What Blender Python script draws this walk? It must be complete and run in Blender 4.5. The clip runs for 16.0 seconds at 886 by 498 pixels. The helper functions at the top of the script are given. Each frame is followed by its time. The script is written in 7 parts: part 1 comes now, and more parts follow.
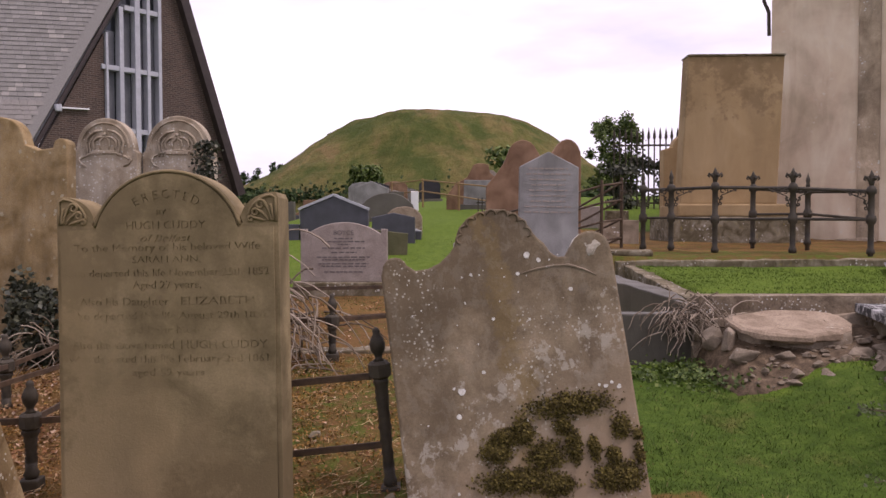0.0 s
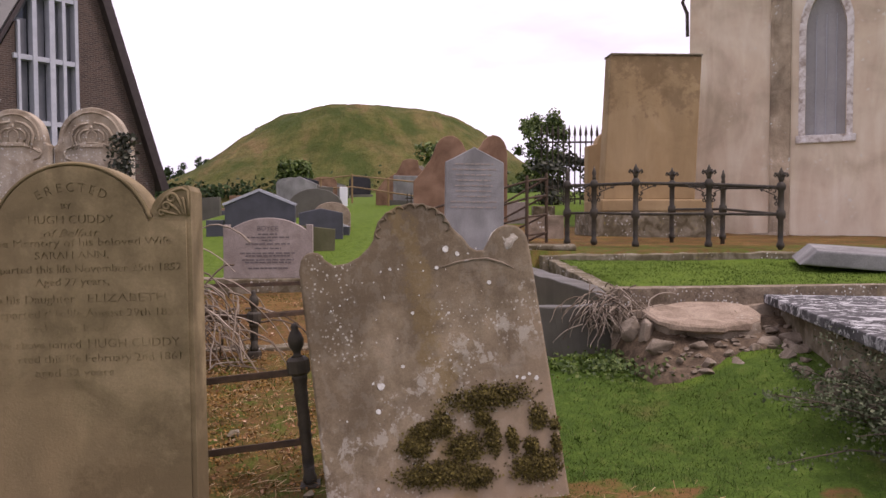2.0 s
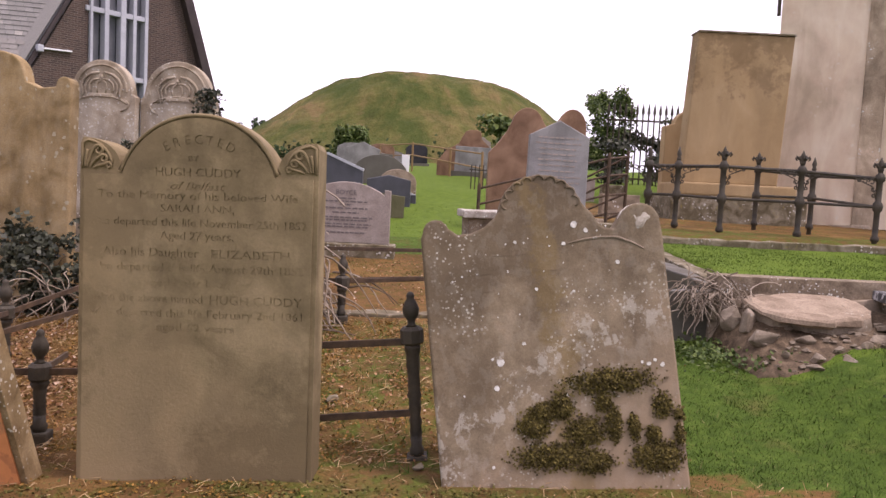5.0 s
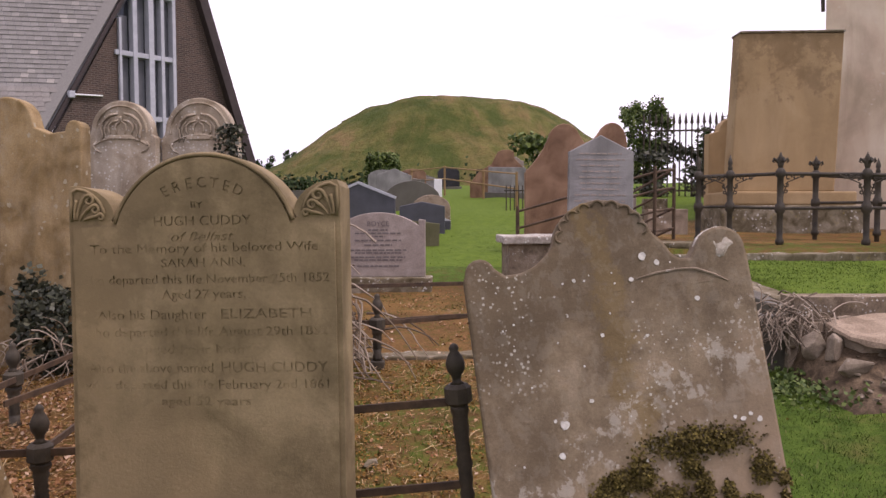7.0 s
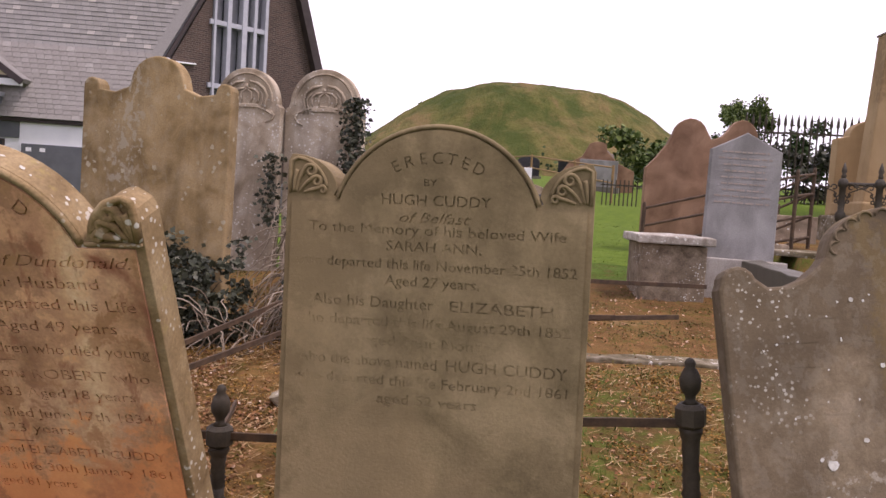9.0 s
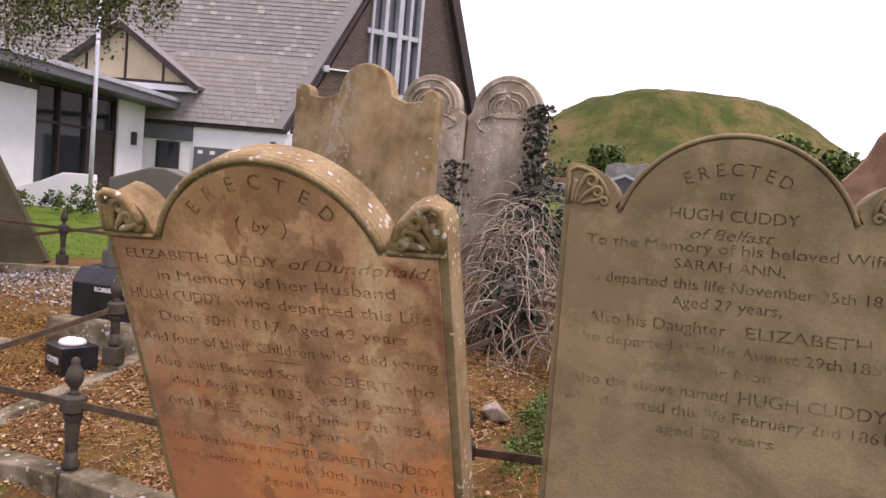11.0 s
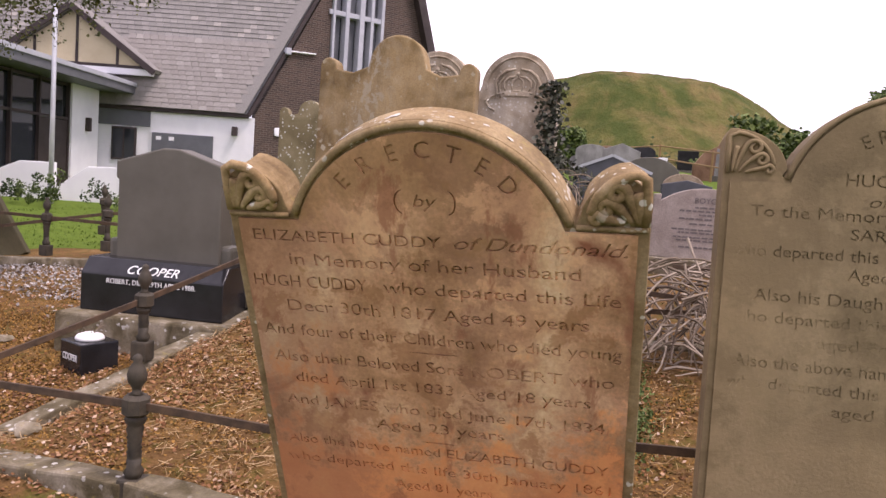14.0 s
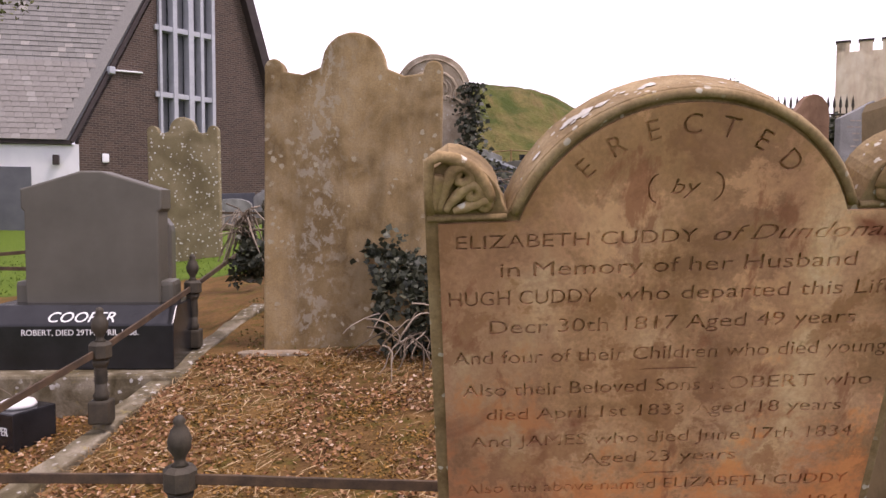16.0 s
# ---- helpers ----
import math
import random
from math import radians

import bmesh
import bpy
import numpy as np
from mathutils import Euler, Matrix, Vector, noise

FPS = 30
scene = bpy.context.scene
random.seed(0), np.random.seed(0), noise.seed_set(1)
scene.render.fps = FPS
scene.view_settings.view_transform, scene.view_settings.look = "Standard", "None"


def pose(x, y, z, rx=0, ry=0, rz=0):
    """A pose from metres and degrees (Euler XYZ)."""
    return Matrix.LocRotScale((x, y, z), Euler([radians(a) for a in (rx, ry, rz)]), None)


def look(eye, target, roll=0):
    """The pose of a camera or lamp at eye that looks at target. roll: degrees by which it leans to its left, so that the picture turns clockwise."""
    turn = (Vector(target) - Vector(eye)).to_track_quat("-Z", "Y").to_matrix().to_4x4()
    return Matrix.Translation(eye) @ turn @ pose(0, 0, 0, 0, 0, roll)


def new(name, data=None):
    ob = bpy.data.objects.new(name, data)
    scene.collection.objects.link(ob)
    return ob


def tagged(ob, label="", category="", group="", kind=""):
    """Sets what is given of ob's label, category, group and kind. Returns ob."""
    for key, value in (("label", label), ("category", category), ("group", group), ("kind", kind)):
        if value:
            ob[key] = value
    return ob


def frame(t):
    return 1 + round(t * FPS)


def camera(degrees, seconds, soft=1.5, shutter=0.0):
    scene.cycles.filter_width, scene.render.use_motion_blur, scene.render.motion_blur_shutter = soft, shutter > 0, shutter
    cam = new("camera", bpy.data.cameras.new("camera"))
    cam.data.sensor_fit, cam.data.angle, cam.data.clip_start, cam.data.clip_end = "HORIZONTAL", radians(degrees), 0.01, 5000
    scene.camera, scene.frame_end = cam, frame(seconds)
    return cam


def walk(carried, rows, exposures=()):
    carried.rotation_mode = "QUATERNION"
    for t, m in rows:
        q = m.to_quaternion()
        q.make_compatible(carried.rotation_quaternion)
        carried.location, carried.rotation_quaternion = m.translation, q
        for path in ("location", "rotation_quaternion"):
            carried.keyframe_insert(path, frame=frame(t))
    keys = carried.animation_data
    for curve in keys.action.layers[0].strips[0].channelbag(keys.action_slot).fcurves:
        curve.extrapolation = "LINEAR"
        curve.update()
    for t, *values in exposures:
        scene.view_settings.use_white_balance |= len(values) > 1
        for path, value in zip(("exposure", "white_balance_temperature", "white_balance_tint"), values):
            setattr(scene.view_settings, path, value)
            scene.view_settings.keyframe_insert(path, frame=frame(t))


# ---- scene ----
cam = camera(60.3, 16.0)
PATH = [
    (0, (0.038, -0.055, 1.296), (0.021, 1.944, 1.231), -0.1),
    (0.5, (0.091, -0.059, 1.302), (0.287, 1.931, 1.262), -0.3),
    (1, (0.104, -0.074, 1.308), (0.368, 1.908, 1.3), -0.5),
    (1.5, (0.085, -0.062, 1.302), (0.234, 1.932, 1.283), -0.3),
    (2, (0.1, -0.051, 1.287), (0.261, 1.941, 1.211), -0.2),
    (2.5, (0.09, -0.031, 1.267), (0.296, 1.953, 1.13), 0.1),
    (3, (0.066, -0.016, 1.252), (0.24, 1.966, 1.047), 0.7),
    (3.5, (-0.005, 0.013, 1.256), (0.085, 2.0, 1.039), 0.8),
    (4, (-0.12, 0.065, 1.265), (-0.084, 2.055, 1.071), 0.8),
    (4.5, (-0.234, 0.079, 1.269), (-0.152, 2.068, 1.077), 3.2),
    (4.7, (-0.258, 0.08, 1.269), (-0.195, 2.072, 1.099), 3.4),
    (6.8, (-0.287, 0.581, 1.319), (-0.332, 2.578, 1.207), -0.0),
    (7, (-0.295, 0.608, 1.323), (-0.343, 2.605, 1.226), -0.2),
    (7.5, (-0.383, 0.679, 1.311), (-0.522, 2.67, 1.181), 0.3),
    (8, (-0.59, 0.766, 1.314), (-0.794, 2.753, 1.207), 3.2),
    (8.2, (-0.681, 0.792, 1.319), (-0.861, 2.781, 1.206), 4.0),
    (10.3, (-1.338, 0.999, 1.294), (-1.712, 2.957, 1.137), 3.4),
    (10.5, (-1.398, 0.978, 1.294), (-1.826, 2.926, 1.143), 3.8),
    (11, (-1.469, 0.951, 1.29), (-2.007, 2.872, 1.144), 5.0),
    (11.5, (-1.494, 0.941, 1.281), (-2.083, 2.844, 1.104), 4.8),
    (12, (-1.553, 0.923, 1.266), (-2.24, 2.792, 1.082), 5.9),
    (12.5, (-1.62, 0.972, 1.251), (-2.298, 2.846, 1.082), 5.9),
    (13, (-1.725, 1.081, 1.259), (-2.37, 2.964, 1.062), 5.3),
    (13.5, (-1.894, 1.058, 1.216), (-2.46, 2.965, 1.015), 4.0),
    (14, (-2.102, 1.033, 1.202), (-2.515, 2.982, 1.027), 4.2),
    (14.5, (-2.362, 1.137, 1.152), (-2.774, 3.083, 0.945), 0.9),
    (15, (-2.585, 1.186, 1.124), (-2.672, 3.175, 0.935), 0.1),
    (15.5, (-2.926, 1.172, 1.137), (-2.874, 3.167, 1.007), 1.9),
    (16, (-3.078, 1.293, 1.112), (-3.054, 3.29, 0.992), 0.3),
]
EXPOSURES = [(0, 0.33), (2, 0.43), (3.2, 0.86), (4.7, 0.84), (6.8, 0.54), (8.2, 0.58), (10.3, 0.82), (12.5, 0.88), (13.5, 0.88), (14.5, 0.96), (15.5, 0.98), (16, 0.78)]
walk(cam, [(t, look(eye, target, roll)) for t, eye, target, roll in PATH], [(t, e, 6500, 34) for t, e in EXPOSURES])

# ---- world and light ----
world = bpy.data.worlds.new("sky")
scene.world = world
world.use_nodes = True
wt = world.node_tree
wt.nodes.clear()
w_out = wt.nodes.new("ShaderNodeOutputWorld")
w_bg = wt.nodes.new("ShaderNodeBackground")
w_sky = wt.nodes.new("ShaderNodeTexSky")
w_sky.sky_type, w_sky.sun_disc = "NISHITA", False
w_sky.sun_elevation, w_sky.sun_rotation = radians(52), radians(70)
w_scale = wt.nodes.new("ShaderNodeVectorMath")
w_scale.operation = "SCALE"
w_scale.inputs["Scale"].default_value = 0.13
w_co = wt.nodes.new("ShaderNodeTexCoord")
w_map = wt.nodes.new("ShaderNodeMapping")
w_map.inputs["Scale"].default_value = (1.0, 1.0, 3.6)
w_noise = wt.nodes.new("ShaderNodeTexNoise")
w_noise.inputs["Scale"].default_value, w_noise.inputs["Detail"].default_value = 1.7, 7
w_ramp = wt.nodes.new("ShaderNodeValToRGB")
w_ramp.color_ramp.elements[0].position, w_ramp.color_ramp.elements[1].position = 0.30, 0.47
w_cloud = wt.nodes.new("ShaderNodeValToRGB")
w_cloud.color_ramp.elements[0].position, w_cloud.color_ramp.elements[1].position = 0.40, 0.66
w_cloud.color_ramp.elements[0].color, w_cloud.color_ramp.elements[1].color = (0.50, 0.525, 0.60, 1), (1.04, 1.04, 1.07, 1)
w_mix = wt.nodes.new("ShaderNodeMix")
w_mix.data_type = "RGBA"
wt.links.new(w_co.outputs["Generated"], w_map.inputs[0])
wt.links.new(w_map.outputs[0], w_noise.inputs["Vector"])
wt.links.new(w_noise.outputs[0], w_ramp.inputs[0])
wt.links.new(w_noise.outputs[0], w_cloud.inputs[0])
wt.links.new(w_sky.outputs[0], w_scale.inputs[0])
wt.links.new(w_ramp.outputs[0], w_mix.inputs[0])
wt.links.new(w_scale.outputs[0], w_mix.inputs[6])
wt.links.new(w_cloud.outputs[0], w_mix.inputs[7])
wt.links.new(w_mix.outputs[2], w_bg.inputs[0])
wt.links.new(w_bg.outputs[0], w_out.inputs[0])
sun = new("sun", bpy.data.lights.new("sun", "SUN"))
sun.data.energy, sun.data.angle, sun.data.color = 1.7, radians(14), (1.0, 0.95, 0.86)
sun.matrix_world = look((6, 2, 12), (0, 4, 0))


# ---- materials ----
def ramp_node(nt, fac, stops):
    n = nt.nodes.new("ShaderNodeValToRGB")
    el = n.color_ramp.elements
    while len(el) < len(stops):
        el.new(0.5)
    for e, (p, c) in zip(el, stops):
        e.position, e.color = p, (*c, 1) if len(c) == 3 else (c[0], c[0], c[0], 1)
    nt.links.new(fac, n.inputs[0])
    return n.outputs[0]


def noise_node(nt, co, scale, detail=6, rough=0.6, stretch=None, warp=0.0):
    if stretch:
        m = nt.nodes.new("ShaderNodeMapping")
        m.inputs["Scale"].default_value = stretch
        nt.links.new(co, m.inputs[0])
        co = m.outputs[0]
    n = nt.nodes.new("ShaderNodeTexNoise")
    n.inputs["Scale"].default_value, n.inputs["Detail"].default_value = scale, detail
    n.inputs["Roughness"].default_value, n.inputs["Distortion"].default_value = rough, warp
    nt.links.new(co, n.inputs["Vector"])
    return n.outputs[0]


def mix_node(nt, fac, a, b, blend="MIX"):
    n = nt.nodes.new("ShaderNodeMix")
    n.data_type, n.blend_type = "RGBA", blend
    for sock, v in ((n.inputs[0], fac), (n.inputs[6], a), (n.inputs[7], b)):
        if isinstance(v, (int, float)):
            sock.default_value = v
        elif isinstance(v, tuple):
            sock.default_value = (*v, 1)
        else:
            nt.links.new(v, sock)
    return n.outputs[2]


def base_material(name, rough=0.85, metal=0.0):
    m = bpy.data.materials.new(name)
    m.use_nodes = True
    nt = m.node_tree
    b = nt.nodes["Principled BSDF"]
    b.inputs["Roughness"].default_value, b.inputs["Metallic"].default_value = rough, metal
    co = nt.nodes.new("ShaderNodeTexCoord").outputs["Object"]
    return m, nt, b, co


def bump(nt, b, heights):
    prev = None
    for h, strength, dist in heights:
        n = nt.nodes.new("ShaderNodeBump")
        n.inputs["Strength"].default_value, n.inputs["Distance"].default_value = strength, dist
        nt.links.new(h, n.inputs["Height"])
        if prev:
            nt.links.new(prev, n.inputs["Normal"])
        prev = n.outputs[0]
    nt.links.new(prev, b.inputs["Normal"])


def stone(name, dark, mid, light, stain=None, stain_at=(0.52, 0.6), scale=2.2, lichen=0.0, lichen_colour=(0.62, 0.62, 0.56), lichen_scale=21, grain=0.35, seed=0.0, streak=0.25, yellow=0.0, tones=(), crust=None):
    """Weathered stone: blotches, tones graded by direction, upright rain streaks, grain, spots of lichen."""
    m, nt, b, co = base_material(name, 0.88)
    flat = co
    shift = nt.nodes.new("ShaderNodeMapping")
    shift.inputs["Location"].default_value = (seed, seed * 1.7, seed * 0.6)
    nt.links.new(co, shift.inputs[0])
    co = shift.outputs[0]
    big = noise_node(nt, co, scale, 5, 0.55, warp=0.6)
    col = ramp_node(nt, big, [(0.32, dark), (0.5, mid), (0.68, light)])
    fine = noise_node(nt, co, 90, 4, 0.7)
    col = mix_node(nt, grain, col, ramp_node(nt, fine, [(0.3, (0.25,)), (0.7, (0.9,))]), "OVERLAY")
    rain = noise_node(nt, co, 1.6, 5, 0.6, (2.2, 2.2, 0.45), 0.5)
    col = mix_node(nt, streak, col, ramp_node(nt, rain, [(0.36, (0.24,)), (0.64, (0.68,))]), "OVERLAY")
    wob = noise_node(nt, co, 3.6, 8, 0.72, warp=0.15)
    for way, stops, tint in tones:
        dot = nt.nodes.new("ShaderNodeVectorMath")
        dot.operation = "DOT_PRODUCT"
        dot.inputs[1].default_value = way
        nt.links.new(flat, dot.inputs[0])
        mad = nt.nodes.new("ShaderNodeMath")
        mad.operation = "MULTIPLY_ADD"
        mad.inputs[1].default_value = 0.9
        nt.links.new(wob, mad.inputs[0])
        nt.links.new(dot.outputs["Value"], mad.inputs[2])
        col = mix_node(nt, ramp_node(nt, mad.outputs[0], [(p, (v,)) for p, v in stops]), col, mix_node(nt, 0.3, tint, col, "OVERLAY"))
    if stain:
        s = noise_node(nt, co, 1.9, 6, 0.55, (1, 1, 0.8), 0.9)
        col = mix_node(nt, ramp_node(nt, s, [(stain_at[0], (0.0,)), (stain_at[1], (1.0,))]), col, mix_node(nt, 0.35, stain, col, "MULTIPLY"))
    if crust:
        way, (p0, p1, p2, p3), tint, size, stretch, cut = (crust + (19, 0.8, 0.50))[:6]
        dot = nt.nodes.new("ShaderNodeVectorMath")
        dot.operation = "DOT_PRODUCT"
        dot.inputs[1].default_value = way
        nt.links.new(flat, dot.inputs[0])
        mad = nt.nodes.new("ShaderNodeMath")
        mad.operation = "MULTIPLY_ADD"
        mad.inputs[1].default_value = 0.9
        nt.links.new(wob, mad.inputs[0])
        nt.links.new(dot.outputs["Value"], mad.inputs[2])
        band = ramp_node(nt, mad.outputs[0], [(p0 - 0.2, (0.12,)), (p0, (0.3,)), (p1, (1.0,)), (p2, (1.0,)), (p3, (0.15,))])
        flakes = ramp_node(nt, noise_node(nt, co, size, 8, 0.66, (1.0, 1.0, stretch), 0.3), [(cut, (0.0,)), (cut + 0.06, (0.75,))])
        both = mix_node(nt, 1.0, band, flakes, "MULTIPLY")
        col = mix_node(nt, both, col, mix_node(nt, 0.3, tint, col, "OVERLAY"))
    if yellow:
        y = noise_node(nt, co, 14, 5, 0.7)
        col = mix_node(nt, ramp_node(nt, y, [(0.60, (0.0,)), (0.70, (yellow,))]), col, (0.30, 0.24, 0.06))
    if lichen:
        patch = noise_node(nt, co, 3.0, 3, 0.5)
        v = nt.nodes.new("ShaderNodeTexVoronoi")
        v.inputs["Scale"].default_value = lichen_scale
        nt.links.new(co, v.inputs["Vector"])
        crumb = noise_node(nt, co, 16, 6, 0.75)
        add = nt.nodes.new("ShaderNodeMath")
        add.operation = "MULTIPLY_ADD"
        add.inputs[1].default_value = 1.25
        nt.links.new(crumb, add.inputs[0])
        nt.links.new(v.outputs["Distance"], add.inputs[2])
        spots = ramp_node(nt, add.outputs[0], [(0.80, (1.0,)), (0.86, (0.0,))])
        where = ramp_node(nt, patch, [(0.62 - 0.3 * lichen, (0.0,)), (0.72 - 0.3 * lichen, (1.0,))])
        both = mix_node(nt, 1.0, spots, where, "MULTIPLY")
        col = mix_node(nt, both, col, lichen_colour)
    nt.links.new(col, b.inputs["Base Color"])
    b.inputs["Specular IOR Level"].default_value = 0.25
    bump(nt, b, [(big, 0.25, 0.01), (fine, 0.35, 0.004)])
    return m


def plain(name, a, c, scale=6.0, rough=0.6, metal=0.0, grain=60, bumpy=0.15, spec=0.4):
    m, nt, b, co = base_material(name, rough, metal)
    n1 = noise_node(nt, co, scale, 5, 0.6)
    n2 = noise_node(nt, co, grain, 4, 0.6)
    col = ramp_node(nt, n1, [(0.35, a), (0.65, c)])
    col = mix_node(nt, 0.25, col, ramp_node(nt, n2, [(0.3, (0.3,)), (0.7, (0.75,))]), "OVERLAY")
    nt.links.new(col, b.inputs["Base Color"])
    b.inputs["Specular IOR Level"].default_value = spec
    bump(nt, b, [(n2, bumpy, 0.004)])
    return m


def islands(name, stops, rough=0.8, spec=0.25):
    """One colour for each loose leaf, blade or slate."""
    m, nt, b, co = base_material(name, rough)
    g = nt.nodes.new("ShaderNodeNewGeometry")
    col = ramp_node(nt, g.outputs["Random Per Island"], stops)
    n = noise_node(nt, co, 25, 4, 0.6)
    col = mix_node(nt, 0.3, col, ramp_node(nt, n, [(0.3, (0.3,)), (0.7, (0.72,))]), "OVERLAY")
    nt.links.new(col, b.inputs["Base Color"])
    b.inputs["Specular IOR Level"].default_value = spec
    return m


# olive stone: brighter light on the left edge is painted into its tones
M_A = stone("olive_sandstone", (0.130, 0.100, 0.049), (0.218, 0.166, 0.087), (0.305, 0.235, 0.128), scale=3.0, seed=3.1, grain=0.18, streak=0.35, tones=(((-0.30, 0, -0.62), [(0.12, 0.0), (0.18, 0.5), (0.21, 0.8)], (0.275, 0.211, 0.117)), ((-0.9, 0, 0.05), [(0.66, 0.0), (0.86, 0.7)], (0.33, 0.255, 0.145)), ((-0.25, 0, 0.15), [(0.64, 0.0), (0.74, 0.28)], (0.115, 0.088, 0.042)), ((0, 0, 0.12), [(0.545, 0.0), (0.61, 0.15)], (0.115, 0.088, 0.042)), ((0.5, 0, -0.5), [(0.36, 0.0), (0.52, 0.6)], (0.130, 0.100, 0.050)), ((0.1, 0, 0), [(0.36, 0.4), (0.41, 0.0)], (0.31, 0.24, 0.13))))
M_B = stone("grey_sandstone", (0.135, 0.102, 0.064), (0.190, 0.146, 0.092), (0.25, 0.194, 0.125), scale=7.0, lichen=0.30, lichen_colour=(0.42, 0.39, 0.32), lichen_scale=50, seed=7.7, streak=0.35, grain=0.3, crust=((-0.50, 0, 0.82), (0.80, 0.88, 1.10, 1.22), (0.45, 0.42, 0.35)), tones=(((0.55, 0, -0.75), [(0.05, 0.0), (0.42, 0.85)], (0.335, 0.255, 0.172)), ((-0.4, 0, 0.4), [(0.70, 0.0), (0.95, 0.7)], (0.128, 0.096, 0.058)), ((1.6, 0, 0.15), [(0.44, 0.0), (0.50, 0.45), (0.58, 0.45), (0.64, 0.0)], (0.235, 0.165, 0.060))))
M_C = stone("red_sandstone", (0.36, 0.192, 0.088), (0.53, 0.305, 0.160), (0.66, 0.425, 0.245), stain=(0.32, 0.140, 0.078), stain_at=(0.605, 0.665), crust=((0, 0, 0.22), (0.40, 0.56, 0.78, 0.86), (0.30, 0.145, 0.080), 8.0, 0.5, 0.565), scale=4.2, seed=14.9, streak=0.6, grain=0.3, tones=(((0, 0, 0), [(0.495, 0.0), (0.525, 0.62)], (0.31, 0.165, 0.076)), ((0, 0, 0), [(0.375, 0.55), (0.40, 0.0)], (0.76, 0.50, 0.29)), ((0.04, 0, 0.4), [(0.62, 0.85), (0.71, 0.0)], (0.70, 0.315, 0.120)), ((0, 0, 0.4), [(0.90, 0.0), (0.98, 0.5)], (0.36, 0.235, 0.105)), ((0.8, 0, 0.12), [(0.28, 0.45), (0.36, 0.0), (0.62, 0.0), (0.70, 0.45), (0.78, 0.0)], (0.27, 0.15, 0.10))))
M_CTOP = stone("lichened_sandstone", (0.17, 0.112, 0.050), (0.26, 0.180, 0.088), (0.33, 0.245, 0.132), lichen=0.62, lichen_colour=(0.50, 0.46, 0.37), lichen_scale=38, seed=2.2, yellow=0.5, scale=7, streak=0.4)
M_CLEAF = stone("whitened_leaf_carving", (0.20, 0.13, 0.058), (0.34, 0.235, 0.115), (0.42, 0.31, 0.17), lichen=0.62, lichen_colour=(0.60, 0.57, 0.48), lichen_scale=30, seed=6.2, yellow=0.4, scale=8)
M_D = stone("buff_sandstone", (0.165, 0.112, 0.048), (0.255, 0.180, 0.086), (0.33, 0.245, 0.132), scale=4.0, lichen=0.46, lichen_scale=15, lichen_colour=(0.37, 0.325, 0.225), crust=((-1.2, 0, 0.05), (0.60, 0.70, 0.86, 0.95), (0.40, 0.37, 0.29)), seed=21.0, streak=0.55, grain=0.3, tones=(((0, 0, 0), [(0.50, 0.0), (0.56, 0.3)], (0.185, 0.130, 0.058)), ((0, 0, 0), [(0.34, 0.35), (0.40, 0.0)], (0.34, 0.275, 0.175)),))
M_T = stone("pale_lichened_sandstone", (0.21, 0.165, 0.11), (0.33, 0.275, 0.20), (0.45, 0.40, 0.32), lichen=0.66, lichen_colour=(0.56, 0.53, 0.46), lichen_scale=26, seed=31.0, streak=0.5, scale=3)
M_LICH = stone("lichen_crusted_stone", (0.13, 0.105, 0.055), (0.19, 0.155, 0.085), (0.27, 0.225, 0.135), lichen=1.0, lichen_scale=19, lichen_colour=(0.58, 0.56, 0.50), seed=14.0)
M_GRANITE = plain("polished_grey_granite", (0.085, 0.078, 0.06), (0.115, 0.105, 0.082), 3, 0.45, grain=220)
M_BLACK = plain("polished_black_granite", (0.012, 0.012, 0.013), (0.022, 0.022, 0.024), 4, 0.22, grain=250, bumpy=0.02)
M_CHAR = plain("charcoal_granite", (0.05, 0.052, 0.06), (0.07, 0.072, 0.085), 4, 0.4, grain=250, bumpy=0.03)
M_BOYCE = stone("pinkish_granite", (0.24, 0.20, 0.17), (0.29, 0.245, 0.21), (0.34, 0.29, 0.25), scale=6, seed=4.4, grain=0.4, streak=0.1)
M_SLATEGREY = stone("blue_grey_slate_stone", (0.17, 0.165, 0.155), (0.22, 0.215, 0.205), (0.27, 0.265, 0.25), scale=3, seed=41, streak=0.3)
M_RED = stone("brownish_red_sandstone", (0.15, 0.086, 0.050), (0.215, 0.126, 0.076), (0.28, 0.172, 0.108), scale=3, seed=51, streak=0.3)
M_CONC = stone("mossy_concrete", (0.070, 0.055, 0.026), (0.145, 0.120, 0.074), (0.25, 0.215, 0.155), scale=7, seed=61, lichen=0.5, lichen_colour=(0.50, 0.48, 0.43), streak=0.1, yellow=0.5)
M_RUBBLE = stone("rubble_stone", (0.16, 0.125, 0.085), (0.26, 0.205, 0.145), (0.37, 0.30, 0.22), scale=4, seed=71, lichen=0.35, streak=0.05)
M_FIELD = stone("earthy_field_stone", (0.135, 0.107, 0.074), (0.225, 0.182, 0.132), (0.33, 0.275, 0.205), scale=6, seed=73, lichen=0.2, streak=0.05)
M_CEMENT = stone("gritty_cement_render", (0.115, 0.088, 0.058), (0.185, 0.145, 0.098), (0.26, 0.21, 0.15), scale=9, seed=19, lichen=0.45, lichen_scale=40, grain=0.6, streak=0.15, yellow=0.3)
M_SLAB = stone("pale_flat_stone", (0.19, 0.142, 0.096), (0.265, 0.203, 0.142), (0.33, 0.26, 0.185), scale=7, seed=77, streak=0.05, grain=0.55, lichen=0.2)
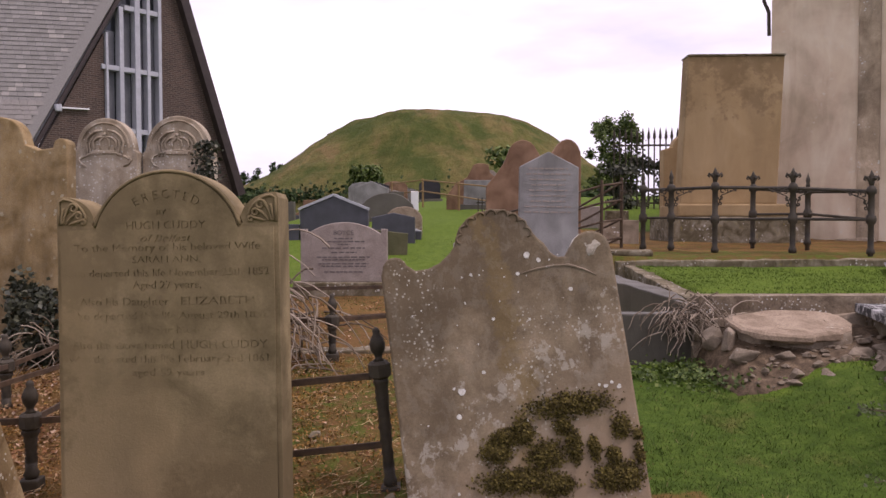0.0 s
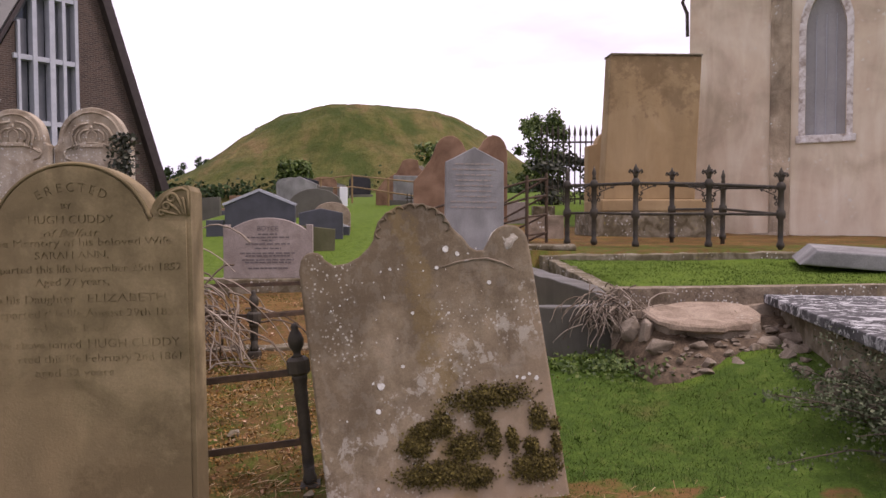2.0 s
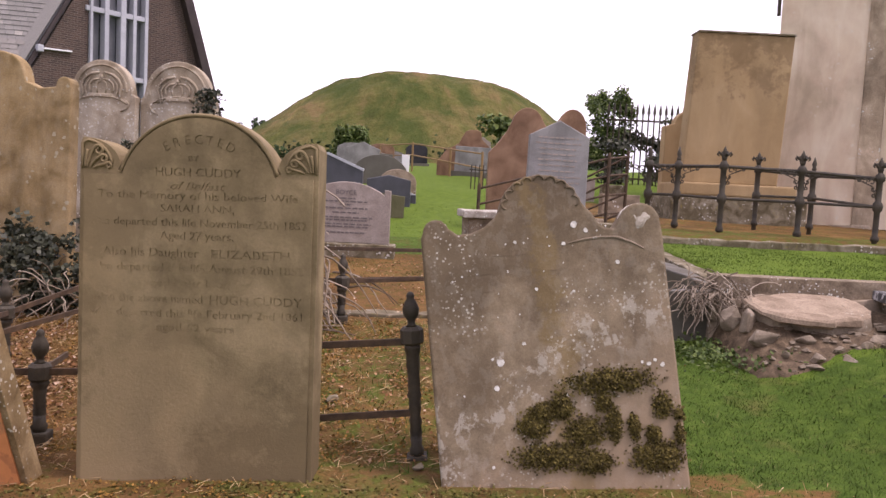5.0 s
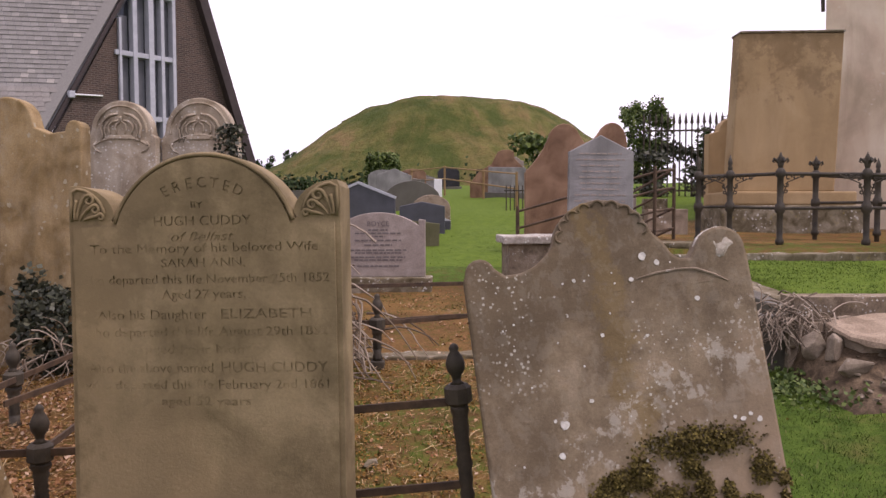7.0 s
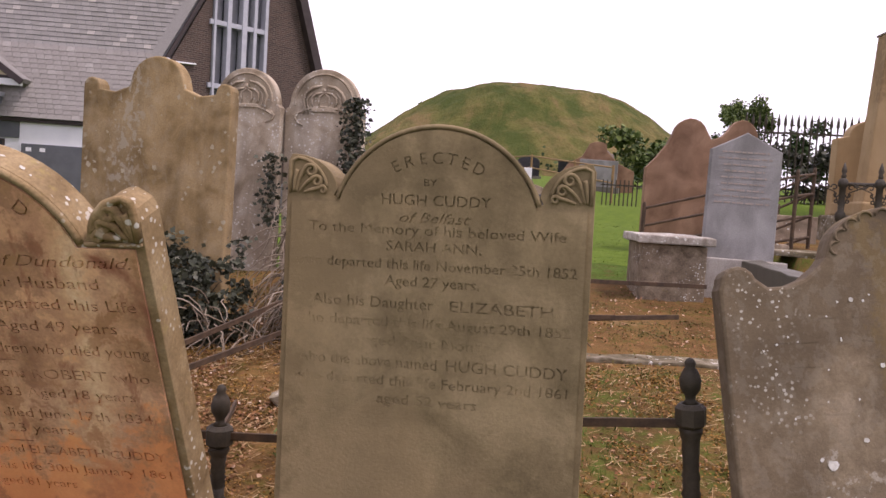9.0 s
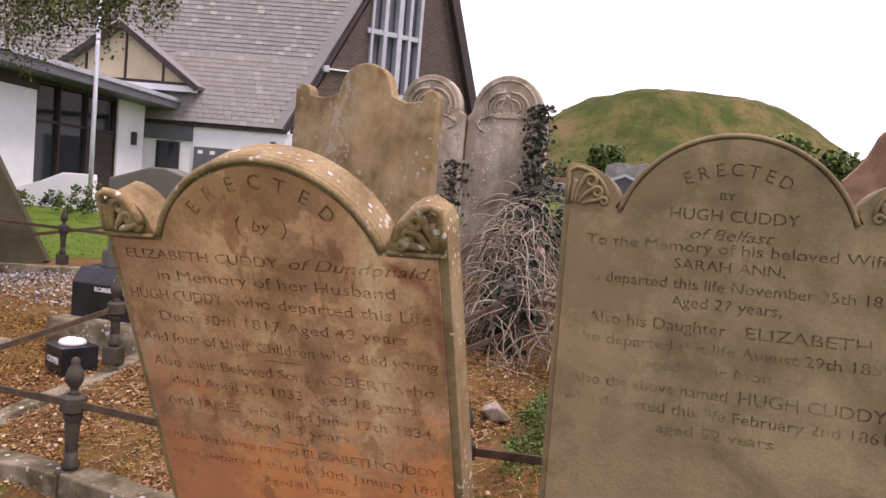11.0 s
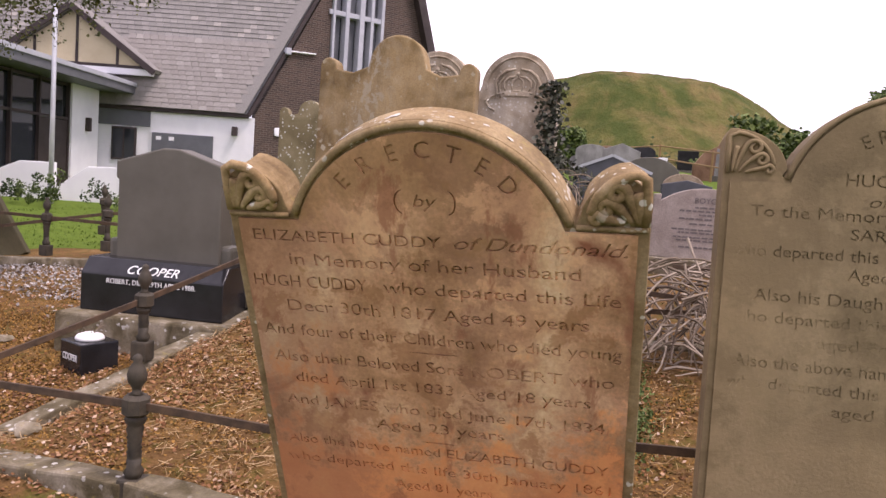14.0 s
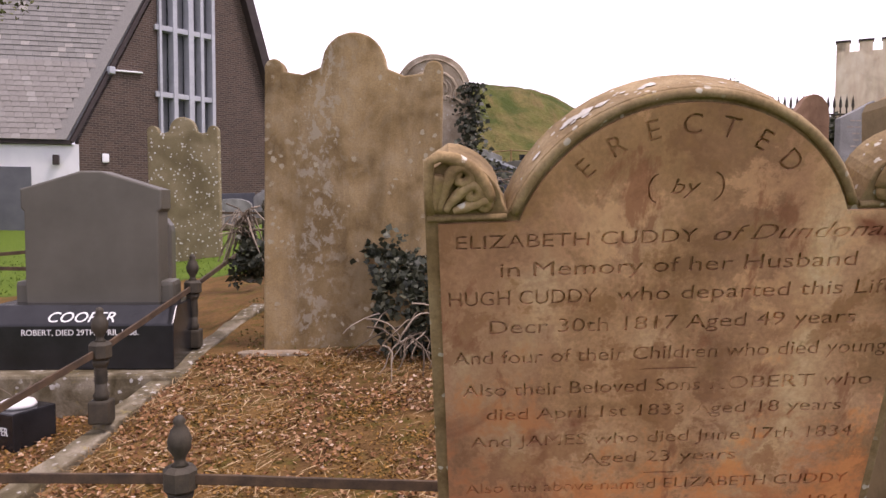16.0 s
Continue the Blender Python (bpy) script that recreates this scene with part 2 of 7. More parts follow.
M_DARKSLAB = stone("lichened_dark_slab", (0.040, 0.038, 0.037), (0.062, 0.060, 0.058), (0.10, 0.096, 0.092), scale=4, seed=81, lichen=0.6, lichen_scale=30, lichen_colour=(0.66, 0.66, 0.63), crust=((0.25, 0, 0), (0.36, 0.50, 0.9, 1.0), (0.66, 0.66, 0.64), 11, 1.0, 0.515))
M_RENDER = stone("grey_church_render", (0.50, 0.405, 0.285), (0.64, 0.53, 0.39), (0.72, 0.62, 0.475), scale=1.1, seed=91, lichen=0.32, lichen_colour=(0.66, 0.60, 0.50), lichen_scale=9, streak=0.3, grain=0.15)
M_OCHRE = stone("ochre_cement_render", (0.275, 0.188, 0.092), (0.335, 0.235, 0.120), (0.375, 0.27, 0.146), scale=1.4, seed=95, streak=0.2, tones=(((0, 0, 0.15), [(0.91, 0.0), (1.0, 0.45)], (0.14, 0.095, 0.054)),), grain=0.2)
M_IRON = plain("weathered_iron", (0.030, 0.026, 0.018), (0.065, 0.052, 0.033), 9, 0.7, 0.0, 120, 0.4)
M_RUST = plain("rusty_iron_bar", (0.045, 0.030, 0.018), (0.10, 0.062, 0.034), 11, 0.8, 0.0, 120, 0.4)
M_WHITE = plain("white_wall_paint", (0.74, 0.74, 0.76), (0.82, 0.82, 0.83), 1.2, 0.7, bumpy=0.05)
M_GREYPAINT = plain("dark_grey_cladding", (0.10, 0.105, 0.115), (0.13, 0.135, 0.145), 2, 0.5, bumpy=0.03)
M_TRIM = plain("dark_brown_fascia", (0.030, 0.020, 0.018), (0.045, 0.032, 0.028), 3, 0.6, bumpy=0.05)
M_CREAM = plain("cream_render_panel", (0.52, 0.44, 0.28), (0.58, 0.50, 0.33), 2, 0.8, bumpy=0.05)
M_MULLION = plain("pale_grey_window_frame", (0.36, 0.37, 0.40), (0.43, 0.44, 0.47), 3, 0.5, bumpy=0.03)
M_LETTER = plain("white_letter_paint", (0.74, 0.74, 0.72), (0.80, 0.80, 0.78), 9, 0.6, bumpy=0.02)
M_DARKLETTER = plain("dark_letter_paint", (0.115, 0.10, 0.092), (0.145, 0.125, 0.115), 9, 0.6, bumpy=0.02)
M_POLE = plain("galvanised_pole", (0.45, 0.46, 0.47), (0.55, 0.56, 0.57), 3, 0.4, 0.4, bumpy=0.02)
M_BARK = plain("bark", (0.05, 0.038, 0.025), (0.11, 0.085, 0.055), 14, 0.9, bumpy=0.6)
M_TWIG = islands("dead_vine_stems", [(0.0, (0.085, 0.062, 0.042)), (0.5, (0.19, 0.15, 0.105)), (1.0, (0.36, 0.30, 0.23))])
M_IVY = islands("dark_ivy_leaves", [(0.0, (0.018, 0.022, 0.012)), (0.6, (0.038, 0.044, 0.023)), (1.0, (0.090, 0.092, 0.055))], 0.55, 0.4)
M_LEAF = islands("shrub_leaves", [(0.0, (0.035, 0.060, 0.014)), (0.6, (0.075, 0.115, 0.025)), (1.0, (0.14, 0.18, 0.045))], 0.6)
M_YEW = islands("conifer_sprays", [(0.0, (0.016, 0.030, 0.010)), (0.6, (0.030, 0.055, 0.016)), (1.0, (0.055, 0.085, 0.025))])
M_BIRCH = islands("hanging_leaves", [(0.0, (0.04, 0.06, 0.015)), (0.6, (0.085, 0.10, 0.03)), (1.0, (0.15, 0.15, 0.05))])
M_GRASS = islands("lawn_blades", [(0.0, (0.034, 0.062, 0.008)), (0.6, (0.064, 0.108, 0.016)), (0.93, (0.105, 0.155, 0.026)), (1.0, (0.24, 0.21, 0.095))], 0.75)
M_MOWN = islands("mown_lawn_blades", [(0.0, (0.050, 0.088, 0.010)), (0.6, (0.080, 0.130, 0.016)), (1.0, (0.125, 0.172, 0.028))], 0.75)
M_LITTER = islands("fallen_leaves", [(0.0, (0.085, 0.038, 0.015)), (0.30, (0.175, 0.078, 0.030)), (0.68, (0.265, 0.132, 0.056)), (0.90, (0.38, 0.23, 0.13)), (1.0, (0.56, 0.43, 0.32))])
M_STRAW = islands("dry_grass_stalks", [(0.0, (0.20, 0.125, 0.05)), (0.6, (0.32, 0.21, 0.10)), (1.0, (0.50, 0.37, 0.21))])
M_MOSS = islands("dark_moss_tufts", [(0.0, (0.030, 0.022, 0.006)), (0.5, (0.082, 0.062, 0.014)), (1.0, (0.165, 0.130, 0.032))])
M_SLATES = islands("roof_slates", [(0.0, (0.205, 0.196, 0.180)), (0.5, (0.230, 0.220, 0.203)), (0.93, (0.252, 0.242, 0.224)), (1.0, (0.35, 0.325, 0.29))], 0.75)
M_SLATEPIECE, s_nt, s_b, s_co = base_material("single_roof_slate", 0.75)
s_info = s_nt.nodes.new("ShaderNodeObjectInfo")
s_col = ramp_node(s_nt, s_info.outputs["Random"], [(0.0, (0.225, 0.207, 0.185)), (0.5, (0.242, 0.224, 0.202)), (0.93, (0.262, 0.244, 0.220)), (1.0, (0.31, 0.29, 0.262))])
s_col = mix_node(s_nt, 0.3, s_col, ramp_node(s_nt, noise_node(s_nt, s_co, 9, 5, 0.6), [(0.3, (0.3,)), (0.7, (0.72,))]), "OVERLAY")
s_nt.links.new(s_col, s_b.inputs["Base Color"])
M_PEBBLE = islands("stone_chippings", [(0.0, (0.14, 0.125, 0.11)), (0.5, (0.27, 0.25, 0.225)), (1.0, (0.46, 0.44, 0.41))])


def brick_material():
    m, nt, b, co = base_material("dark_brown_brick", 0.85)
    sep = nt.nodes.new("ShaderNodeMapping")
    sep.inputs["Rotation"].default_value = (radians(90), 0, 0)
    nt.links.new(co, sep.inputs[0])
    t = nt.nodes.new("ShaderNodeTexBrick")
    t.inputs["Scale"].default_value = 1.0
    t.inputs["Brick Width"].default_value, t.inputs["Row Height"].default_value = 0.225, 0.075
    t.inputs["Mortar Size"].default_value = 0.008
    t.inputs["Color1"].default_value, t.inputs["Color2"].default_value = (0.045, 0.028, 0.020, 1), (0.075, 0.045, 0.032, 1)
    t.inputs["Mortar"].default_value = (0.13, 0.105, 0.085, 1)
    nt.links.new(sep.outputs[0], t.inputs["Vector"])
    n = noise_node(nt, co, 1.2, 5, 0.6)
    nt.links.new(mix_node(nt, 0.3, t.outputs[0], ramp_node(nt, n, [(0.3, (0.3,)), (0.7, (0.7,))]), "OVERLAY"), b.inputs["Base Color"])
    bump(nt, b, [(t.outputs[1], -0.4, 0.006)])
    return m


M_BRICK = brick_material()


def glass_material():
    m, nt, b, co = base_material("dark_window_glass", 0.06)
    b.inputs["Base Color"].default_value = (0.015, 0.018, 0.021, 1)
    b.inputs["Specular IOR Level"].default_value = 0.6
    bump(nt, b, [(noise_node(nt, co, 1.5, 2, 0.5), 0.03, 0.02)])
    return m


M_GLASS = glass_material()


def ground_material():
    """Soil, moss, leaf mould and turf, told apart by the plan of the plots."""
    m, nt, b, co = base_material("churchyard_ground", 0.95)
    xyz = nt.nodes.new("ShaderNodeSeparateXYZ")
    nt.links.new(co, xyz.inputs[0])
    att = nt.nodes.new("ShaderNodeVertexColor")
    att.layer_name = "cover"
    sp = nt.nodes.new("ShaderNodeSeparateColor")
    nt.links.new(att.outputs[0], sp.inputs[0])
    a, c, f = noise_node(nt, co, 1.6, 6, 0.65), noise_node(nt, co, 9, 6, 0.7), noise_node(nt, co, 70, 4, 0.7)
    soil = ramp_node(nt, a, [(0.35, (0.088, 0.049, 0.019)), (0.50, (0.140, 0.078, 0.029)), (0.62, (0.178, 0.102, 0.035)), (0.72, (0.205, 0.132, 0.063))])
    soil = mix_node(nt, ramp_node(nt, c, [(0.50, (0.0,)), (0.62, (0.75,))]), soil, (0.085, 0.070, 0.014))
    turf = ramp_node(nt, c, [(0.3, (0.034, 0.064, 0.009)), (0.55, (0.060, 0.103, 0.014)), (0.72, (0.098, 0.138, 0.026))])
    turf = mix_node(nt, ramp_node(nt, a, [(0.58, (0.0,)), (0.72, (0.5,))]), turf, (0.16, 0.115, 0.045))
    mown = ramp_node(nt, c, [(0.3, (0.060, 0.103, 0.012)), (0.55, (0.092, 0.144, 0.017)), (0.72, (0.128, 0.170, 0.030))])
    turf = mix_node(nt, ramp_node(nt, sp.outputs[0], [(0.92, (0.0,)), (0.97, (1.0,))]), turf, mown)
    edge = nt.nodes.new("ShaderNodeMath")
    edge.operation = "MULTIPLY_ADD"
    edge.inputs[1].default_value = 0.5
    nt.links.new(c, edge.inputs[0])
    nt.links.new(sp.outputs[0], edge.inputs[2])
    col = mix_node(nt, ramp_node(nt, edge.outputs[0], [(0.66, (0.0,)), (0.86, (1.0,))]), soil, turf)
    col = mix_node(nt, 0.45, col, ramp_node(nt, f, [(0.3, (0.2,)), (0.7, (0.8,))]), "OVERLAY")
    nt.links.new(col, b.inputs["Base Color"])
    b.inputs["Specular IOR Level"].default_value = 0.1
    bump(nt, b, [(c, 0.5, 0.03), (f, 0.6, 0.01)])
    return m


M_GROUND = ground_material()


def hill_material():
    m, nt, b, co = base_material("rough_hill_grass", 0.95)
    a, c, f = noise_node(nt, co, 0.16, 6, 0.62, (1, 1, 0.6)), noise_node(nt, co, 0.9, 6, 0.7, (1, 1, 0.5)), noise_node(nt, co, 6, 5, 0.7, (1, 1, 0.5))
    col = ramp_node(nt, a, [(0.36, (0.062, 0.074, 0.018)), (0.47, (0.108, 0.106, 0.030)), (0.58, (0.155, 0.124, 0.046)), (0.70, (0.20, 0.145, 0.064))])
    col = mix_node(nt, 0.55, col, ramp_node(nt, c, [(0.3, (0.30,)), (0.7, (0.70,))]), "OVERLAY")
    col = mix_node(nt, 0.3, col, ramp_node(nt, f, [(0.3, (0.30,)), (0.7, (0.70,))]), "OVERLAY")
    gully = noise_node(nt, co, 0.34, 8, 0.70, (1.0, 0.5, 0.30), 0.4)
    col = mix_node(nt, ramp_node(nt, gully, [(0.40, (0.8,)), (0.52, (0.0,))]), col, (0.046, 0.068, 0.014))
    col = mix_node(nt, ramp_node(nt, gully, [(0.54, (0.0,)), (0.64, (0.7,))]), col, (0.195, 0.130, 0.060))
    nt.links.new(col, b.inputs["Base Color"])
    b.inputs["Specular IOR Level"].default_value = 0.1
    bump(nt, b, [(gully, 0.6, 0.8), (c, 0.7, 0.5), (f, 0.6, 0.14)])
    return m


M_HILL = hill_material()


# ---- building helpers ----
rng = random.Random(5)


def mesh_of(bm, material, smooth=False):
    me = bpy.data.meshes.new("mesh")
    bm.to_mesh(me)
    bm.free()
    me.materials.append(material)
    if smooth:
        me.shade_smooth()
    return me


def part(name, bm, material, parent=None, label="", smooth=False):
    me = bm if isinstance(bm, bpy.types.Mesh) else mesh_of(bm, material, smooth)
    ob = new(name, me)
    if parent:
        ob.parent = parent
    return tagged(ob, label)


def thing(name, m, label, category, group="", kind=""):
    ob = new(name)
    ob.empty_display_size = 0.2
    ob.matrix_world = m
    return tagged(ob, label, category, group, kind)


def box(x0, x1, y0, y1, z0, z1, bevel=0.0, bm=None):
    bm = bm or bmesh.new()
    r = bmesh.ops.create_cube(bm, size=1.0, matrix=Matrix.Translation(((x0 + x1) / 2, (y0 + y1) / 2, (z0 + z1) / 2)) @ Matrix.Diagonal((x1 - x0, y1 - y0, z1 - z0, 1)))
    if bevel:
        es = list({e for v in r["verts"] for e in v.link_edges})
        bmesh.ops.bevel(bm, geom=es, offset=bevel, segments=2, profile=0.6, affect="EDGES")
    return bm


def worn(bm, amount, scale=4.0, cuts=0):
    """Uneven, weathered surface."""
    if cuts:
        bmesh.ops.subdivide_edges(bm, edges=bm.edges[:], cuts=cuts, use_grid_fill=True)
    for v in bm.verts:
        v.co += noise.noise_vector(v.co * scale) * amount
    return bm


def prism(pts, y0, y1, bevel=0.0, segs=2):
    """An outline in x, z drawn out from y0 (front) to y1 (back), its front and back edges rounded."""
    bm = bmesh.new()
    f = bm.faces.new([bm.verts.new((x, y0, z)) for x, z in pts])
    r = bmesh.ops.extrude_face_region(bm, geom=[f])
    moved = [e for e in r["geom"] if isinstance(e, bmesh.types.BMVert)]
    bmesh.ops.translate(bm, vec=(0, y1 - y0, 0), verts=moved)
    bmesh.ops.recalc_face_normals(bm, faces=bm.faces[:])
    if bevel:
        es = [e for e in bm.edges if abs(e.verts[0].co.y - e.verts[1].co.y) < 1e-6]
        bmesh.ops.bevel(bm, geom=es, offset=bevel, segments=segs, profile=0.5, affect="EDGES", clamp_overlap=True)
    return bm


def arc(cx, cz, r, a0, a1, n, rz=None):
    rz = r if rz is None else rz
    return [(cx + r * math.cos(radians(a0 + (a1 - a0) * i / n)), cz + rz * math.sin(radians(a0 + (a1 - a0) * i / n))) for i in range(n + 1)]


def lathe(profile, n=14, bm=None, at=(0, 0, 0), twist=0.0, flutes=0):
    """A turned shape: profile rows of radius and height."""
    bm = bm or bmesh.new()
    rings = []
    for r, z in profile:
        ring = []
        for i in range(n):
            a = 2 * math.pi * i / n + twist * z
            rr = r * (1 + (0.12 * math.cos(flutes * (a + twist * z)) if flutes else 0))
            ring.append(bm.verts.new((at[0] + rr * math.cos(a), at[1] + rr * math.sin(a), at[2] + z)))
        rings.append(ring)
    for lo, hi in zip(rings, rings[1:]):
        for i in range(n):
            bm.faces.new((lo[i], lo[(i + 1) % n], hi[(i + 1) % n], hi[i]))
    bm.faces.new(rings[0][::-1])
    bm.faces.new(rings[-1])
    return bm


def tube(points, radii, n=6, bm=None, flat=1.0):
    """A bent, tapering rod along points."""
    bm = bm or bmesh.new()
    pts = [Vector(p) for p in points]
    rings = []
    for i, p in enumerate(pts):
        d = (pts[min(i + 1, len(pts) - 1)] - pts[max(i - 1, 0)]).normalized()
        side = d.cross(Vector((0, 1, 0.013)))
        if side.length < 1e-4:
            side = Vector((1, 0, 0))
        side.normalize()
        up = side.cross(d)
        r = radii[i] if isinstance(radii, (list, tuple)) else radii
        rings.append([bm.verts.new(p + side * (r * math.cos(2 * math.pi * k / n)) + up * (r * flat * math.sin(2 * math.pi * k / n))) for k in range(n)])
    for lo, hi in zip(rings, rings[1:]):
        for i in range(n):
            bm.faces.new((lo[i], lo[(i + 1) % n], hi[(i + 1) % n], hi[i]))
    bm.faces.new(rings[0][::-1])
    bm.faces.new(rings[-1])
    return bm


def raw_mesh(verts, faces, material):
    me = bpy.data.meshes.new("mesh")
    me.from_pydata(verts, [], faces)
    me.materials.append(material)
    return me


def leaf_quads(points, size, spread=0.5, seed=1, normal=None, lean=0.9):
    """Many loose four-cornered leaves about the points."""
    r = random.Random(seed)
    verts, faces = [], []
    for p in points:
        s = size * r.uniform(0.6, 1.3)
        d = Vector((r.gauss(0, 1), r.gauss(0, 1), r.gauss(0, lean))).normalized()
        n = Vector((r.gauss(0, spread), r.gauss(0, spread), r.gauss(0, spread)))
        n = (n + (normal if normal else Vector((0, -0.5, 0.6)))).normalized()
        t = d.cross(n)
        if t.length < 1e-3:
            continue
        t.normalize()
        u = n.cross(t)
        p = Vector(p)
        k = len(verts)
        verts += [p - t * s * 0.1, p + u * s * 0.5 + t * s * 0.32, p + t * s, p - u * s * 0.5 + t * s * 0.32]
        faces.append((k, k + 1, k + 2, k + 3))
    return verts, faces


# ---- lettering ----
def text_loops(body, height=0.04, width=None, shear=0.0, weight=0.012):
    """The outlines of a word, centred, as lists of points."""
    cu = bpy.data.curves.new("word", "FONT")
    cu.body, cu.size, cu.align_x, cu.shear, cu.offset = body, 1.0, "LEFT", shear, weight
    ob = bpy.data.objects.new("word", cu)
    scene.collection.objects.link(ob)
    bpy.context.view_layer.update()
    flat = ob.to_curve(bpy.context.evaluated_depsgraph_get())
    loops = []
    for s in flat.splines:
        pts, n = [], len(s.bezier_points)
        for i in range(n):
            p, q = s.bezier_points[i], s.bezier_points[(i + 1) % n]
            straight = (p.handle_right - p.co).cross(q.co - p.co).length < 1e-4 and (q.handle_left - q.co).cross(q.co - p.co).length < 1e-4
            steps = 1 if straight else 3
            for k in range(steps):
                t = k / steps
                c = (1 - t) ** 3 * p.co + 3 * t * (1 - t) ** 2 * p.handle_right + 3 * t * t * (1 - t) * q.handle_left + t ** 3 * q.co
                pts.append((c.x, c.y))
        if len(pts) > 2:
            loops.append(pts)
    ob.to_curve_clear()
    bpy.data.objects.remove(ob)
    bpy.data.curves.remove(cu)
    if not loops:
        return []
    xs = [x for l in loops for x, _ in l]
    x0, x1 = min(xs), max(xs)
    sy = height / 0.70
    sx = (width / (x1 - x0)) if width else sy
    return [[((x - (x0 + x1) / 2) * sx, y * sy) for x, y in l] for l in loops]


def placed(loops, x, z):
    return [[(x + a, z + c) for a, c in l] for l in loops]


def arched(body, cx, cz, radius, a0, a1, height):
    """Single letters set round an arch."""
    out = []
    n = len(body)
    for i, ch in enumerate(body):
        a = radians(a0 + (a1 - a0) * i / (n - 1))
        turn = a - math.pi / 2
        for l in text_loops(ch, height):
            out.append([(cx + radius * math.cos(a) + x * math.cos(turn) - z * math.sin(turn), cz + radius * math.sin(a) + x * math.sin(turn) + z * math.cos(turn)) for x, z in l])
    return out


def filled(loops, depth, material):
    """A flat plate inside the first outline, with the others cut through it; x, z plane, front at y = 0."""
    cu = bpy.data.curves.new("plate", "CURVE")
    cu.dimensions, cu.fill_mode, cu.extrude = "2D", "BOTH", depth / 2
    for l in loops:
        s = cu.splines.new("POLY")
        s.points.add(len(l) - 1)
        for p, (x, z) in zip(s.points, l):
            p.co = (x, z, 0, 1)
        s.use_cyclic_u = True
    ob = bpy.data.objects.new("plate", cu)
    scene.collection.objects.link(ob)
    bpy.context.view_layer.update()
    me = bpy.data.meshes.new_from_object(ob.evaluated_get(bpy.context.evaluated_depsgraph_get()))
    bpy.data.objects.remove(ob)
    bpy.data.curves.remove(cu)
    me.transform(Matrix.Translation((0, depth / 2, 0)) @ Matrix.Rotation(radians(90), 4, "X"))
    me.materials.clear()
    me.materials.append(material)
    return me


def inset(pts, d):
    """The outline drawn in by d on all sides."""
    out, n = [], len(pts)
    area = sum(pts[i][0] * pts[(i + 1) % n][1] - pts[(i + 1) % n][0] * pts[i][1] for i in range(n))
    sg = 1 if area > 0 else -1
    for i in range(n):
        a, p, c = Vector(pts[i - 1]), Vector(pts[i]), Vector(pts[(i + 1) % n])
        e0, e1 = (p - a), (c - p)
        if e0.length < 1e-6 or e1.length < 1e-6:
            continue
        n0, n1 = Vector((-e0.y, e0.x)).normalized() * sg, Vector((-e1.y, e1.x)).normalized() * sg
        k = n0 + n1
        k = k / max(0.35, k.length_squared / 2) if k.length > 1e-3 else n0
        out.append((p.x + k.x * d, p.y + k.y * d))
    return out


# ---- ground ----
def lerp_table(x, table):
    if x <= table[0][0]:
        return table[0][1]
    for (x0, v0), (x1, v1) in zip(table, table[1:]):
        if x <= x1:
            t = (x - x0) / (x1 - x0)
            return v0 + (v1 - v0) * t
    return table[-1][1]


def ground_z(x, y):
    rise = lerp_table(y, [(3.7, 0.0), (6.2, 0.25), (20, 1.62), (50, 3.1), (90, 3.4)])
    side = lerp_table(x, [(-13.0, 0.10), (-9.0, 0.17), (-6.5, 0.45), (-3.0, 1.0)])
    front = lerp_table(x, [(-7, -0.30), (-4, -0.25), (-2.5, -0.14), (-1, -0.04), (1, 0.02), (2, 0.06)])
    fade = lerp_table(y, [(3.6, 1.0), (4.1, 0.65), (6.2, 0.35), (12, 0.0)])
    z = rise * side + front * fade + lerp_table(y, [(0, -0.06), (3.3, 0.0)])
    if x < -4.6 and 3.9 < y < 9:
        z -= lerp_table(x, [(-7.5, 0.0), (-6.8, 0.12), (-4.85, 0.12), (-4.6, 0.0)]) * lerp_table(y, [(3.9, 0.0), (4.3, 1.0), (6.4, 1.0), (9.0, 0.0)])
    if -4.7 < x < -2.0 and 3.8 < y < 9:
        z += 0.07 * lerp_table(x, [(-4.7, 0.0), (-4.5, 1.0), (-2.6, 1.0), (-2.0, 0.0)]) * lerp_table(y, [(4.0, 0.0), (5.0, 1.0), (7.0, 1.0), (9.0, 0.0)])
    if x > 2.0 and 5.85 < y <= 8.5:
        z = max(z, 0.715 + 0.045 * (y - 5.9))
    if x > 1.7 and y > 8.5:
        z = max(z, 0.92 + 0.03 * (y - 8.5))
    if 1.9 < x < 7 and 3.0 < y <= 5.85:
        z += 0.24 * lerp_table(x, [(1.9, 0.0), (2.7, 1.0)]) * lerp_table(y, [(3.0, 0.0), (4.2, 1.0)])
    near = -12 < x < 12 and -3 < y < 14
    return z + noise.noise((x * 0.9, y * 0.9, 3.3)) * (0.03 if near else 0.12) + (noise.noise((x * 5, y * 5, 1.3)) * 0.012 if near else 0)


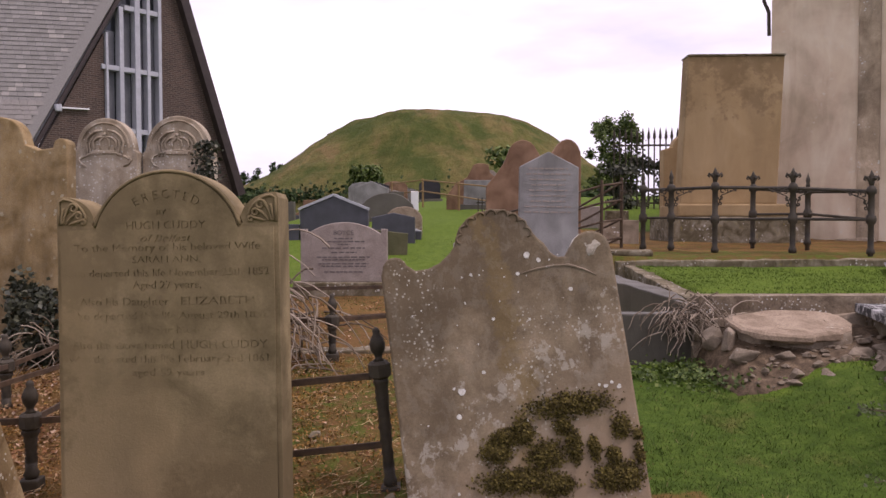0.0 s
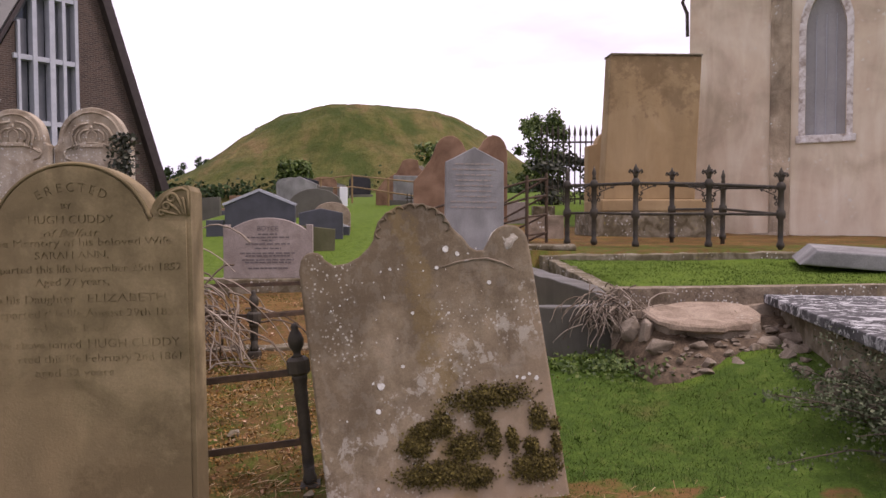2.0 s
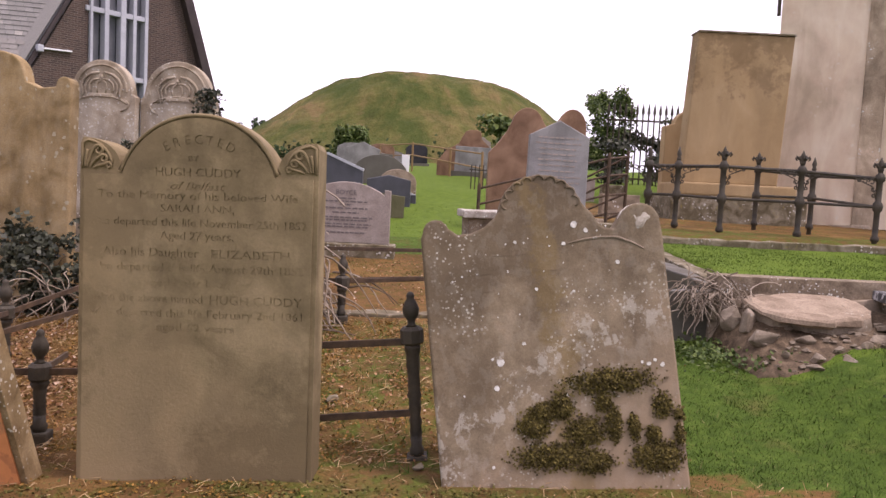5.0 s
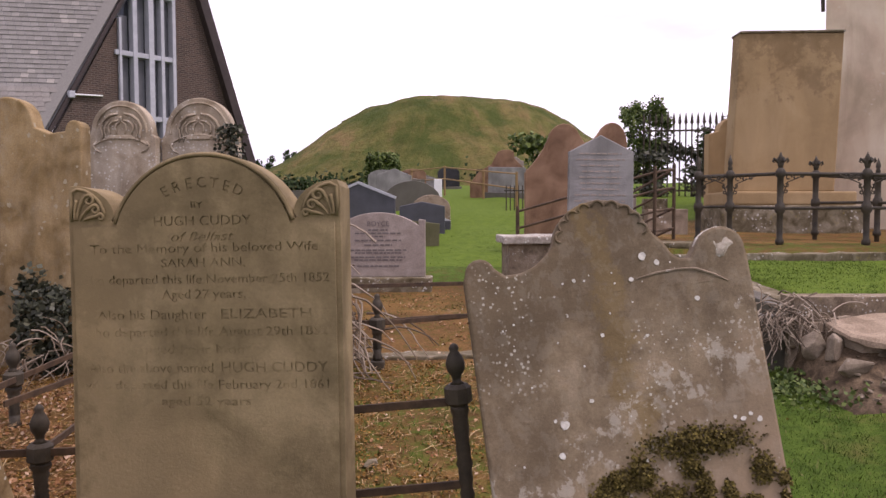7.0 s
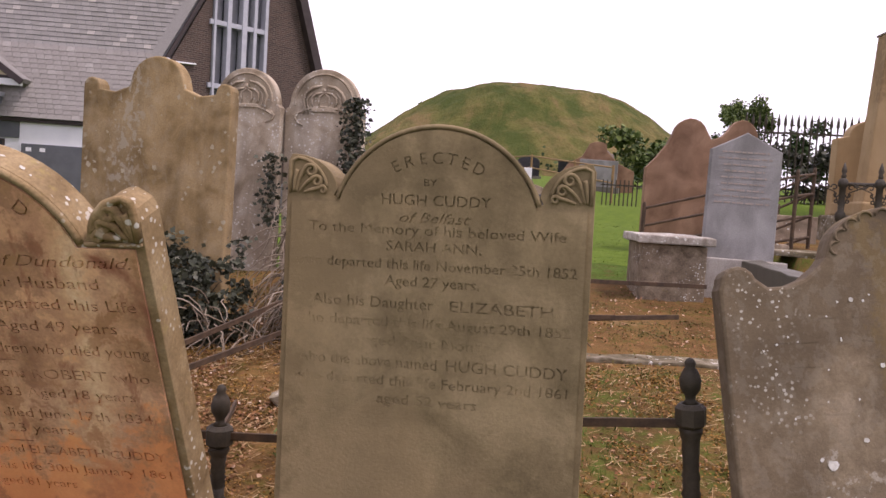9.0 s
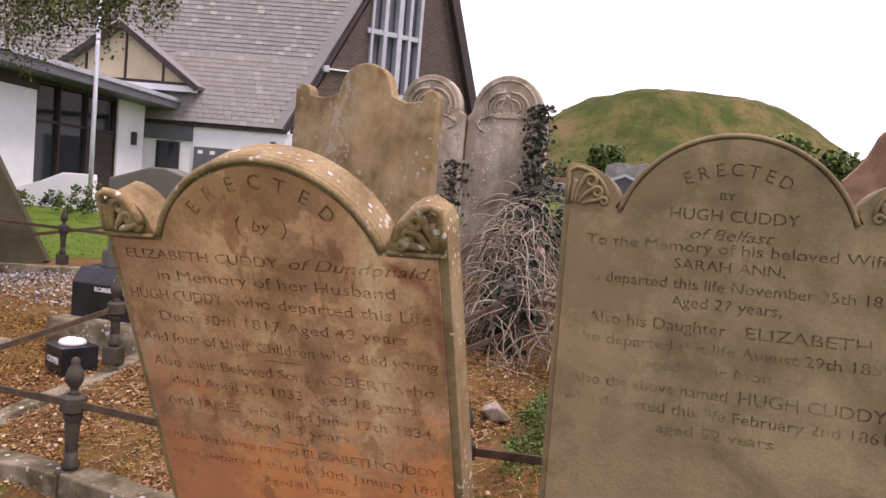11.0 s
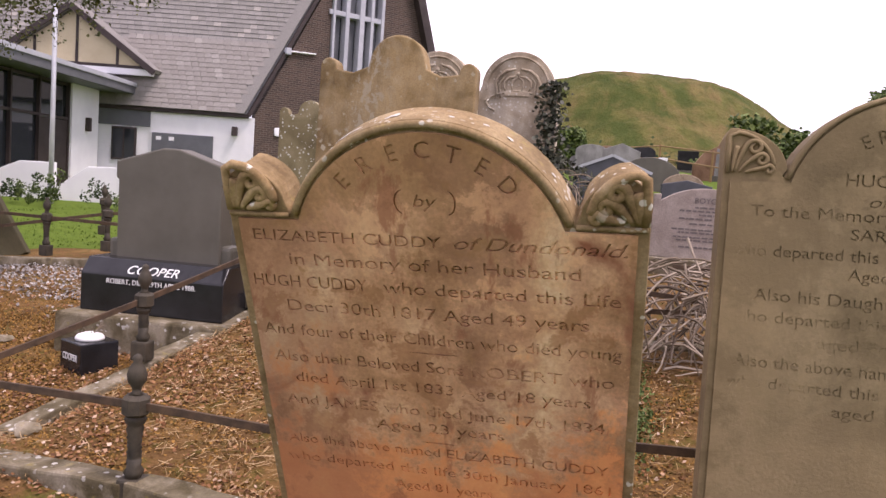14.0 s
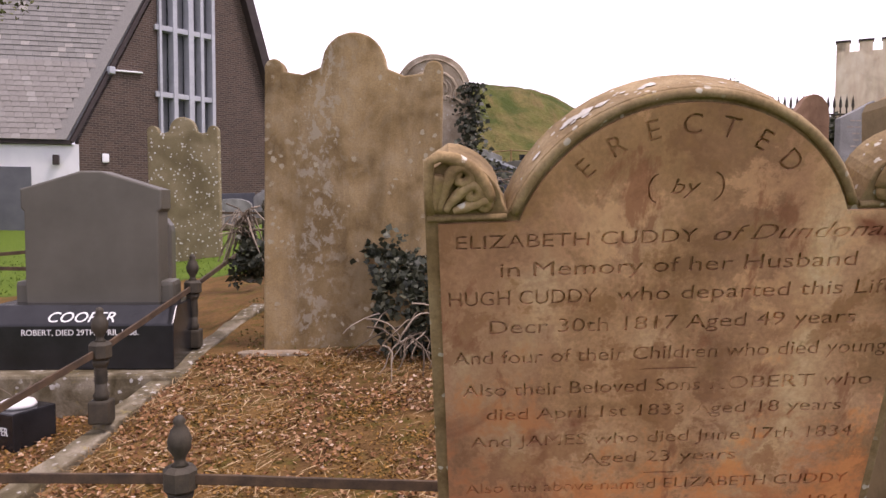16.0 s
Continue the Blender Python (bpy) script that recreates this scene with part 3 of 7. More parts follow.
def cover(x, y):
    """How grassy the ground is."""
    if y < (3.68 if x < -2.9 else 3.15) + 0.1 * noise.noise((x * 2, 0, 0)):
        return lerp_table(x, [(-4.5, 0.48), (-2.5, 0.53), (0.5, 0.55), (1.2, 0.62)]) if y > 2.55 else 0.75
    if 0.85 < x < 2.6 and y < 3.75 and noise.noise((x * 2.1, y * 2.6, 8)) + 0.9 * (3.35 - y) - 0.35 * (x - 1.0) > 0.12:
        return 0.42
    if x > 0.95 and y < 4.85 + 0.25 * noise.noise((x * 1.5, 1, 0)) and x < 4.6:
        return 0.9 if y > 3.5 or x > 1.25 else 0.45
    if x > 0.9 and x < 1.95 and y < 5.7:
        return 0.8
    if x > 2.0 and 5.85 < y < 8.4:
        return 1.0
    if x > 1.5 and 8.4 <= y < 16:
        return 0.50 if y < 9.4 else 0.40
    if -14 < x < -4.4 and 3.2 < y < 9.2 + 0.15 * x + 1.0:
        return 0.1
    if -4.4 <= x < 0.95 and 3.1 < y < 8.9:
        return 0.22 if x < -2 else (0.34 if x < -1.2 or y > 6.1 else 0.47)
    if -1.2 < x < 0.3 and 8.9 <= y < 10.0:
        return 0.6
    return 1.0


def axis(lo, hi, step, coarse):
    return sorted([-c for c in coarse if -c < lo] + [lo + step * i for i in range(int((hi - lo) / step) + 1)] + [c for c in coarse if c > hi])


def make_ground():
    xs = axis(-11, 10, 0.11, [12, 14, 16, 18, 21, 25, 30, 36, 45, 60, 90, 150, 300, 700, 1800])
    ys = axis(-2, 13.5, 0.11, [5, 14.2, 15, 16, 17, 18, 20, 22, 25, 28, 32, 36, 40, 45, 50, 56, 64, 75, 90, 120, 180, 300, 700, 1800])
    verts = [(x, y, ground_z(x, y)) for y in ys for x in xs]
    n = len(xs)
    faces = [(j * n + i, j * n + i + 1, (j + 1) * n + i + 1, (j + 1) * n + i) for j in range(len(ys) - 1) for i in range(n - 1)]
    me = raw_mesh(verts, faces, M_GROUND)
    me.shade_smooth()
    col = me.color_attributes.new("cover", "FLOAT_COLOR", "POINT")
    flat = np.ones((len(verts), 4), dtype=np.float32)
    flat[:, 0] = flat[:, 1] = flat[:, 2] = [cover(v[0], v[1]) for v in verts]
    col.data.foreach_set("color", flat.ravel())
    tagged(new("ground", me), "churchyard ground of turf, moss and leaf mould", "ground", kind="structure")


make_ground()


def make_hill():
    """The great grassy mound."""
    cx, cy, n, m = -0.4, 63.5, 120, 50
    verts, faces = [], []
    for j in range(m + 1):
        s = j / m
        r = 21.0 * (1 - s)
        z = lerp_table(r, [(0, 10.3), (3, 10.25), (5, 10.08), (7, 9.48), (9, 8.3), (12.6, 5.75), (15.7, 3.9), (18.5, 2.4), (21, 1.6)])
        for i in range(n):
            a = 2 * math.pi * i / n
            k = 1 + 0.05 * noise.noise((math.cos(a) * 1.5, math.sin(a) * 1.5, 2))
            x, y = cx + r * k * math.cos(a) * 1.04, cy + r * k * math.sin(a)
            verts.append((x, y, z + noise.noise((x * 0.25, y * 0.25, 7)) * 0.35 + noise.noise((x * 0.9, y * 0.9, 5)) * 0.18 - (1.0 if j == 0 else 0) - 0.02 * (x - cx)))
    for j in range(m):
        for i in range(n):
            faces.append((j * n + i, j * n + (i + 1) % n, (j + 1) * n + (i + 1) % n, (j + 1) * n + i))
    me = raw_mesh(verts, faces, M_HILL)
    me.shade_smooth()
    tagged(new("grassy_mound", me), "great flat-topped earth mound covered in rough grass", "hill", kind="structure")


make_hill()


# ---- the modern church ----
def quad_wall(a, c, z0, z1, thick, bevel=0.0):
    """A wall block from plan point a to c; local x along it."""
    d = Vector((c[0] - a[0], c[1] - a[1]))
    return box(0, d.length, 0, thick, z0, z1, bevel), pose(a[0], a[1], 0, 0, 0, math.degrees(math.atan2(d.y, d.x)))


def slates(origin, u, v, courses, u_lo, u_hi, step=0.30, width=0.34, seed=2):
    """Lapped courses of slates on a slope; u_lo and u_hi give each course's ends."""
    r = random.Random(seed)
    o, u, v = Vector(origin), Vector(u).normalized(), Vector(v).normalized()
    n = u.cross(v).normalized()
    if n.y > 0:
        n = -n
    verts, faces = [], []
    for j in range(courses):
        t = j * step
        x, end = u_lo(t) - (j % 2) * width / 2, u_hi(t)
        while x < end:
            a, c = max(x + 0.004, u_lo(t)), min(x + width - 0.004, end)
            if c - a > 0.03:
                k, lift = len(verts), 0.03 + r.uniform(0, 0.012)
                p = [o + u * a + v * t + n * lift, o + u * c + v * t + n * (lift + r.uniform(-.006, .006)), o + u * c + v * (t + step * 1.08) + n * 0.012, o + u * a + v * (t + step * 1.08) + n * 0.012]
                verts += p + [p[0] - n * 0.025, p[1] - n * 0.025]
                faces += [(k, k + 1, k + 2, k + 3), (k + 4, k + 5, k + 1, k)]
            x += width
    return verts, faces


def modern_church():
    ch = thing("church_building", pose(-14.45, 26.0, 0), "modern church with steep slate roof and tall brick gable", "church")
    inv = ch.matrix_world.inverted()

    def add(name, bm, mat, m=None, parent=None, label=""):
        ob = part(name, bm, mat, parent or ch, label)
        if m is not None:
            ob.matrix_basis = inv @ m
        return ob

    gm = pose(-14.45, 26.0, 0, 0, 0, 48.9)
    uw, apex_u, apex_z = 8.09, 5.0, 12.64
    wl, wr = 2.75, 4.95
    vz = lambda u: 3.06 + u * (apex_z - 3.06) / apex_u if u < apex_u else apex_z - (u - apex_u) * (apex_z - 3.06) / (uw - apex_u)
    left = prism([(0, -0.6), (wl, -0.6), (wl, vz(wl)), (0, 3.06)], 0, 0.3)
    add("wall", left, M_BRICK, gm, label="dark brown brick gable wall")
    right = prism([(wr, -0.6), (uw, -0.6), (uw, 3.06), (apex_u, apex_z), (wr, vz(wr))], 0, 0.3)
    add("wall", right, M_BRICK, gm, label="dark brown brick gable wall")
    add("wall", box(wl, wr, 0, 0.3, -0.6, 1.4), M_BRICK, gm)
    window = part("window", prism([(wl, 1.4), (wr, 1.4), (wr, vz(wr)), (wl, vz(wl))], 0.22, 0.30), M_GLASS, ch, "tall dark glazed gable window")
    window.matrix_basis = inv @ gm
    for u, w in ((wl + 0.06, 0.09), (3.36, 0.16), (3.98, 0.20), (4.42, 0.13), (wr - 0.07, 0.13)):
        part("mullion", box(u - w / 2, u + w / 2, -0.14, 0.24, 1.4, vz(min(u, 4.9)) - 0.1, 0.012), M_MULLION, window, "pale grey mullion")
    for z in (2.55, 4.82, 7.1, 9.4):
        lo = max(wl - 0.12, (z - 2.82) / 1.964 + 0.15)
        if lo < wr:
            part("transom", box(lo, wr, -0.10, 0.23, z - 0.09, z + 0.09, 0.012), M_MULLION, window, "pale grey transom")
    for u in (3.05, 3.67, 4.2, 4.68):
        part("curtain", box(u - 0.17, u + 0.17, 0.205, 0.215, 1.5, min(vz(u), 10) - 0.4), M_GREYPAINT, window)
    # verge boards
    def beam(a, c, w, d, mat, name, label=""):
        a, c = Vector(a), Vector(c)
        dirn = c - a
        bm = box(0, dirn.length, -d, 0.35, -w / 2, w / 2, 0.01)
        ang = math.atan2(dirn.z, dirn.x)
        bm.transform(Matrix.Translation(a) @ Matrix.Rotation(-ang, 4, "Y"))
        add(name, bm, mat, gm, label=label)
    beam((apex_u - 0.05, 0, apex_z + 0.15), (uw + 0.28, 0, 2.55), 0.36, 0.34, M_TRIM, "verge_board", "deep dark fascia")
    beam((-0.25, 0, 2.98), (apex_u, 0, apex_z + 0.22), 0.12, 0.10, M_TRIM, "verge_board", "thin dark verge")
    beam((1.1, 0, 5.42), (2.15, 0, 5.47), 0.05, 0.12, M_WHITE, "floodlight_arm", "pale wall lamp arm")
    add("floodlight", box(0.95, 1.15, -0.22, 0.0, 5.28, 5.52, 0.03), M_MULLION, gm)
    add("alarm_box", box(0.72, 0.95, -0.08, 0.0, 2.38, 2.68, 0.05), M_WHITE, gm, label="white alarm box")
    # roof
    u, e0, p = Vector((-0.977, -0.213, 0)), Vector((-14.72, 25.72, 3.04)), Vector((-11.25, 29.70, 12.75))
    d = p - e0
    v = d - u * d.dot(u)
    vl, back = v.length, -d.dot(u)
    under = bmesh.new()
    corners = [e0, e0 + u * 19, e0 + u * 19 + v, p]
    nrm = Vector((0.25, 0.9, -0.2)).normalized() * 0.2
    vs = [under.verts.new(q + nrm * 0.3) for q in corners] + [under.verts.new(q + nrm * 1.5) for q in corners]
    for f in ((0, 1, 2, 3), (7, 6, 5, 4), (0, 4, 5, 1), (1, 5, 6, 2), (2, 6, 7, 3), (3, 7, 4, 0)):
        under.faces.new([vs[i] for i in f])
    roof = add("roof", under, M_GREYPAINT, Matrix())
    sv, sf = slates(e0, u, v, int(vl / 0.18), lambda t: -back * t / vl, lambda t: 18.8, step=0.18, width=0.26)
    sl = part("roof_covering", raw_mesh(sv, sf, M_SLATES), M_SLATES, ch, "weathered grey-brown roof slates")
    tagged(sl, kind="stuff")
    sl.matrix_basis = inv
    one = box(-0.125, 0.125, 0.0, 0.195, 0.0, 0.010)
    for vert in one.verts:
        vert.co.z += 0.012 * (1 - vert.co.y / 0.195)
    piece = mesh_of(one, M_SLATEPIECE)
    un, vn = -u, v.normalized()
    nn = un.cross(vn).normalized()
    if nn.y > 0:
        nn = -nn
        un = -un
    frame3 = Matrix((un, vn, nn)).transposed().to_4x4()
    for j in range(15):
        for i in range(20):
            at = e0 + u * (0.40 + (i + 0.5 * (j % 2)) * 0.26 - back * j * 0.18 / vl) + vn * (j * 0.18) + nn * (0.036 + rng.uniform(0, 0.006))
            sp = part("slate", piece, M_SLATEPIECE, ch)
            sp.matrix_basis = inv @ Matrix.Translation(at) @ frame3 @ pose(0, 0, 0, 0, 0, rng.uniform(-1.2, 1.2))
    strip = bmesh.new()
    sv = [strip.verts.new(q) for q in (e0 + nn * 0.050, p + nn * 0.050, p + u * 0.42 + nn * 0.050, e0 + u * 0.42 + nn * 0.050, e0, p, p + u * 0.42, e0 + u * 0.42)]
    for f in ((0, 1, 2, 3), (7, 6, 5, 4), (0, 4, 5, 1), (1, 5, 6, 2), (2, 6, 7, 3), (3, 7, 4, 0)):
        strip.faces.new([sv[i] for i in f])
    bmesh.ops.recalc_face_normals(strip, faces=strip.faces[:])
    add("verge_strip", strip, M_SLATES, Matrix(), label="close-cut slates along the verge")
    # right-hand slope, seen edge on from the yard
    add("roof", prism([(apex_u, apex_z), (uw + 0.2, 2.9), (uw + 0.2, 2.7), (apex_u, apex_z - 0.25)], 0.3, 12), M_SLATES, gm)
    gut, gmm = quad_wall((-32, 22.0), (-14.6, 25.78), 2.90, 3.04, 0.12, 0.02)
    add("gutter", gut, M_TRIM, gmm, label="dark eaves gutter")
    # white walls along the eaves
    w1, m1 = quad_wall((-18.0, 25.18), (-14.45, 25.95), -0.6, 2.93, 0.3, 0.01)
    add("wall", w1, M_WHITE, m1, label="white painted wall")
    w1, m1 = quad_wall((-20.2, 24.75), (-18.0, 25.23), -0.6, 2.36, 0.3, 0.01)
    add("wall", w1, M_WHITE, m1, label="white painted wall")
    b1, m1 = quad_wall((-20.2, 24.68), (-17.98, 25.16), 2.36, 2.95, 0.4, 0.01)
    add("fascia", b1, M_GREYPAINT, m1, label="grey fascia band")
    g1, m1 = quad_wall((-17.9, 25.15), (-15.80, 25.60), -0.6, 2.19, 0.05, 0.01)
    door = add("garage_door", g1, M_GREYPAINT, m1, label="dark grey garage door")
    for k in range(2):
        part("panel_mark", box(0.15 + k * 0.45, 0.33 + k * 0.45, -0.006, 0.02, 1.94, 2.07), M_WHITE, door)
    g1, m1 = quad_wall((-19.3, 24.88), (-18.45, 25.06), 1.15, 2.31, 0.05)
    win = add("window", g1, M_TRIM, m1, label="dark framed casement window")
    for x0 in (0.06, 0.46):
        part("pane", box(x0, x0 + 0.34, -0.012, 0.02, 0.08 + 1.15, 2.25), M_GLASS, win)
    for x, y, z in ((-15.05, 25.72, 2.42),):
        add("wall_lamp", box(-0.09, 0.09, -0.12, 0.06, -0.16, 0.16, 0.03), M_TRIM, pose(x, y, z, 0, 0, 12), label="black wall lamp")
    # little cross gable with timbered panel
    dm = pose(-20.55, 24.37, 0, 0, 0, 12.3)
    dorm = part("dormer", prism([(-2.6, 4.35), (2.6, 4.35), (0, 6.15)], 0, 0.1), M_CREAM, ch, "cream rendered cross gable with dark timber")
    dorm.matrix_basis = inv @ dm
    for x, h in ((-1.3, 5.2), (0.15, 6.0), (1.55, 5.05)):
        part("timber", box(x - 0.045, x + 0.045, -0.03, 0.02, 4.35, h), M_TRIM, dorm)
    part("timber", box(-2.6, 2.6, -0.035, 0.02, 4.30, 4.40), M_TRIM, dorm)
    part("ledge", box(-2.4, 2.8, -0.06, 0.1, 4.08, 4.29), M_WHITE, dorm)
    for s in (-1, 1):
        bm = box(0, 3.55, -0.28, 3.6, -0.05, 0.10, 0.01)
        bm.transform(Matrix.Translation((0, 0, 6.28)) @ Matrix.Rotation(radians(35.5), 4, "Y"))
        if s < 0:
            bm.transform(Matrix.Diagonal((-1, 1, 1, 1)))
            bmesh.ops.reverse_faces(bm, faces=bm.faces[:])
        part("dormer_roof", bm, M_SLATES, dorm)
        bm = box(0, 3.6, -0.34, -0.27, -0.10, 0.10)
        bm.transform(Matrix.Translation((0, 0, 6.26)) @ Matrix.Rotation(radians(35.5), 4, "Y"))
        if s < 0:
            bm.transform(Matrix.Diagonal((-1, 1, 1, 1)))
            bmesh.ops.reverse_faces(bm, faces=bm.faces[:])
        part("verge_board", bm, M_TRIM, dorm)


modern_church()


def hall_extension():
    """Flat-roofed white wing with a deep eave and full-height glazing."""
    m = pose(-19.5, 25.05, 0, 0, 0, -77.7)
    ex = thing("church_hall", m, "flat-roofed white church hall with dark glazing", "building")
    part("roof", box(-0.3, 22, -6.0, 0.0, 3.45, 3.80, 0.02), M_GREYPAINT, ex, "flat grey roof with deep fascia").matrix_basis = pose(0, 0.95, 0)
    part("roof_edge", box(-0.35, 22, 0.93, 1.0, 3.70, 3.84, 0.01), M_MULLION, ex)
    part("wall", box(7.3, 22, -0.3, 0.0, -0.4, 3.44), M_WHITE, ex, "white painted wall")
    part("wall", box(0.9, 2.75, -0.3, 0.0, -0.4, 3.44), M_WHITE, ex, "white painted wall end")
    part("wall", box(7.2, 22, -0.05, 0.02, 3.1, 3.44), M_TRIM, ex)
    gl = part("window", box(2.75, 7.3, -0.22, -0.16, 0.2, 3.44), M_GLASS, ex, "full-height dark glazing")
    for x in (2.8, 4.55, 6.05, 7.25):
        part("mullion", box(x - 0.04, x + 0.04, -0.24, -0.06, 0.2, 3.44), M_TRIM, gl)
    for z in (0.25, 2.32, 3.38):
        part("transom", box(2.75, 7.3, -0.23, -0.08, z - 0.04, z + 0.04), M_TRIM, gl)
    part("door", box(2.8, 4.5, -0.2, -0.10, 0.2, 2.25), M_TRIM, gl, "dark entrance door")
    part("wall_lamp", box(1.65, 1.85, 0.0, 0.14, 2.0, 2.45, 0.03), M_TRIM, ex, "black wall lamp")


hall_extension()


def white_ramp():
    r = thing("ramp_wall", pose(-15.3, 16.0, 0, 0, 0, 8), "low white rendered ramp wall with sloping top", "wall")
    part("panel", prism([(-1.3, -0.2), (0.84, -0.2), (0.84, 1.0), (0.06, 0.99), (-0.5, 0.75), (-1.3, 0.5)], 0, 0.2, 0.015), M_WHITE, r)
    part("panel", prism([(0.76, -0.2), (3.0, -0.2), (3.0, 1.0), (1.57, 0.96), (0.76, 0.40)], 0.2, 0.4, 0.015), M_WHITE, r)
    p = thing("flag_pole", pose(-13.9, 15.4, 0.0), "slim galvanised flag pole on the lawn", "pole")
    part("shaft", lathe([(0.055, -0.2), (0.05, 2.0), (0.04, 8.0)], 10), M_POLE, p, smooth=True)
    part("base", lathe([(0.11, 0.2), (0.11, 0.45), (0.06, 0.5)], 10), M_POLE, p)


white_ramp()


# ---- the old church ----
def old_church():
    base = pose(5.49, 13.0, 0, 0, 0, -29.0)
    ch = thing("old_church", base, "old church with grey rendered wall and arched window", "church")
    # wall with a pointed opening; local x runs along the wall
    x0, x1, zs, zt, sill = 1.84, 2.44, 4.35, 5.50, 2.66
    arch = []
    n = 8
    w = x1 - x0
    rad = w * 1.95
    for i in range(n + 1):
        a = i / n
        ang = math.acos(1 - 0.5 * w / rad) * a
        arch.append((x0 + rad * (1 - math.cos(ang)), zs + rad * math.sin(ang)))
    top = arch[-1][1]
    full = arch + [(x0 + x1 - px, pz) for px, pz in arch[::-1][1:]]
    part("wall", box(0, x0, 0, 0.7, 0.3, 5.62), M_RENDER, ch, "weathered grey render")
    part("wall", box(x1, 14, 0, 0.7, 0.3, 5.62), M_RENDER, ch, "weathered grey render")
    part("wall", box(x0, x1, 0, 0.7, 0.3, sill), M_RENDER, ch)
    over = [(x0, 5.62)] + full + [(x1, 5.62)]
    part("wall", prism(over[::-1], 0, 0.7), M_RENDER, ch)
    win = part("window", prism([(x0, sill), (x1, sill)] + full[::-1], 0.16, 0.20), plain("grey_window_mesh", (0.30, 0.29, 0.28), (0.36, 0.35, 0.34), 2, 0.5), ch, "pale boarded pointed window")
    outer = [(x0 - 0.10, sill)] + [(px + (-0.10 if px < (x0 + x1) / 2 else 0.10) * (1 if abs(px - (x0 + x1) / 2) > 0.02 else 0), pz + 0.06) for px, pz in full] + [(x1 + 0.10, sill)]
    inner = [(x1, sill)] + full[::-1] + [(x0, sill)]
    bm = prism(outer + inner, -0.02, 0.12)
    part("surround", worn(bm, 0.012, 9), stone("flaking_white_paint", (0.33, 0.27, 0.22), (0.62, 0.57, 0.52), (0.72, 0.69, 0.66), scale=9, seed=5), win, "flaking white painted stone surround")
    part("sill", worn(box(x0 - 0.14, x1 + 0.14, -0.05, 0.16, sill - 0.13, sill, 0.02), 0.012, 6), bpy.data.materials["flaking_white_paint"], win)
    for i in range(3):
        part("bar", box(x0 + 0.15 + i * 0.15, x0 + 0.162 + i * 0.15, 0.14, 0.165, sill, zs + 0.3), M_MULLION, win)
    part("wall", box(0.0, 0.7, 0.7, 26, 0.3, 5.62), M_RENDER, ch)
    part("buttress", box(1.30, 1.62, -0.05, 0.02, 0.3, 5.6, 0.03), stone("stained_render", (0.22, 0.17, 0.115), (0.32, 0.255, 0.175), (0.44, 0.355, 0.255), seed=17, streak=0.7, lichen=0.25, scale=3), ch, "darker damp render band")
    pipe = tube([(-0.06, 0.1, 5.6), (-0.06, 0.1, 5.3), (-0.14, 0.1, 5.1), (-0.06, 0.1, 4.9), (-0.05, 0.1, 4.5)], 0.03)
    part("downpipe", pipe, M_IRON, ch, "dark iron downpipe")
    part("gutter", box(-0.15, 14.5, -0.20, 0.05, 5.60, 5.74, 0.03), M_TRIM, ch, "dark eaves gutter")
    rf = bmesh.new()
    rv = [rf.verts.new(q) for q in ((-0.2, -0.15, 5.72), (14.5, -0.15, 5.72), (14.5, 6, 9.5), (-0.2, 6, 9.5), (-0.2, -0.15, 5.62), (14.5, -0.15, 5.62), (14.5, 6, 9.3), (-0.2, 6, 9.3))]
    for f in ((0, 1, 2, 3), (7, 6, 5, 4), (0, 4, 5, 1), (1, 5, 6, 2), (2, 6, 7, 3), (3, 7, 4, 0)):
        rf.faces.new([rv[i] for i in f])
    part("roof", rf, M_SLATES, ch, "grey slate roof")
    for i in range(26):
        x = i * 0.33 + rng.uniform(-.05, .05)
        part("base_stone", worn(box(x, x + rng.uniform(0.25, 0.4), -0.28, 0.05, 0.5, 1.02 + rng.uniform(-.08, .05), 0.05), 0.03, 5), M_RUBBLE, ch)
    # battlemented tower far behind
    tw = thing("church_tower", pose(15.9, 37.6, 0, 0, 0, -29), "rendered church tower with battlements", "tower")
    part("wall", box(0, 7, 0, 7, 1, 8.3), M_RENDER, tw)
    for i in range(8):
        part("merlon", box(i * 0.95, i * 0.95 + 0.55, 0, 0.4, 8.3, 8.75), M_RENDER, tw)
        part("cap_stone", box(i * 0.95 - 0.05, i * 0.95 + 0.60, -0.06, 0.46, 8.75, 8.84), M_TRIM, tw)
        part("merlon", box(0, 0.4, i * 0.95, i * 0.95 + 0.55, 8.302, 8.752), M_RENDER, tw)


old_church()


def tall_vault():
    v = thing("rendered_monument", pose(4.47, 11.8, 0.0, 0, 0, -1), "tall ochre rendered wall monument on stone plinth", "monument")
    part("slab", prism([(-0.86, 1.6), (0.63, 1.6), (0.725, 3.87), (-0.74, 3.89)], 0, 0.35, 0.02), M_OCHRE, v)
    part("cap", worn(box(-0.75, 0.735, -0.02, 0.37, 3.875, 3.905, 0.008), 0.006, 5), M_CONC, v)
    part("ledge", worn(box(-0.95, 0.85, -0.22, 0.9, 1.40, 1.60, 0.03), 0.01, 4), M_OCHRE, v)
    part("plinth", worn(box(-1.10, 0.95, -0.38, 0.95, 0.80, 1.40, 0.04), 0.012, 4), M_CONC, v)
    w = thing("curved_wall", pose(3.74, 13.2, 0.0, 0, 0, 0), "brown rendered wing wall with curved top", "wall")
    part("panel", prism([(0.0, 0.8), (0.65, 0.8), (0.65, 2.92)] + arc(0.52, 2.62, 0.36, 88, 178, 8, 0.26) + [(0.0, 2.58)], 0, 0.25, 0.02), M_OCHRE, w)


tall_vault()


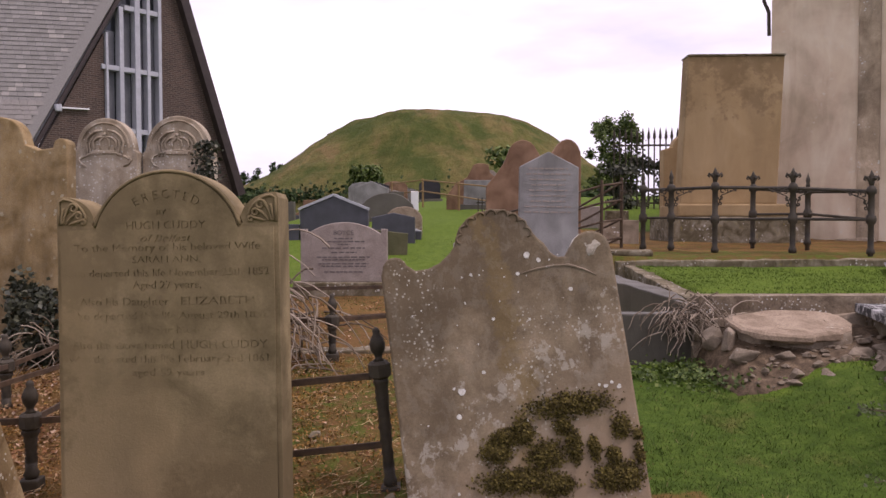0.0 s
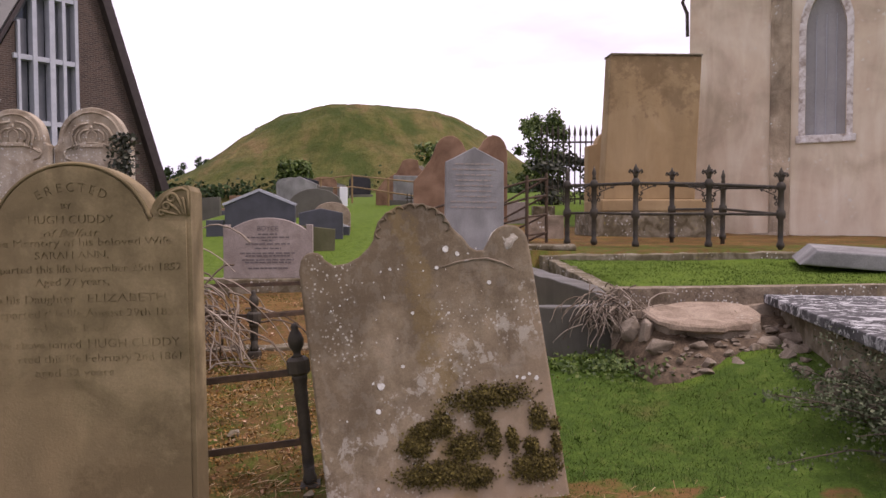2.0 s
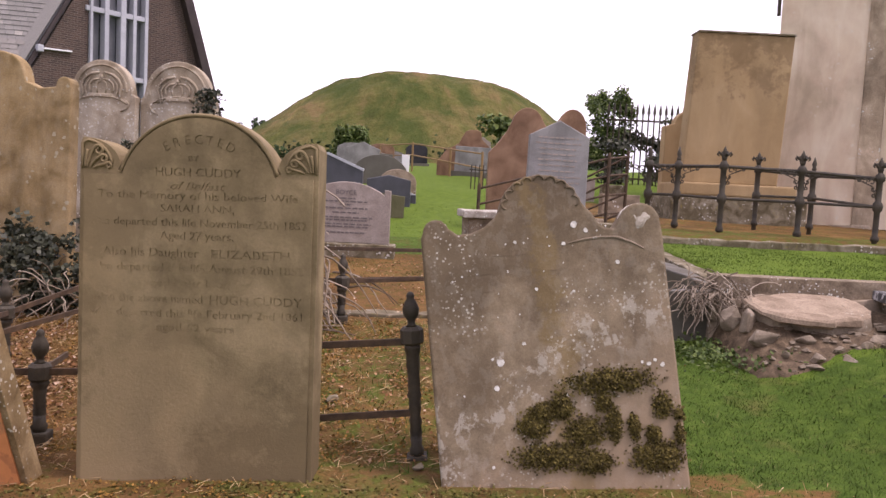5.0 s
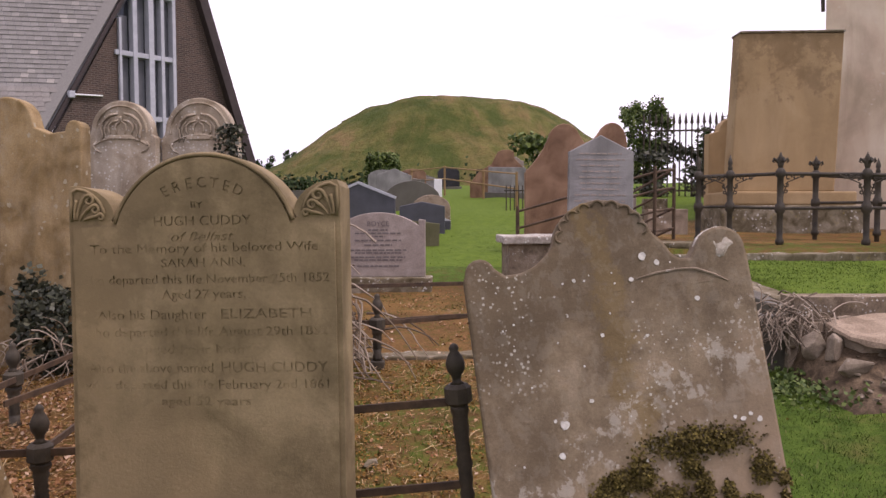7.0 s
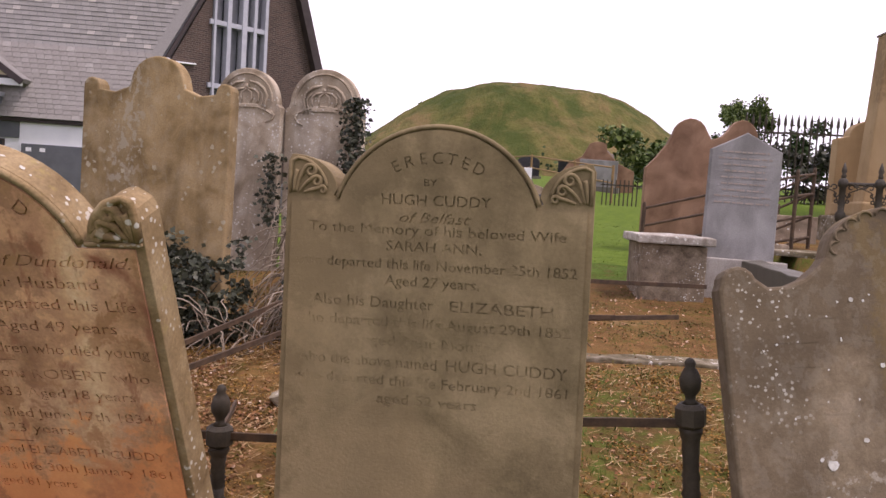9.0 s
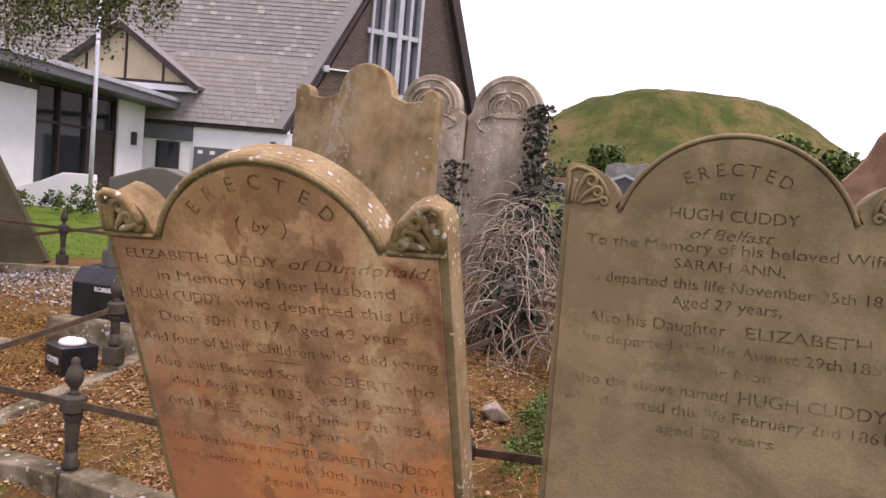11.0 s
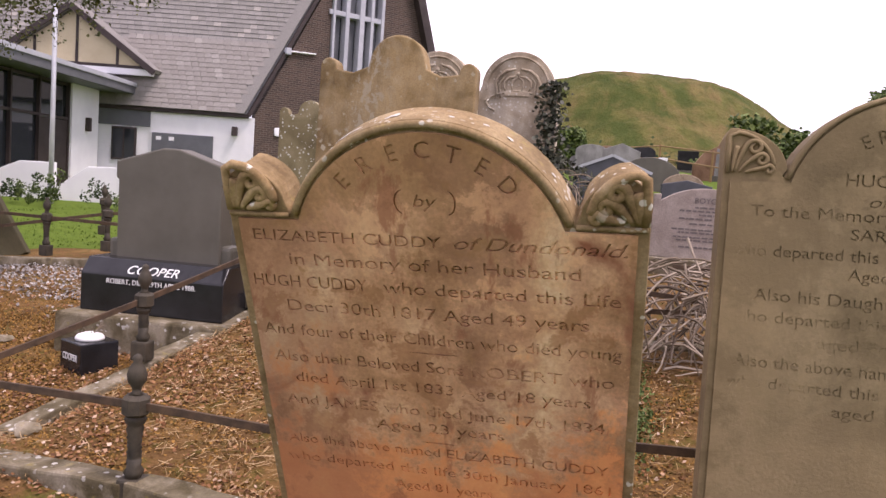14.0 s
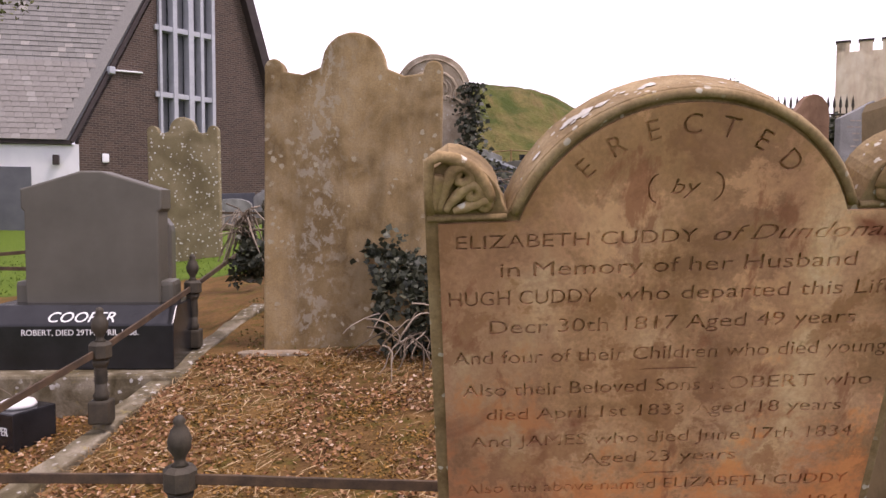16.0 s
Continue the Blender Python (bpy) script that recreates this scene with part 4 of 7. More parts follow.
# ---- headstones ----
def reversed_if(pts):
    n = len(pts)
    area = sum(pts[i][0] * pts[(i + 1) % n][1] - pts[(i + 1) % n][0] * pts[i][1] for i in range(n))
    return pts if area > 0 else pts[::-1]


def eared(w, foot, sh, arch_hw, arch_rise, ear_w, ear_h, taper=0.0):
    """Outline with a segmental arch between two scrolled ears."""
    hw = w / 2
    r = (arch_hw ** 2 + arch_rise ** 2) / (2 * arch_rise)
    a = math.degrees(math.asin(min(1, arch_hw / r)))
    top = arc(0, sh + arch_rise - r, r, 90 - a, 90 + a, 20)
    left_ear = [(-hw, sh + ear_h * 0.82), (-hw + 0.012, sh + ear_h)]
    ear = arc(-hw + 0.02, sh + 0.015, ear_w, 86, 4, 8, ear_h - 0.015)
    right = [(-x, z) for x, z in left_ear[::1]]
    right_ear = [(-x, z) for x, z in ear[::-1]]
    pts = [(-hw + taper, -foot), (hw - taper, -foot)] + right + right_ear[::-1] + [(arch_hw + 0.004, sh + 0.004)] + top + [(-arch_hw - 0.004, sh + 0.004)] + ear[::-1] + left_ear[::-1]
    out = []
    for p in pts:
        if not out or (Vector(p) - Vector(out[-1])).length > 0.004:
            out.append(p)
    return out


def text_block(lines, w_scale=1.0):
    loops = []
    for body, x, z, height, width, shear in lines:
        loops += placed(text_loops(body, height, width, shear), x, z)
    return loops


def scroll_leaf(parent, x, z, s, mat, w, h, heavy=1.0):
    """Carved ear: a raised rim, and leaf stems that rise from the foot and curl into volutes."""
    bm = bmesh.new()
    rim = [(0.012, 0.004), (0.012, 0.45 * h), (0.014, 0.84 * h)] + [(0.022 + (w - 0.040) * math.sin(a), 0.010 + (h - 0.020) * math.cos(a)) for a in [0.12 + 0.145 * i for i in range(10)]]
    r0 = 0.0065 * heavy
    tube([(x + s * px, 0.006 - 0.004 * (heavy - 1), z + pz) for px, pz in rim], [r0] * 3 + [r0 * (1 + 0.25 * (heavy - 1) * math.sin(0.3 * i)) for i in range(10)], 8, bm)
    for k, (bx, cx, cz, cr, turn) in enumerate(((0.032, 0.52, 0.60, 0.125, 1.0), (0.046, 0.66, 0.34, 0.105, 1.0), (0.062, 0.80, 0.13, 0.075, 0.9), (0.024, 0.22, 0.62, 0.0, 0))):
        c, rr = Vector((cx * w, cz * h)), cr * w * 1.15
        a0 = radians(150)
        start = c + Vector((math.cos(a0), math.sin(a0))) * rr
        foot, mid = Vector((bx, 0.008)), Vector((bx + 0.2 * (start.x - bx), 0.55 * start.y))
        line, thick = [], []
        for i in range(9):
            t = i / 8
            q = foot * (1 - t) ** 2 + mid * 2 * t * (1 - t) + start * t * t
            line.append(q)
            thick.append((0.004 + 0.0035 * t) * heavy)
        if turn:
            for i in range(1, 15):
                a = a0 - turn * 7.6 * i / 14
                line.append(c + Vector((math.cos(a), math.sin(a))) * rr * (1 - 0.66 * i / 14))
                thick.append((0.0075 - 0.0028 * i / 14) * heavy)
        tube([(x + s * q.x, 0.006 - 0.003 * (heavy - 1) - 0.003 * math.sin(3.1 * i / len(line)), z + q.y) for i, q in enumerate(line)], thick, 8, bm)
    if heavy > 1:
        for v in bm.verts:
            v.co += noise.noise_vector(v.co * 28 + Vector((s * 3.0, 0, 0))) * 0.004
    part("carved_leaf", bm, mat, parent, "worn scrolled leaf carving", smooth=True)


def panel_outline(w, z0, sh, hw, rise, gap):
    """The cut line inside an eared stone: straight under the ears, round under the arch."""
    r = (hw ** 2 + rise ** 2) / (2 * rise)
    cz = sh + 0.017 + rise - r
    q = r - gap
    a = math.degrees(math.acos(min(1.0, (sh - cz) / q)))
    return [(-w / 2 + gap, z0), (w / 2 - gap, z0), (w / 2 - gap, sh)] + arc(0, cz, q, 90 - a, 90 + a, 26) + [(-w / 2 + gap, sh)]


def worn_bed(face, seed, lo, hi, worn_at):
    """Ground of the cut letters, almost flush where the face has weathered away."""
    xs, zs = [p[0] for p in face], [p[1] for p in face]
    step, out = 0.012, bmesh.new()
    n, m = int((max(xs) - min(xs)) / step) + 1, int((max(zs) - min(zs)) / step) + 1
    inside = lambda x, z: sum((a[1] > z) != (c[1] > z) and x < (c[0] - a[0]) * (z - a[1]) / (c[1] - a[1]) + a[0] for a, c in zip(face, face[1:] + face[:1])) % 2
    grid = {}
    for i in range(n + 1):
        for j in range(m + 1):
            x, z = min(xs) + i * step, min(zs) + j * step
            if inside(x, z):
                k = noise.noise((x * 5.5, seed, z * 5.5)) + 0.6 * noise.noise((x * 17, seed, z * 17)) + worn_at(x, z)
                grid[i, j] = out.verts.new((x, lo + (hi - lo) * min(1.0, max(0.0, 0.62 - 1.1 * k)), z))
    for i, j in grid:
        if (i + 1, j) in grid and (i, j + 1) in grid and (i + 1, j + 1) in grid:
            out.faces.new((grid[i, j], grid[i + 1, j], grid[i + 1, j + 1], grid[i, j + 1]))
    return out


def stone_a():
    st = thing("headstone", pose(-1.235, 3.375, -0.002, -2.0, -1.1, -2.8), "upright olive-brown sandstone headstone with scrolled shoulders", "gravestone", "family headstones")
    out = eared(1.04, 0.25, 1.298, 0.350, 0.256, 0.158, 0.140, 0.0)
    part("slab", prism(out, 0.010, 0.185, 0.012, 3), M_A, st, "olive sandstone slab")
    face = panel_outline(1.04, -0.15, 1.281, 0.350, 0.256, 0.022)
    L = [("BY", -0.02, 1.345, 0.024, 0.045, 0), ("HUGH CUDDY", 0, 1.280, 0.036, 0.37, 0), ("of Belfast", 0, 1.222, 0.034, 0.24, 0.35), ("To the Memory of his beloved Wife", 0, 1.180, 0.034, 0.87, 0),
         ("SARAH ANN,", 0, 1.126, 0.032, 0.32, 0), ("who departed this life November 25th 1852", 0.0, 1.064, 0.034, 0.95, 0), ("Aged 27 years,", 0, 1.008, 0.034, 0.32, 0),
         ("Also his Daughter", -0.20, 0.932, 0.036, 0.42, 0), ("ELIZABETH", 0.235, 0.932, 0.036, 0.34, 0), ("who departed this life August 29th 1852", 0, 0.868, 0.034, 0.93, 0), ("aged Four Months", 0, 0.803, 0.034, 0.45, 0),
         ("Also the above named", -0.21, 0.732, 0.036, 0.48, 0), ("HUGH CUDDY", 0.262, 0.732, 0.038, 0.40, 0), ("who departed this life February 2nd 1861", 0, 0.670, 0.034, 0.93, 0), ("aged 52 years", 0, 0.608, 0.034, 0.34, 0)]
    loops = text_block(L) + arched("ERECTED", 0, 1.120, 0.300, 116, 64, 0.040)
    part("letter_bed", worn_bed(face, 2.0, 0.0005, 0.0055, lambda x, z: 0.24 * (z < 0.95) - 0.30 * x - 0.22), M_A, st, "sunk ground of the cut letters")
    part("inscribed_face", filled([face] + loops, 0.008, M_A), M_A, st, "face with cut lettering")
    ra = (0.350 ** 2 + 0.256 ** 2) / (2 * 0.256)
    aa = math.degrees(math.asin(0.350 / ra))
    part("moulding", tube([(px, 0.007, pz) for px, pz in arc(0, 1.298 + 0.256 - ra, ra - 0.010, 90 - aa, 90 + aa, 40)], 0.008, 8), M_A, st, "rounded arch moulding", smooth=True)
    for s in (-1, 1):
        scroll_leaf(st, s * 0.520, 1.300, -s, M_A, 0.160, 0.136)
    return st


stone_a()


def stone_c():
    # leans forward and a little to one side
    m = Matrix.Translation((-2.495, 3.343, -0.042)) @ Euler((radians(21.0), radians(-2.3), radians(-1.0))).to_matrix().to_4x4()
    st = thing("headstone", m, "forward-leaning reddish sandstone headstone with lichened arch", "gravestone", "family headstones")
    out = [(x, z - 0.045 * max(0.0, (abs(x) - 0.49) / 0.06) if z > 1.25 else z) for x, z in eared(1.10, 0.35, 1.230, 0.372, 0.256, 0.146, 0.130, 0.0)]
    part("slab", prism(out, 0.010, 0.125, 0.024, 3), M_CTOP, st, "lichened sandstone slab", smooth=False)
    face = panel_outline(1.10, -0.25, 1.210, 0.372, 0.256, 0.028)
    L = [("by", 0.0, 1.262, 0.034, 0.062, 0.25), ("ELIZABETH CUDDY", -0.225, 1.150, 0.032, 0.52, 0), ("of Dundonald.", 0.285, 1.150, 0.036, 0.43, 0.35), ("in Memory of her Husband", 0.0, 1.080, 0.036, 0.78, 0),
         ("HUGH CUDDY", -0.34, 1.010, 0.036, 0.33, 0), ("who departed this Life", 0.18, 1.010, 0.036, 0.62, 0), ("Decr 30th 1817 Aged 49 years", 0, 0.935, 0.036, 0.83, 0), ("And four of their Children who died young", 0, 0.855, 0.036, 1.00, 0),
         ("Also their Beloved Sons", -0.20, 0.765, 0.036, 0.56, 0), ("ROBERT who", 0.295, 0.765, 0.036, 0.38, 0), ("died April 1st 1833 Aged 18 years", 0.0, 0.695, 0.034, 0.85, 0), ("And JAMES who died June 17th 1834", 0, 0.615, 0.034, 0.93, 0),
         ("Aged 23 years", 0, 0.555, 0.034, 0.38, 0), ("Also the above named ELIZABETH CUDDY", 0, 0.470, 0.032, 0.96, 0), ("who departed this life 30th January 1861", 0, 0.400, 0.032, 0.98, 0), ("Aged 81 years", 0, 0.335, 0.032, 0.30, 0)]
    loops = text_block(L) + arched("ERECTED", 0.0, 1.105, 0.285, 134, 46, 0.044)
    for z, w in ((0.828, 0.075), (0.520, 0.055)):
        loops.append([(-w, z), (0, z - 0.004), (w, z), (0, z + 0.004)])
    for s in (-1, 1):
        loops.append([(s * (0.055 + 0.026 * math.sin(t)), 1.275 + 0.034 * math.cos(t)) for t in [0.2 + 0.27 * i for i in range(11)]] + [(s * (0.055 + 0.021 * math.sin(t)), 1.275 + 0.031 * math.cos(t)) for t in [2.9 - 0.27 * i for i in range(11)]])
    part("letter_bed", worn_bed(face, 5.0, 0.0005, 0.0070, lambda x, z: 0.10 * (z < 0.9) - 0.42), M_C, st, "sunk ground of the cut letters")
    part("inscribed_face", filled([face] + loops, 0.008, M_C), M_C, st, "stained red face with cut lettering")
    ra = (0.372 ** 2 + 0.256 ** 2) / (2 * 0.256)
    aa = math.degrees(math.asin(0.372 / ra))
    part("moulding", tube([(px, 0.008, pz) for px, pz in arc(0, 1.230 + 0.256 - ra, ra - 0.013, 90 - aa, 90 + aa, 40)], 0.011, 8), M_CTOP, st, "rounded arch moulding", smooth=True)
    for s in (-1, 1):
        part("moulding", tube([(s * 0.545, 0.006, 1.222), (s * 0.375, 0.006, 1.222)], 0.007, 8), M_CTOP, st, smooth=True)
    crust = plain("white_crust", (0.42, 0.39, 0.32), (0.62, 0.59, 0.52), 40, 0.9, bumpy=0.5)
    rr = (0.372 ** 2 + 0.256 ** 2) / (2 * 0.256)
    for _ in range(30):
        a = radians(90 + 68 * math.copysign(rng.random() ** 0.8, rng.uniform(-0.7, 1)))
        y, size = rng.uniform(0.012, 0.07), rng.uniform(0.003, 0.011) * (1.6 if rng.random() < 0.15 else 1)
        bm = bmesh.new()
        bmesh.ops.create_circle(bm, cap_ends=True, radius=size, segments=9)
        for v in bm.verts:
            v.co *= rng.uniform(0.6, 1.3)
            v.co.x *= 1.4
        d = rr + 0.0015 if y > 0.035 else rr - 0.006
        tilt = 0 if y > 0.035 else -40
        bm.transform(Matrix.Translation((d * math.cos(a), y, 1.230 + 0.256 - rr + d * math.sin(a))) @ Matrix.Rotation(math.pi / 2 - a, 4, "Y") @ Matrix.Rotation(radians(-tilt), 4, "X"))
        part("lichen_spot", bm, crust, st, "white lichen crust")
    for s in (-1, 1):
        scroll_leaf(st, s * 0.550, 1.232, -s, M_CLEAF, 0.158, 0.140, 1.9)


stone_c()


def stone_b():
    m = Matrix.Translation((0.423, 3.345, -0.018)) @ Euler((radians(-11.5), radians(-6.2), radians(1.5))).to_matrix().to_4x4()
    st = thing("headstone", m, "tilted grey sandstone headstone with lichen and moss", "gravestone", "family headstones")
    half = [(-0.585, 1.165)] + arc(-0.517, 1.185, 0.060, 180, 15, 7, 0.060) + [(-0.42, 1.170), (-0.36, 1.172), (-0.30, 1.195), (-0.25, 1.235), (-0.225, 1.265)] + arc(-0.030, 1.275, 0.185, 168, 90, 9, 0.152)
    right = arc(-0.030, 1.275, 0.185, 82, 10, 8, 0.152) + [(0.175, 1.268), (0.205, 1.235), (0.232, 1.185), (0.262, 1.162), (0.298, 1.160), (0.322, 1.19)] + arc(0.425, 1.185, 0.092, 155, 12, 8, 0.085) + [(0.522, 1.13)]
    out = [(-0.555, -0.3), (0.540, -0.3)] + right[::-1] + half[::-1]
    bm = prism(out, 0.0, 0.11, 0.012, 2)
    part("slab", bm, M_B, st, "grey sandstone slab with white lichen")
    # worn illegible lines as shallow ridges
    for z in (1.06, 0.98, 0.90, 0.82, 0.745, 0.67, 0.60, 0.17, 0.10):
        x = -0.42
        while x < 0.40:
            w = rng.uniform(0.04, 0.11)
            if rng.random() < 0.55:
                part("worn_letter", box(x, x + w * 0.6, -0.0012, 0.004, z, z + rng.uniform(0.006, 0.011)), M_B, st)
            x += w
    # crack with a flaked edge
    pts = [(0.08, -0.001, 1.10), (0.16, -0.001, 1.115), (0.24, -0.001, 1.12), (0.31, -0.001, 1.115), (0.38, -0.001, 1.085), (0.43, -0.001, 1.055)]
    part("flaked_edge", tube(pts, [0.002, 0.005, 0.004, 0.006, 0.005, 0.002], 5), M_RUBBLE, st)
    ml = plain("white_lichen_crust", (0.46, 0.44, 0.38), (0.62, 0.60, 0.54), 30, 0.9, bumpy=0.5)
    for x, z, r in ((-0.289, 0.47, 0.016), (0.112, 1.185, 0.020), (0.167, 1.156, 0.014), (-0.267, 0.581, 0.024), (-0.155, 0.66, 0.011), (-0.16, 1.118, 0.010), (0.06, 1.10, 0.012), (0.43, 0.55, 0.011), (0.46, 0.526, 0.014), (0.40, 0.535, 0.013), (0.37, 0.545, 0.009), (-0.33, 0.13, 0.009), (0.02, 0.42, 0.010), (-0.08, 0.90, 0.010), (0.09, 0.88, 0.008), (0.30, 1.0, 0.012), (-0.30, 0.60, 0.008)) + tuple((rng.uniform(-0.5, 0.47), rng.uniform(0.35, 1.22) if k % 3 else rng.uniform(0.9, 1.15), rng.uniform(0.002, 0.0055)) for k in range(46)):
        bm = bmesh.new()
        bmesh.ops.create_circle(bm, cap_ends=True, radius=r * 0.8, segments=9)
        for v in bm.verts:
            v.co *= rng.uniform(0.75, 1.2)
        bm.transform(Matrix.Translation((x, -0.003, z)) @ Matrix.Rotation(radians(90), 4, "X"))
        part("lichen_spot", bm, ml, st, "white lichen rosette")
    moss_pts, r = [], random.Random(11)
    for cx, cz, rx, rz, n in ((0.225, 0.468, 0.182, 0.052, 560), (0.218, 0.285, 0.031, 0.073, 260), (0.308, 0.262, 0.023, 0.052, 150), (-0.009, 0.374, 0.047, 0.057, 260), (-0.139, 0.297, 0.068, 0.052, 330), (-0.091, 0.357, 0.062, 0.036, 200), (0.087, 0.260, 0.086, 0.057, 380), (0.177, 0.380, 0.036, 0.036, 140), (-0.064, 0.160, 0.156, 0.052, 620), (0.117, 0.122, 0.078, 0.047, 320), (0.442, 0.351, 0.042, 0.049, 200), (0.391, 0.228, 0.031, 0.036, 120), (0.397, 0.129, 0.109, 0.062, 560), (0.507, 0.215, 0.021, 0.042, 80), (0.513, 0.305, 0.021, 0.031, 60)):
        for _ in range(int(n * 3.2)):
            a, d = r.uniform(0, 6.283), math.sqrt(r.random()) * (1 + 0.25 * r.gauss(0, 1))
            x, z = cx + rx * d * math.cos(a), cz + rz * d * math.sin(a)
            moss_pts.append((x, -0.004 - 0.022 * r.random() * max(0.15, 1 - d * d), z))
    mv, mf = leaf_quads(moss_pts, 0.0115, 0.6, 4, Vector((0, -0.6, 0.3)))
    tagged(part("moss", raw_mesh(mv, mf, M_MOSS), M_MOSS, st, "dark brown-green moss clumps"), kind="stuff")
    mc = stone("lichen_whitened_stone", (0.20, 0.165, 0.115), (0.40, 0.36, 0.29), (0.58, 0.55, 0.48), scale=15, seed=12, lichen=0.5, lichen_scale=60)
    lump = bmesh.new()
    bmesh.ops.create_icosphere(lump, subdivisions=4, radius=1.0)
    for v in lump.verts:
        v.co = Vector((0.425 + v.co.x * 0.094, 0.055 + v.co.y * 0.059, 1.186 + v.co.z * 0.088)) + noise.noise_vector(v.co * 3) * 0.010
    part("lichen_cap", lump, mc, st, "pale lichened scroll", smooth=True)
    # worn lobes carved round the head
    for k in range(9):
        a = radians(10 + 20 * k)
        cx, cz = -0.030 + 0.160 * math.cos(a), 1.272 + 0.128 * math.sin(a)
        part("carved_lobe", tube([(cx + 0.022 * math.cos(a + q), -0.001, cz + 0.022 * math.sin(a + q)) for q in [-1.7 + 0.48 * i for i in range(8)]], [0.003, 0.005, 0.006, 0.006, 0.006, 0.006, 0.005, 0.003], 6), M_B, st, smooth=True)


stone_b()


def shouldered(w, h, foot, arch_w, arch_top, sh, ear=0.06, dip=0.06):
    """Outline with a round central head, dips and small round ears."""
    hw, aw = w / 2, arch_w / 2
    left = [(-hw, sh)] + arc(-hw + ear, sh + 0.02, ear, 170, 15, 6) + [(-hw + ear * 2.1, sh), (-hw + ear * 2.1 + (hw - ear * 2.1 - aw) * 0.5, sh - dip * 0.3), (-aw - 0.01, sh + dip * 0.45)]
    head = arc(0, arch_top - aw, aw, 172, 90, 9)
    lh = left + head
    return [(-hw, -foot), (hw, -foot)] + [(-x, z) for x, z in lh] + lh[::-1][1:]


def stone_d():
    st = thing("headstone", pose(-3.60, 6.08, 0.12, 0, 0.6, -2), "tall plain buff sandstone headstone on low plinth", "gravestone")
    part("slab", prism(shouldered(1.11, 2.0, 0.0, 0.395, 2.046, 1.800, 0.058, 0.06), 0, 0.14, 0.012, 2), M_D, st)
    part("plinth", worn(box(-0.70, 0.66, -0.13, 0.30, -0.25, 0.05, 0.04), 0.03, 5, 3), M_RUBBLE, st)


stone_d()


def twin_stones():
    for i, (x, y, z, w) in enumerate(((-3.93, 8.70, 2.52, 0.76), (-3.08, 8.74, 2.55, 0.84))):
        g = 0.40
        st = thing("headstone", pose(x, y, g, 0, 0.5 - i, -3), "round-headed pale lichened headstone with carved crown", "gravestone", "pair of round-headed stones")
        h, r = z - g, w * 0.44
        out = [(-w / 2, -0.3), (w / 2, -0.3), (w / 2, h - r - 0.06), (w / 2 - 0.035, h - r - 0.03)] + arc(0, h - r, r, 4, 176, 22) + [(-w / 2 + 0.035, h - r - 0.03), (-w / 2, h - r - 0.06)]
        part("slab", prism(out, 0, 0.14, 0.012, 2), M_T, st)
        rim = [(px, -0.004, pz) for px, pz in arc(0, h - r, r - 0.055, -2, 182, 20)]
        part("rim", tube(rim, 0.012, 5), M_T, st)
        low = [(px, -0.004, pz) for px, pz in arc(0, h - r - 0.30, r + 0.05, 40, 140, 12, r * 0.75)]
        part("band", tube(low, 0.014, 5), M_T, st)
        for s in (-1, 1):
            c = h - r
            for pts, q in (([(0.115, -0.03), (0.135, 0.02), (0.130, 0.07), (0.085, 0.11), (0.0, 0.125)], 0.013), ([(0.045, -0.03), (0.060, 0.03), (0.050, 0.08), (0.0, 0.12)], 0.011), ([(0.215, -0.10), (0.205, -0.02), (0.225, 0.05), (0.19, 0.12), (0.12, 0.175), (0.03, 0.195)], 0.016), ([(0.17, -0.10), (0.165, -0.04), (0.185, 0.0), (0.175, 0.06), (0.13, 0.12)], 0.010), ([(0.22, -0.22), (0.28, -0.19), (0.31, -0.14), (0.28, -0.10)], 0.012)):
                part("carved_ridge", tube([(s * px, -0.010, c + pz) for px, pz in pts], [q * 0.6] + [q] * (len(pts) - 2) + [q * 0.6], 6), M_T, st, smooth=True)
        part("carved_knob", lathe([(0.006, 0.12), (0.022, 0.135), (0.024, 0.15), (0.012, 0.165), (0.004, 0.17)], 10, at=(0, -0.004, c)), M_T, st, smooth=True)
        part("carved_band", worn(box(-0.13, 0.13, -0.018, 0.0, h - r - 0.075, h - r - 0.035, 0.008), 0.004, 12), M_T, st)


twin_stones()


def text_mesh(parent, lines, y, material, depth=0.003, name="lettering", label=""):
    for body, x, z, height, width, shear in lines:
        loops = placed(text_loops(body, height, width, shear), x, z)
        me = filled(loops, depth, material)
        me.transform(Matrix.Translation((0, y - depth, 0)))
        part(name, me, material, parent, label)


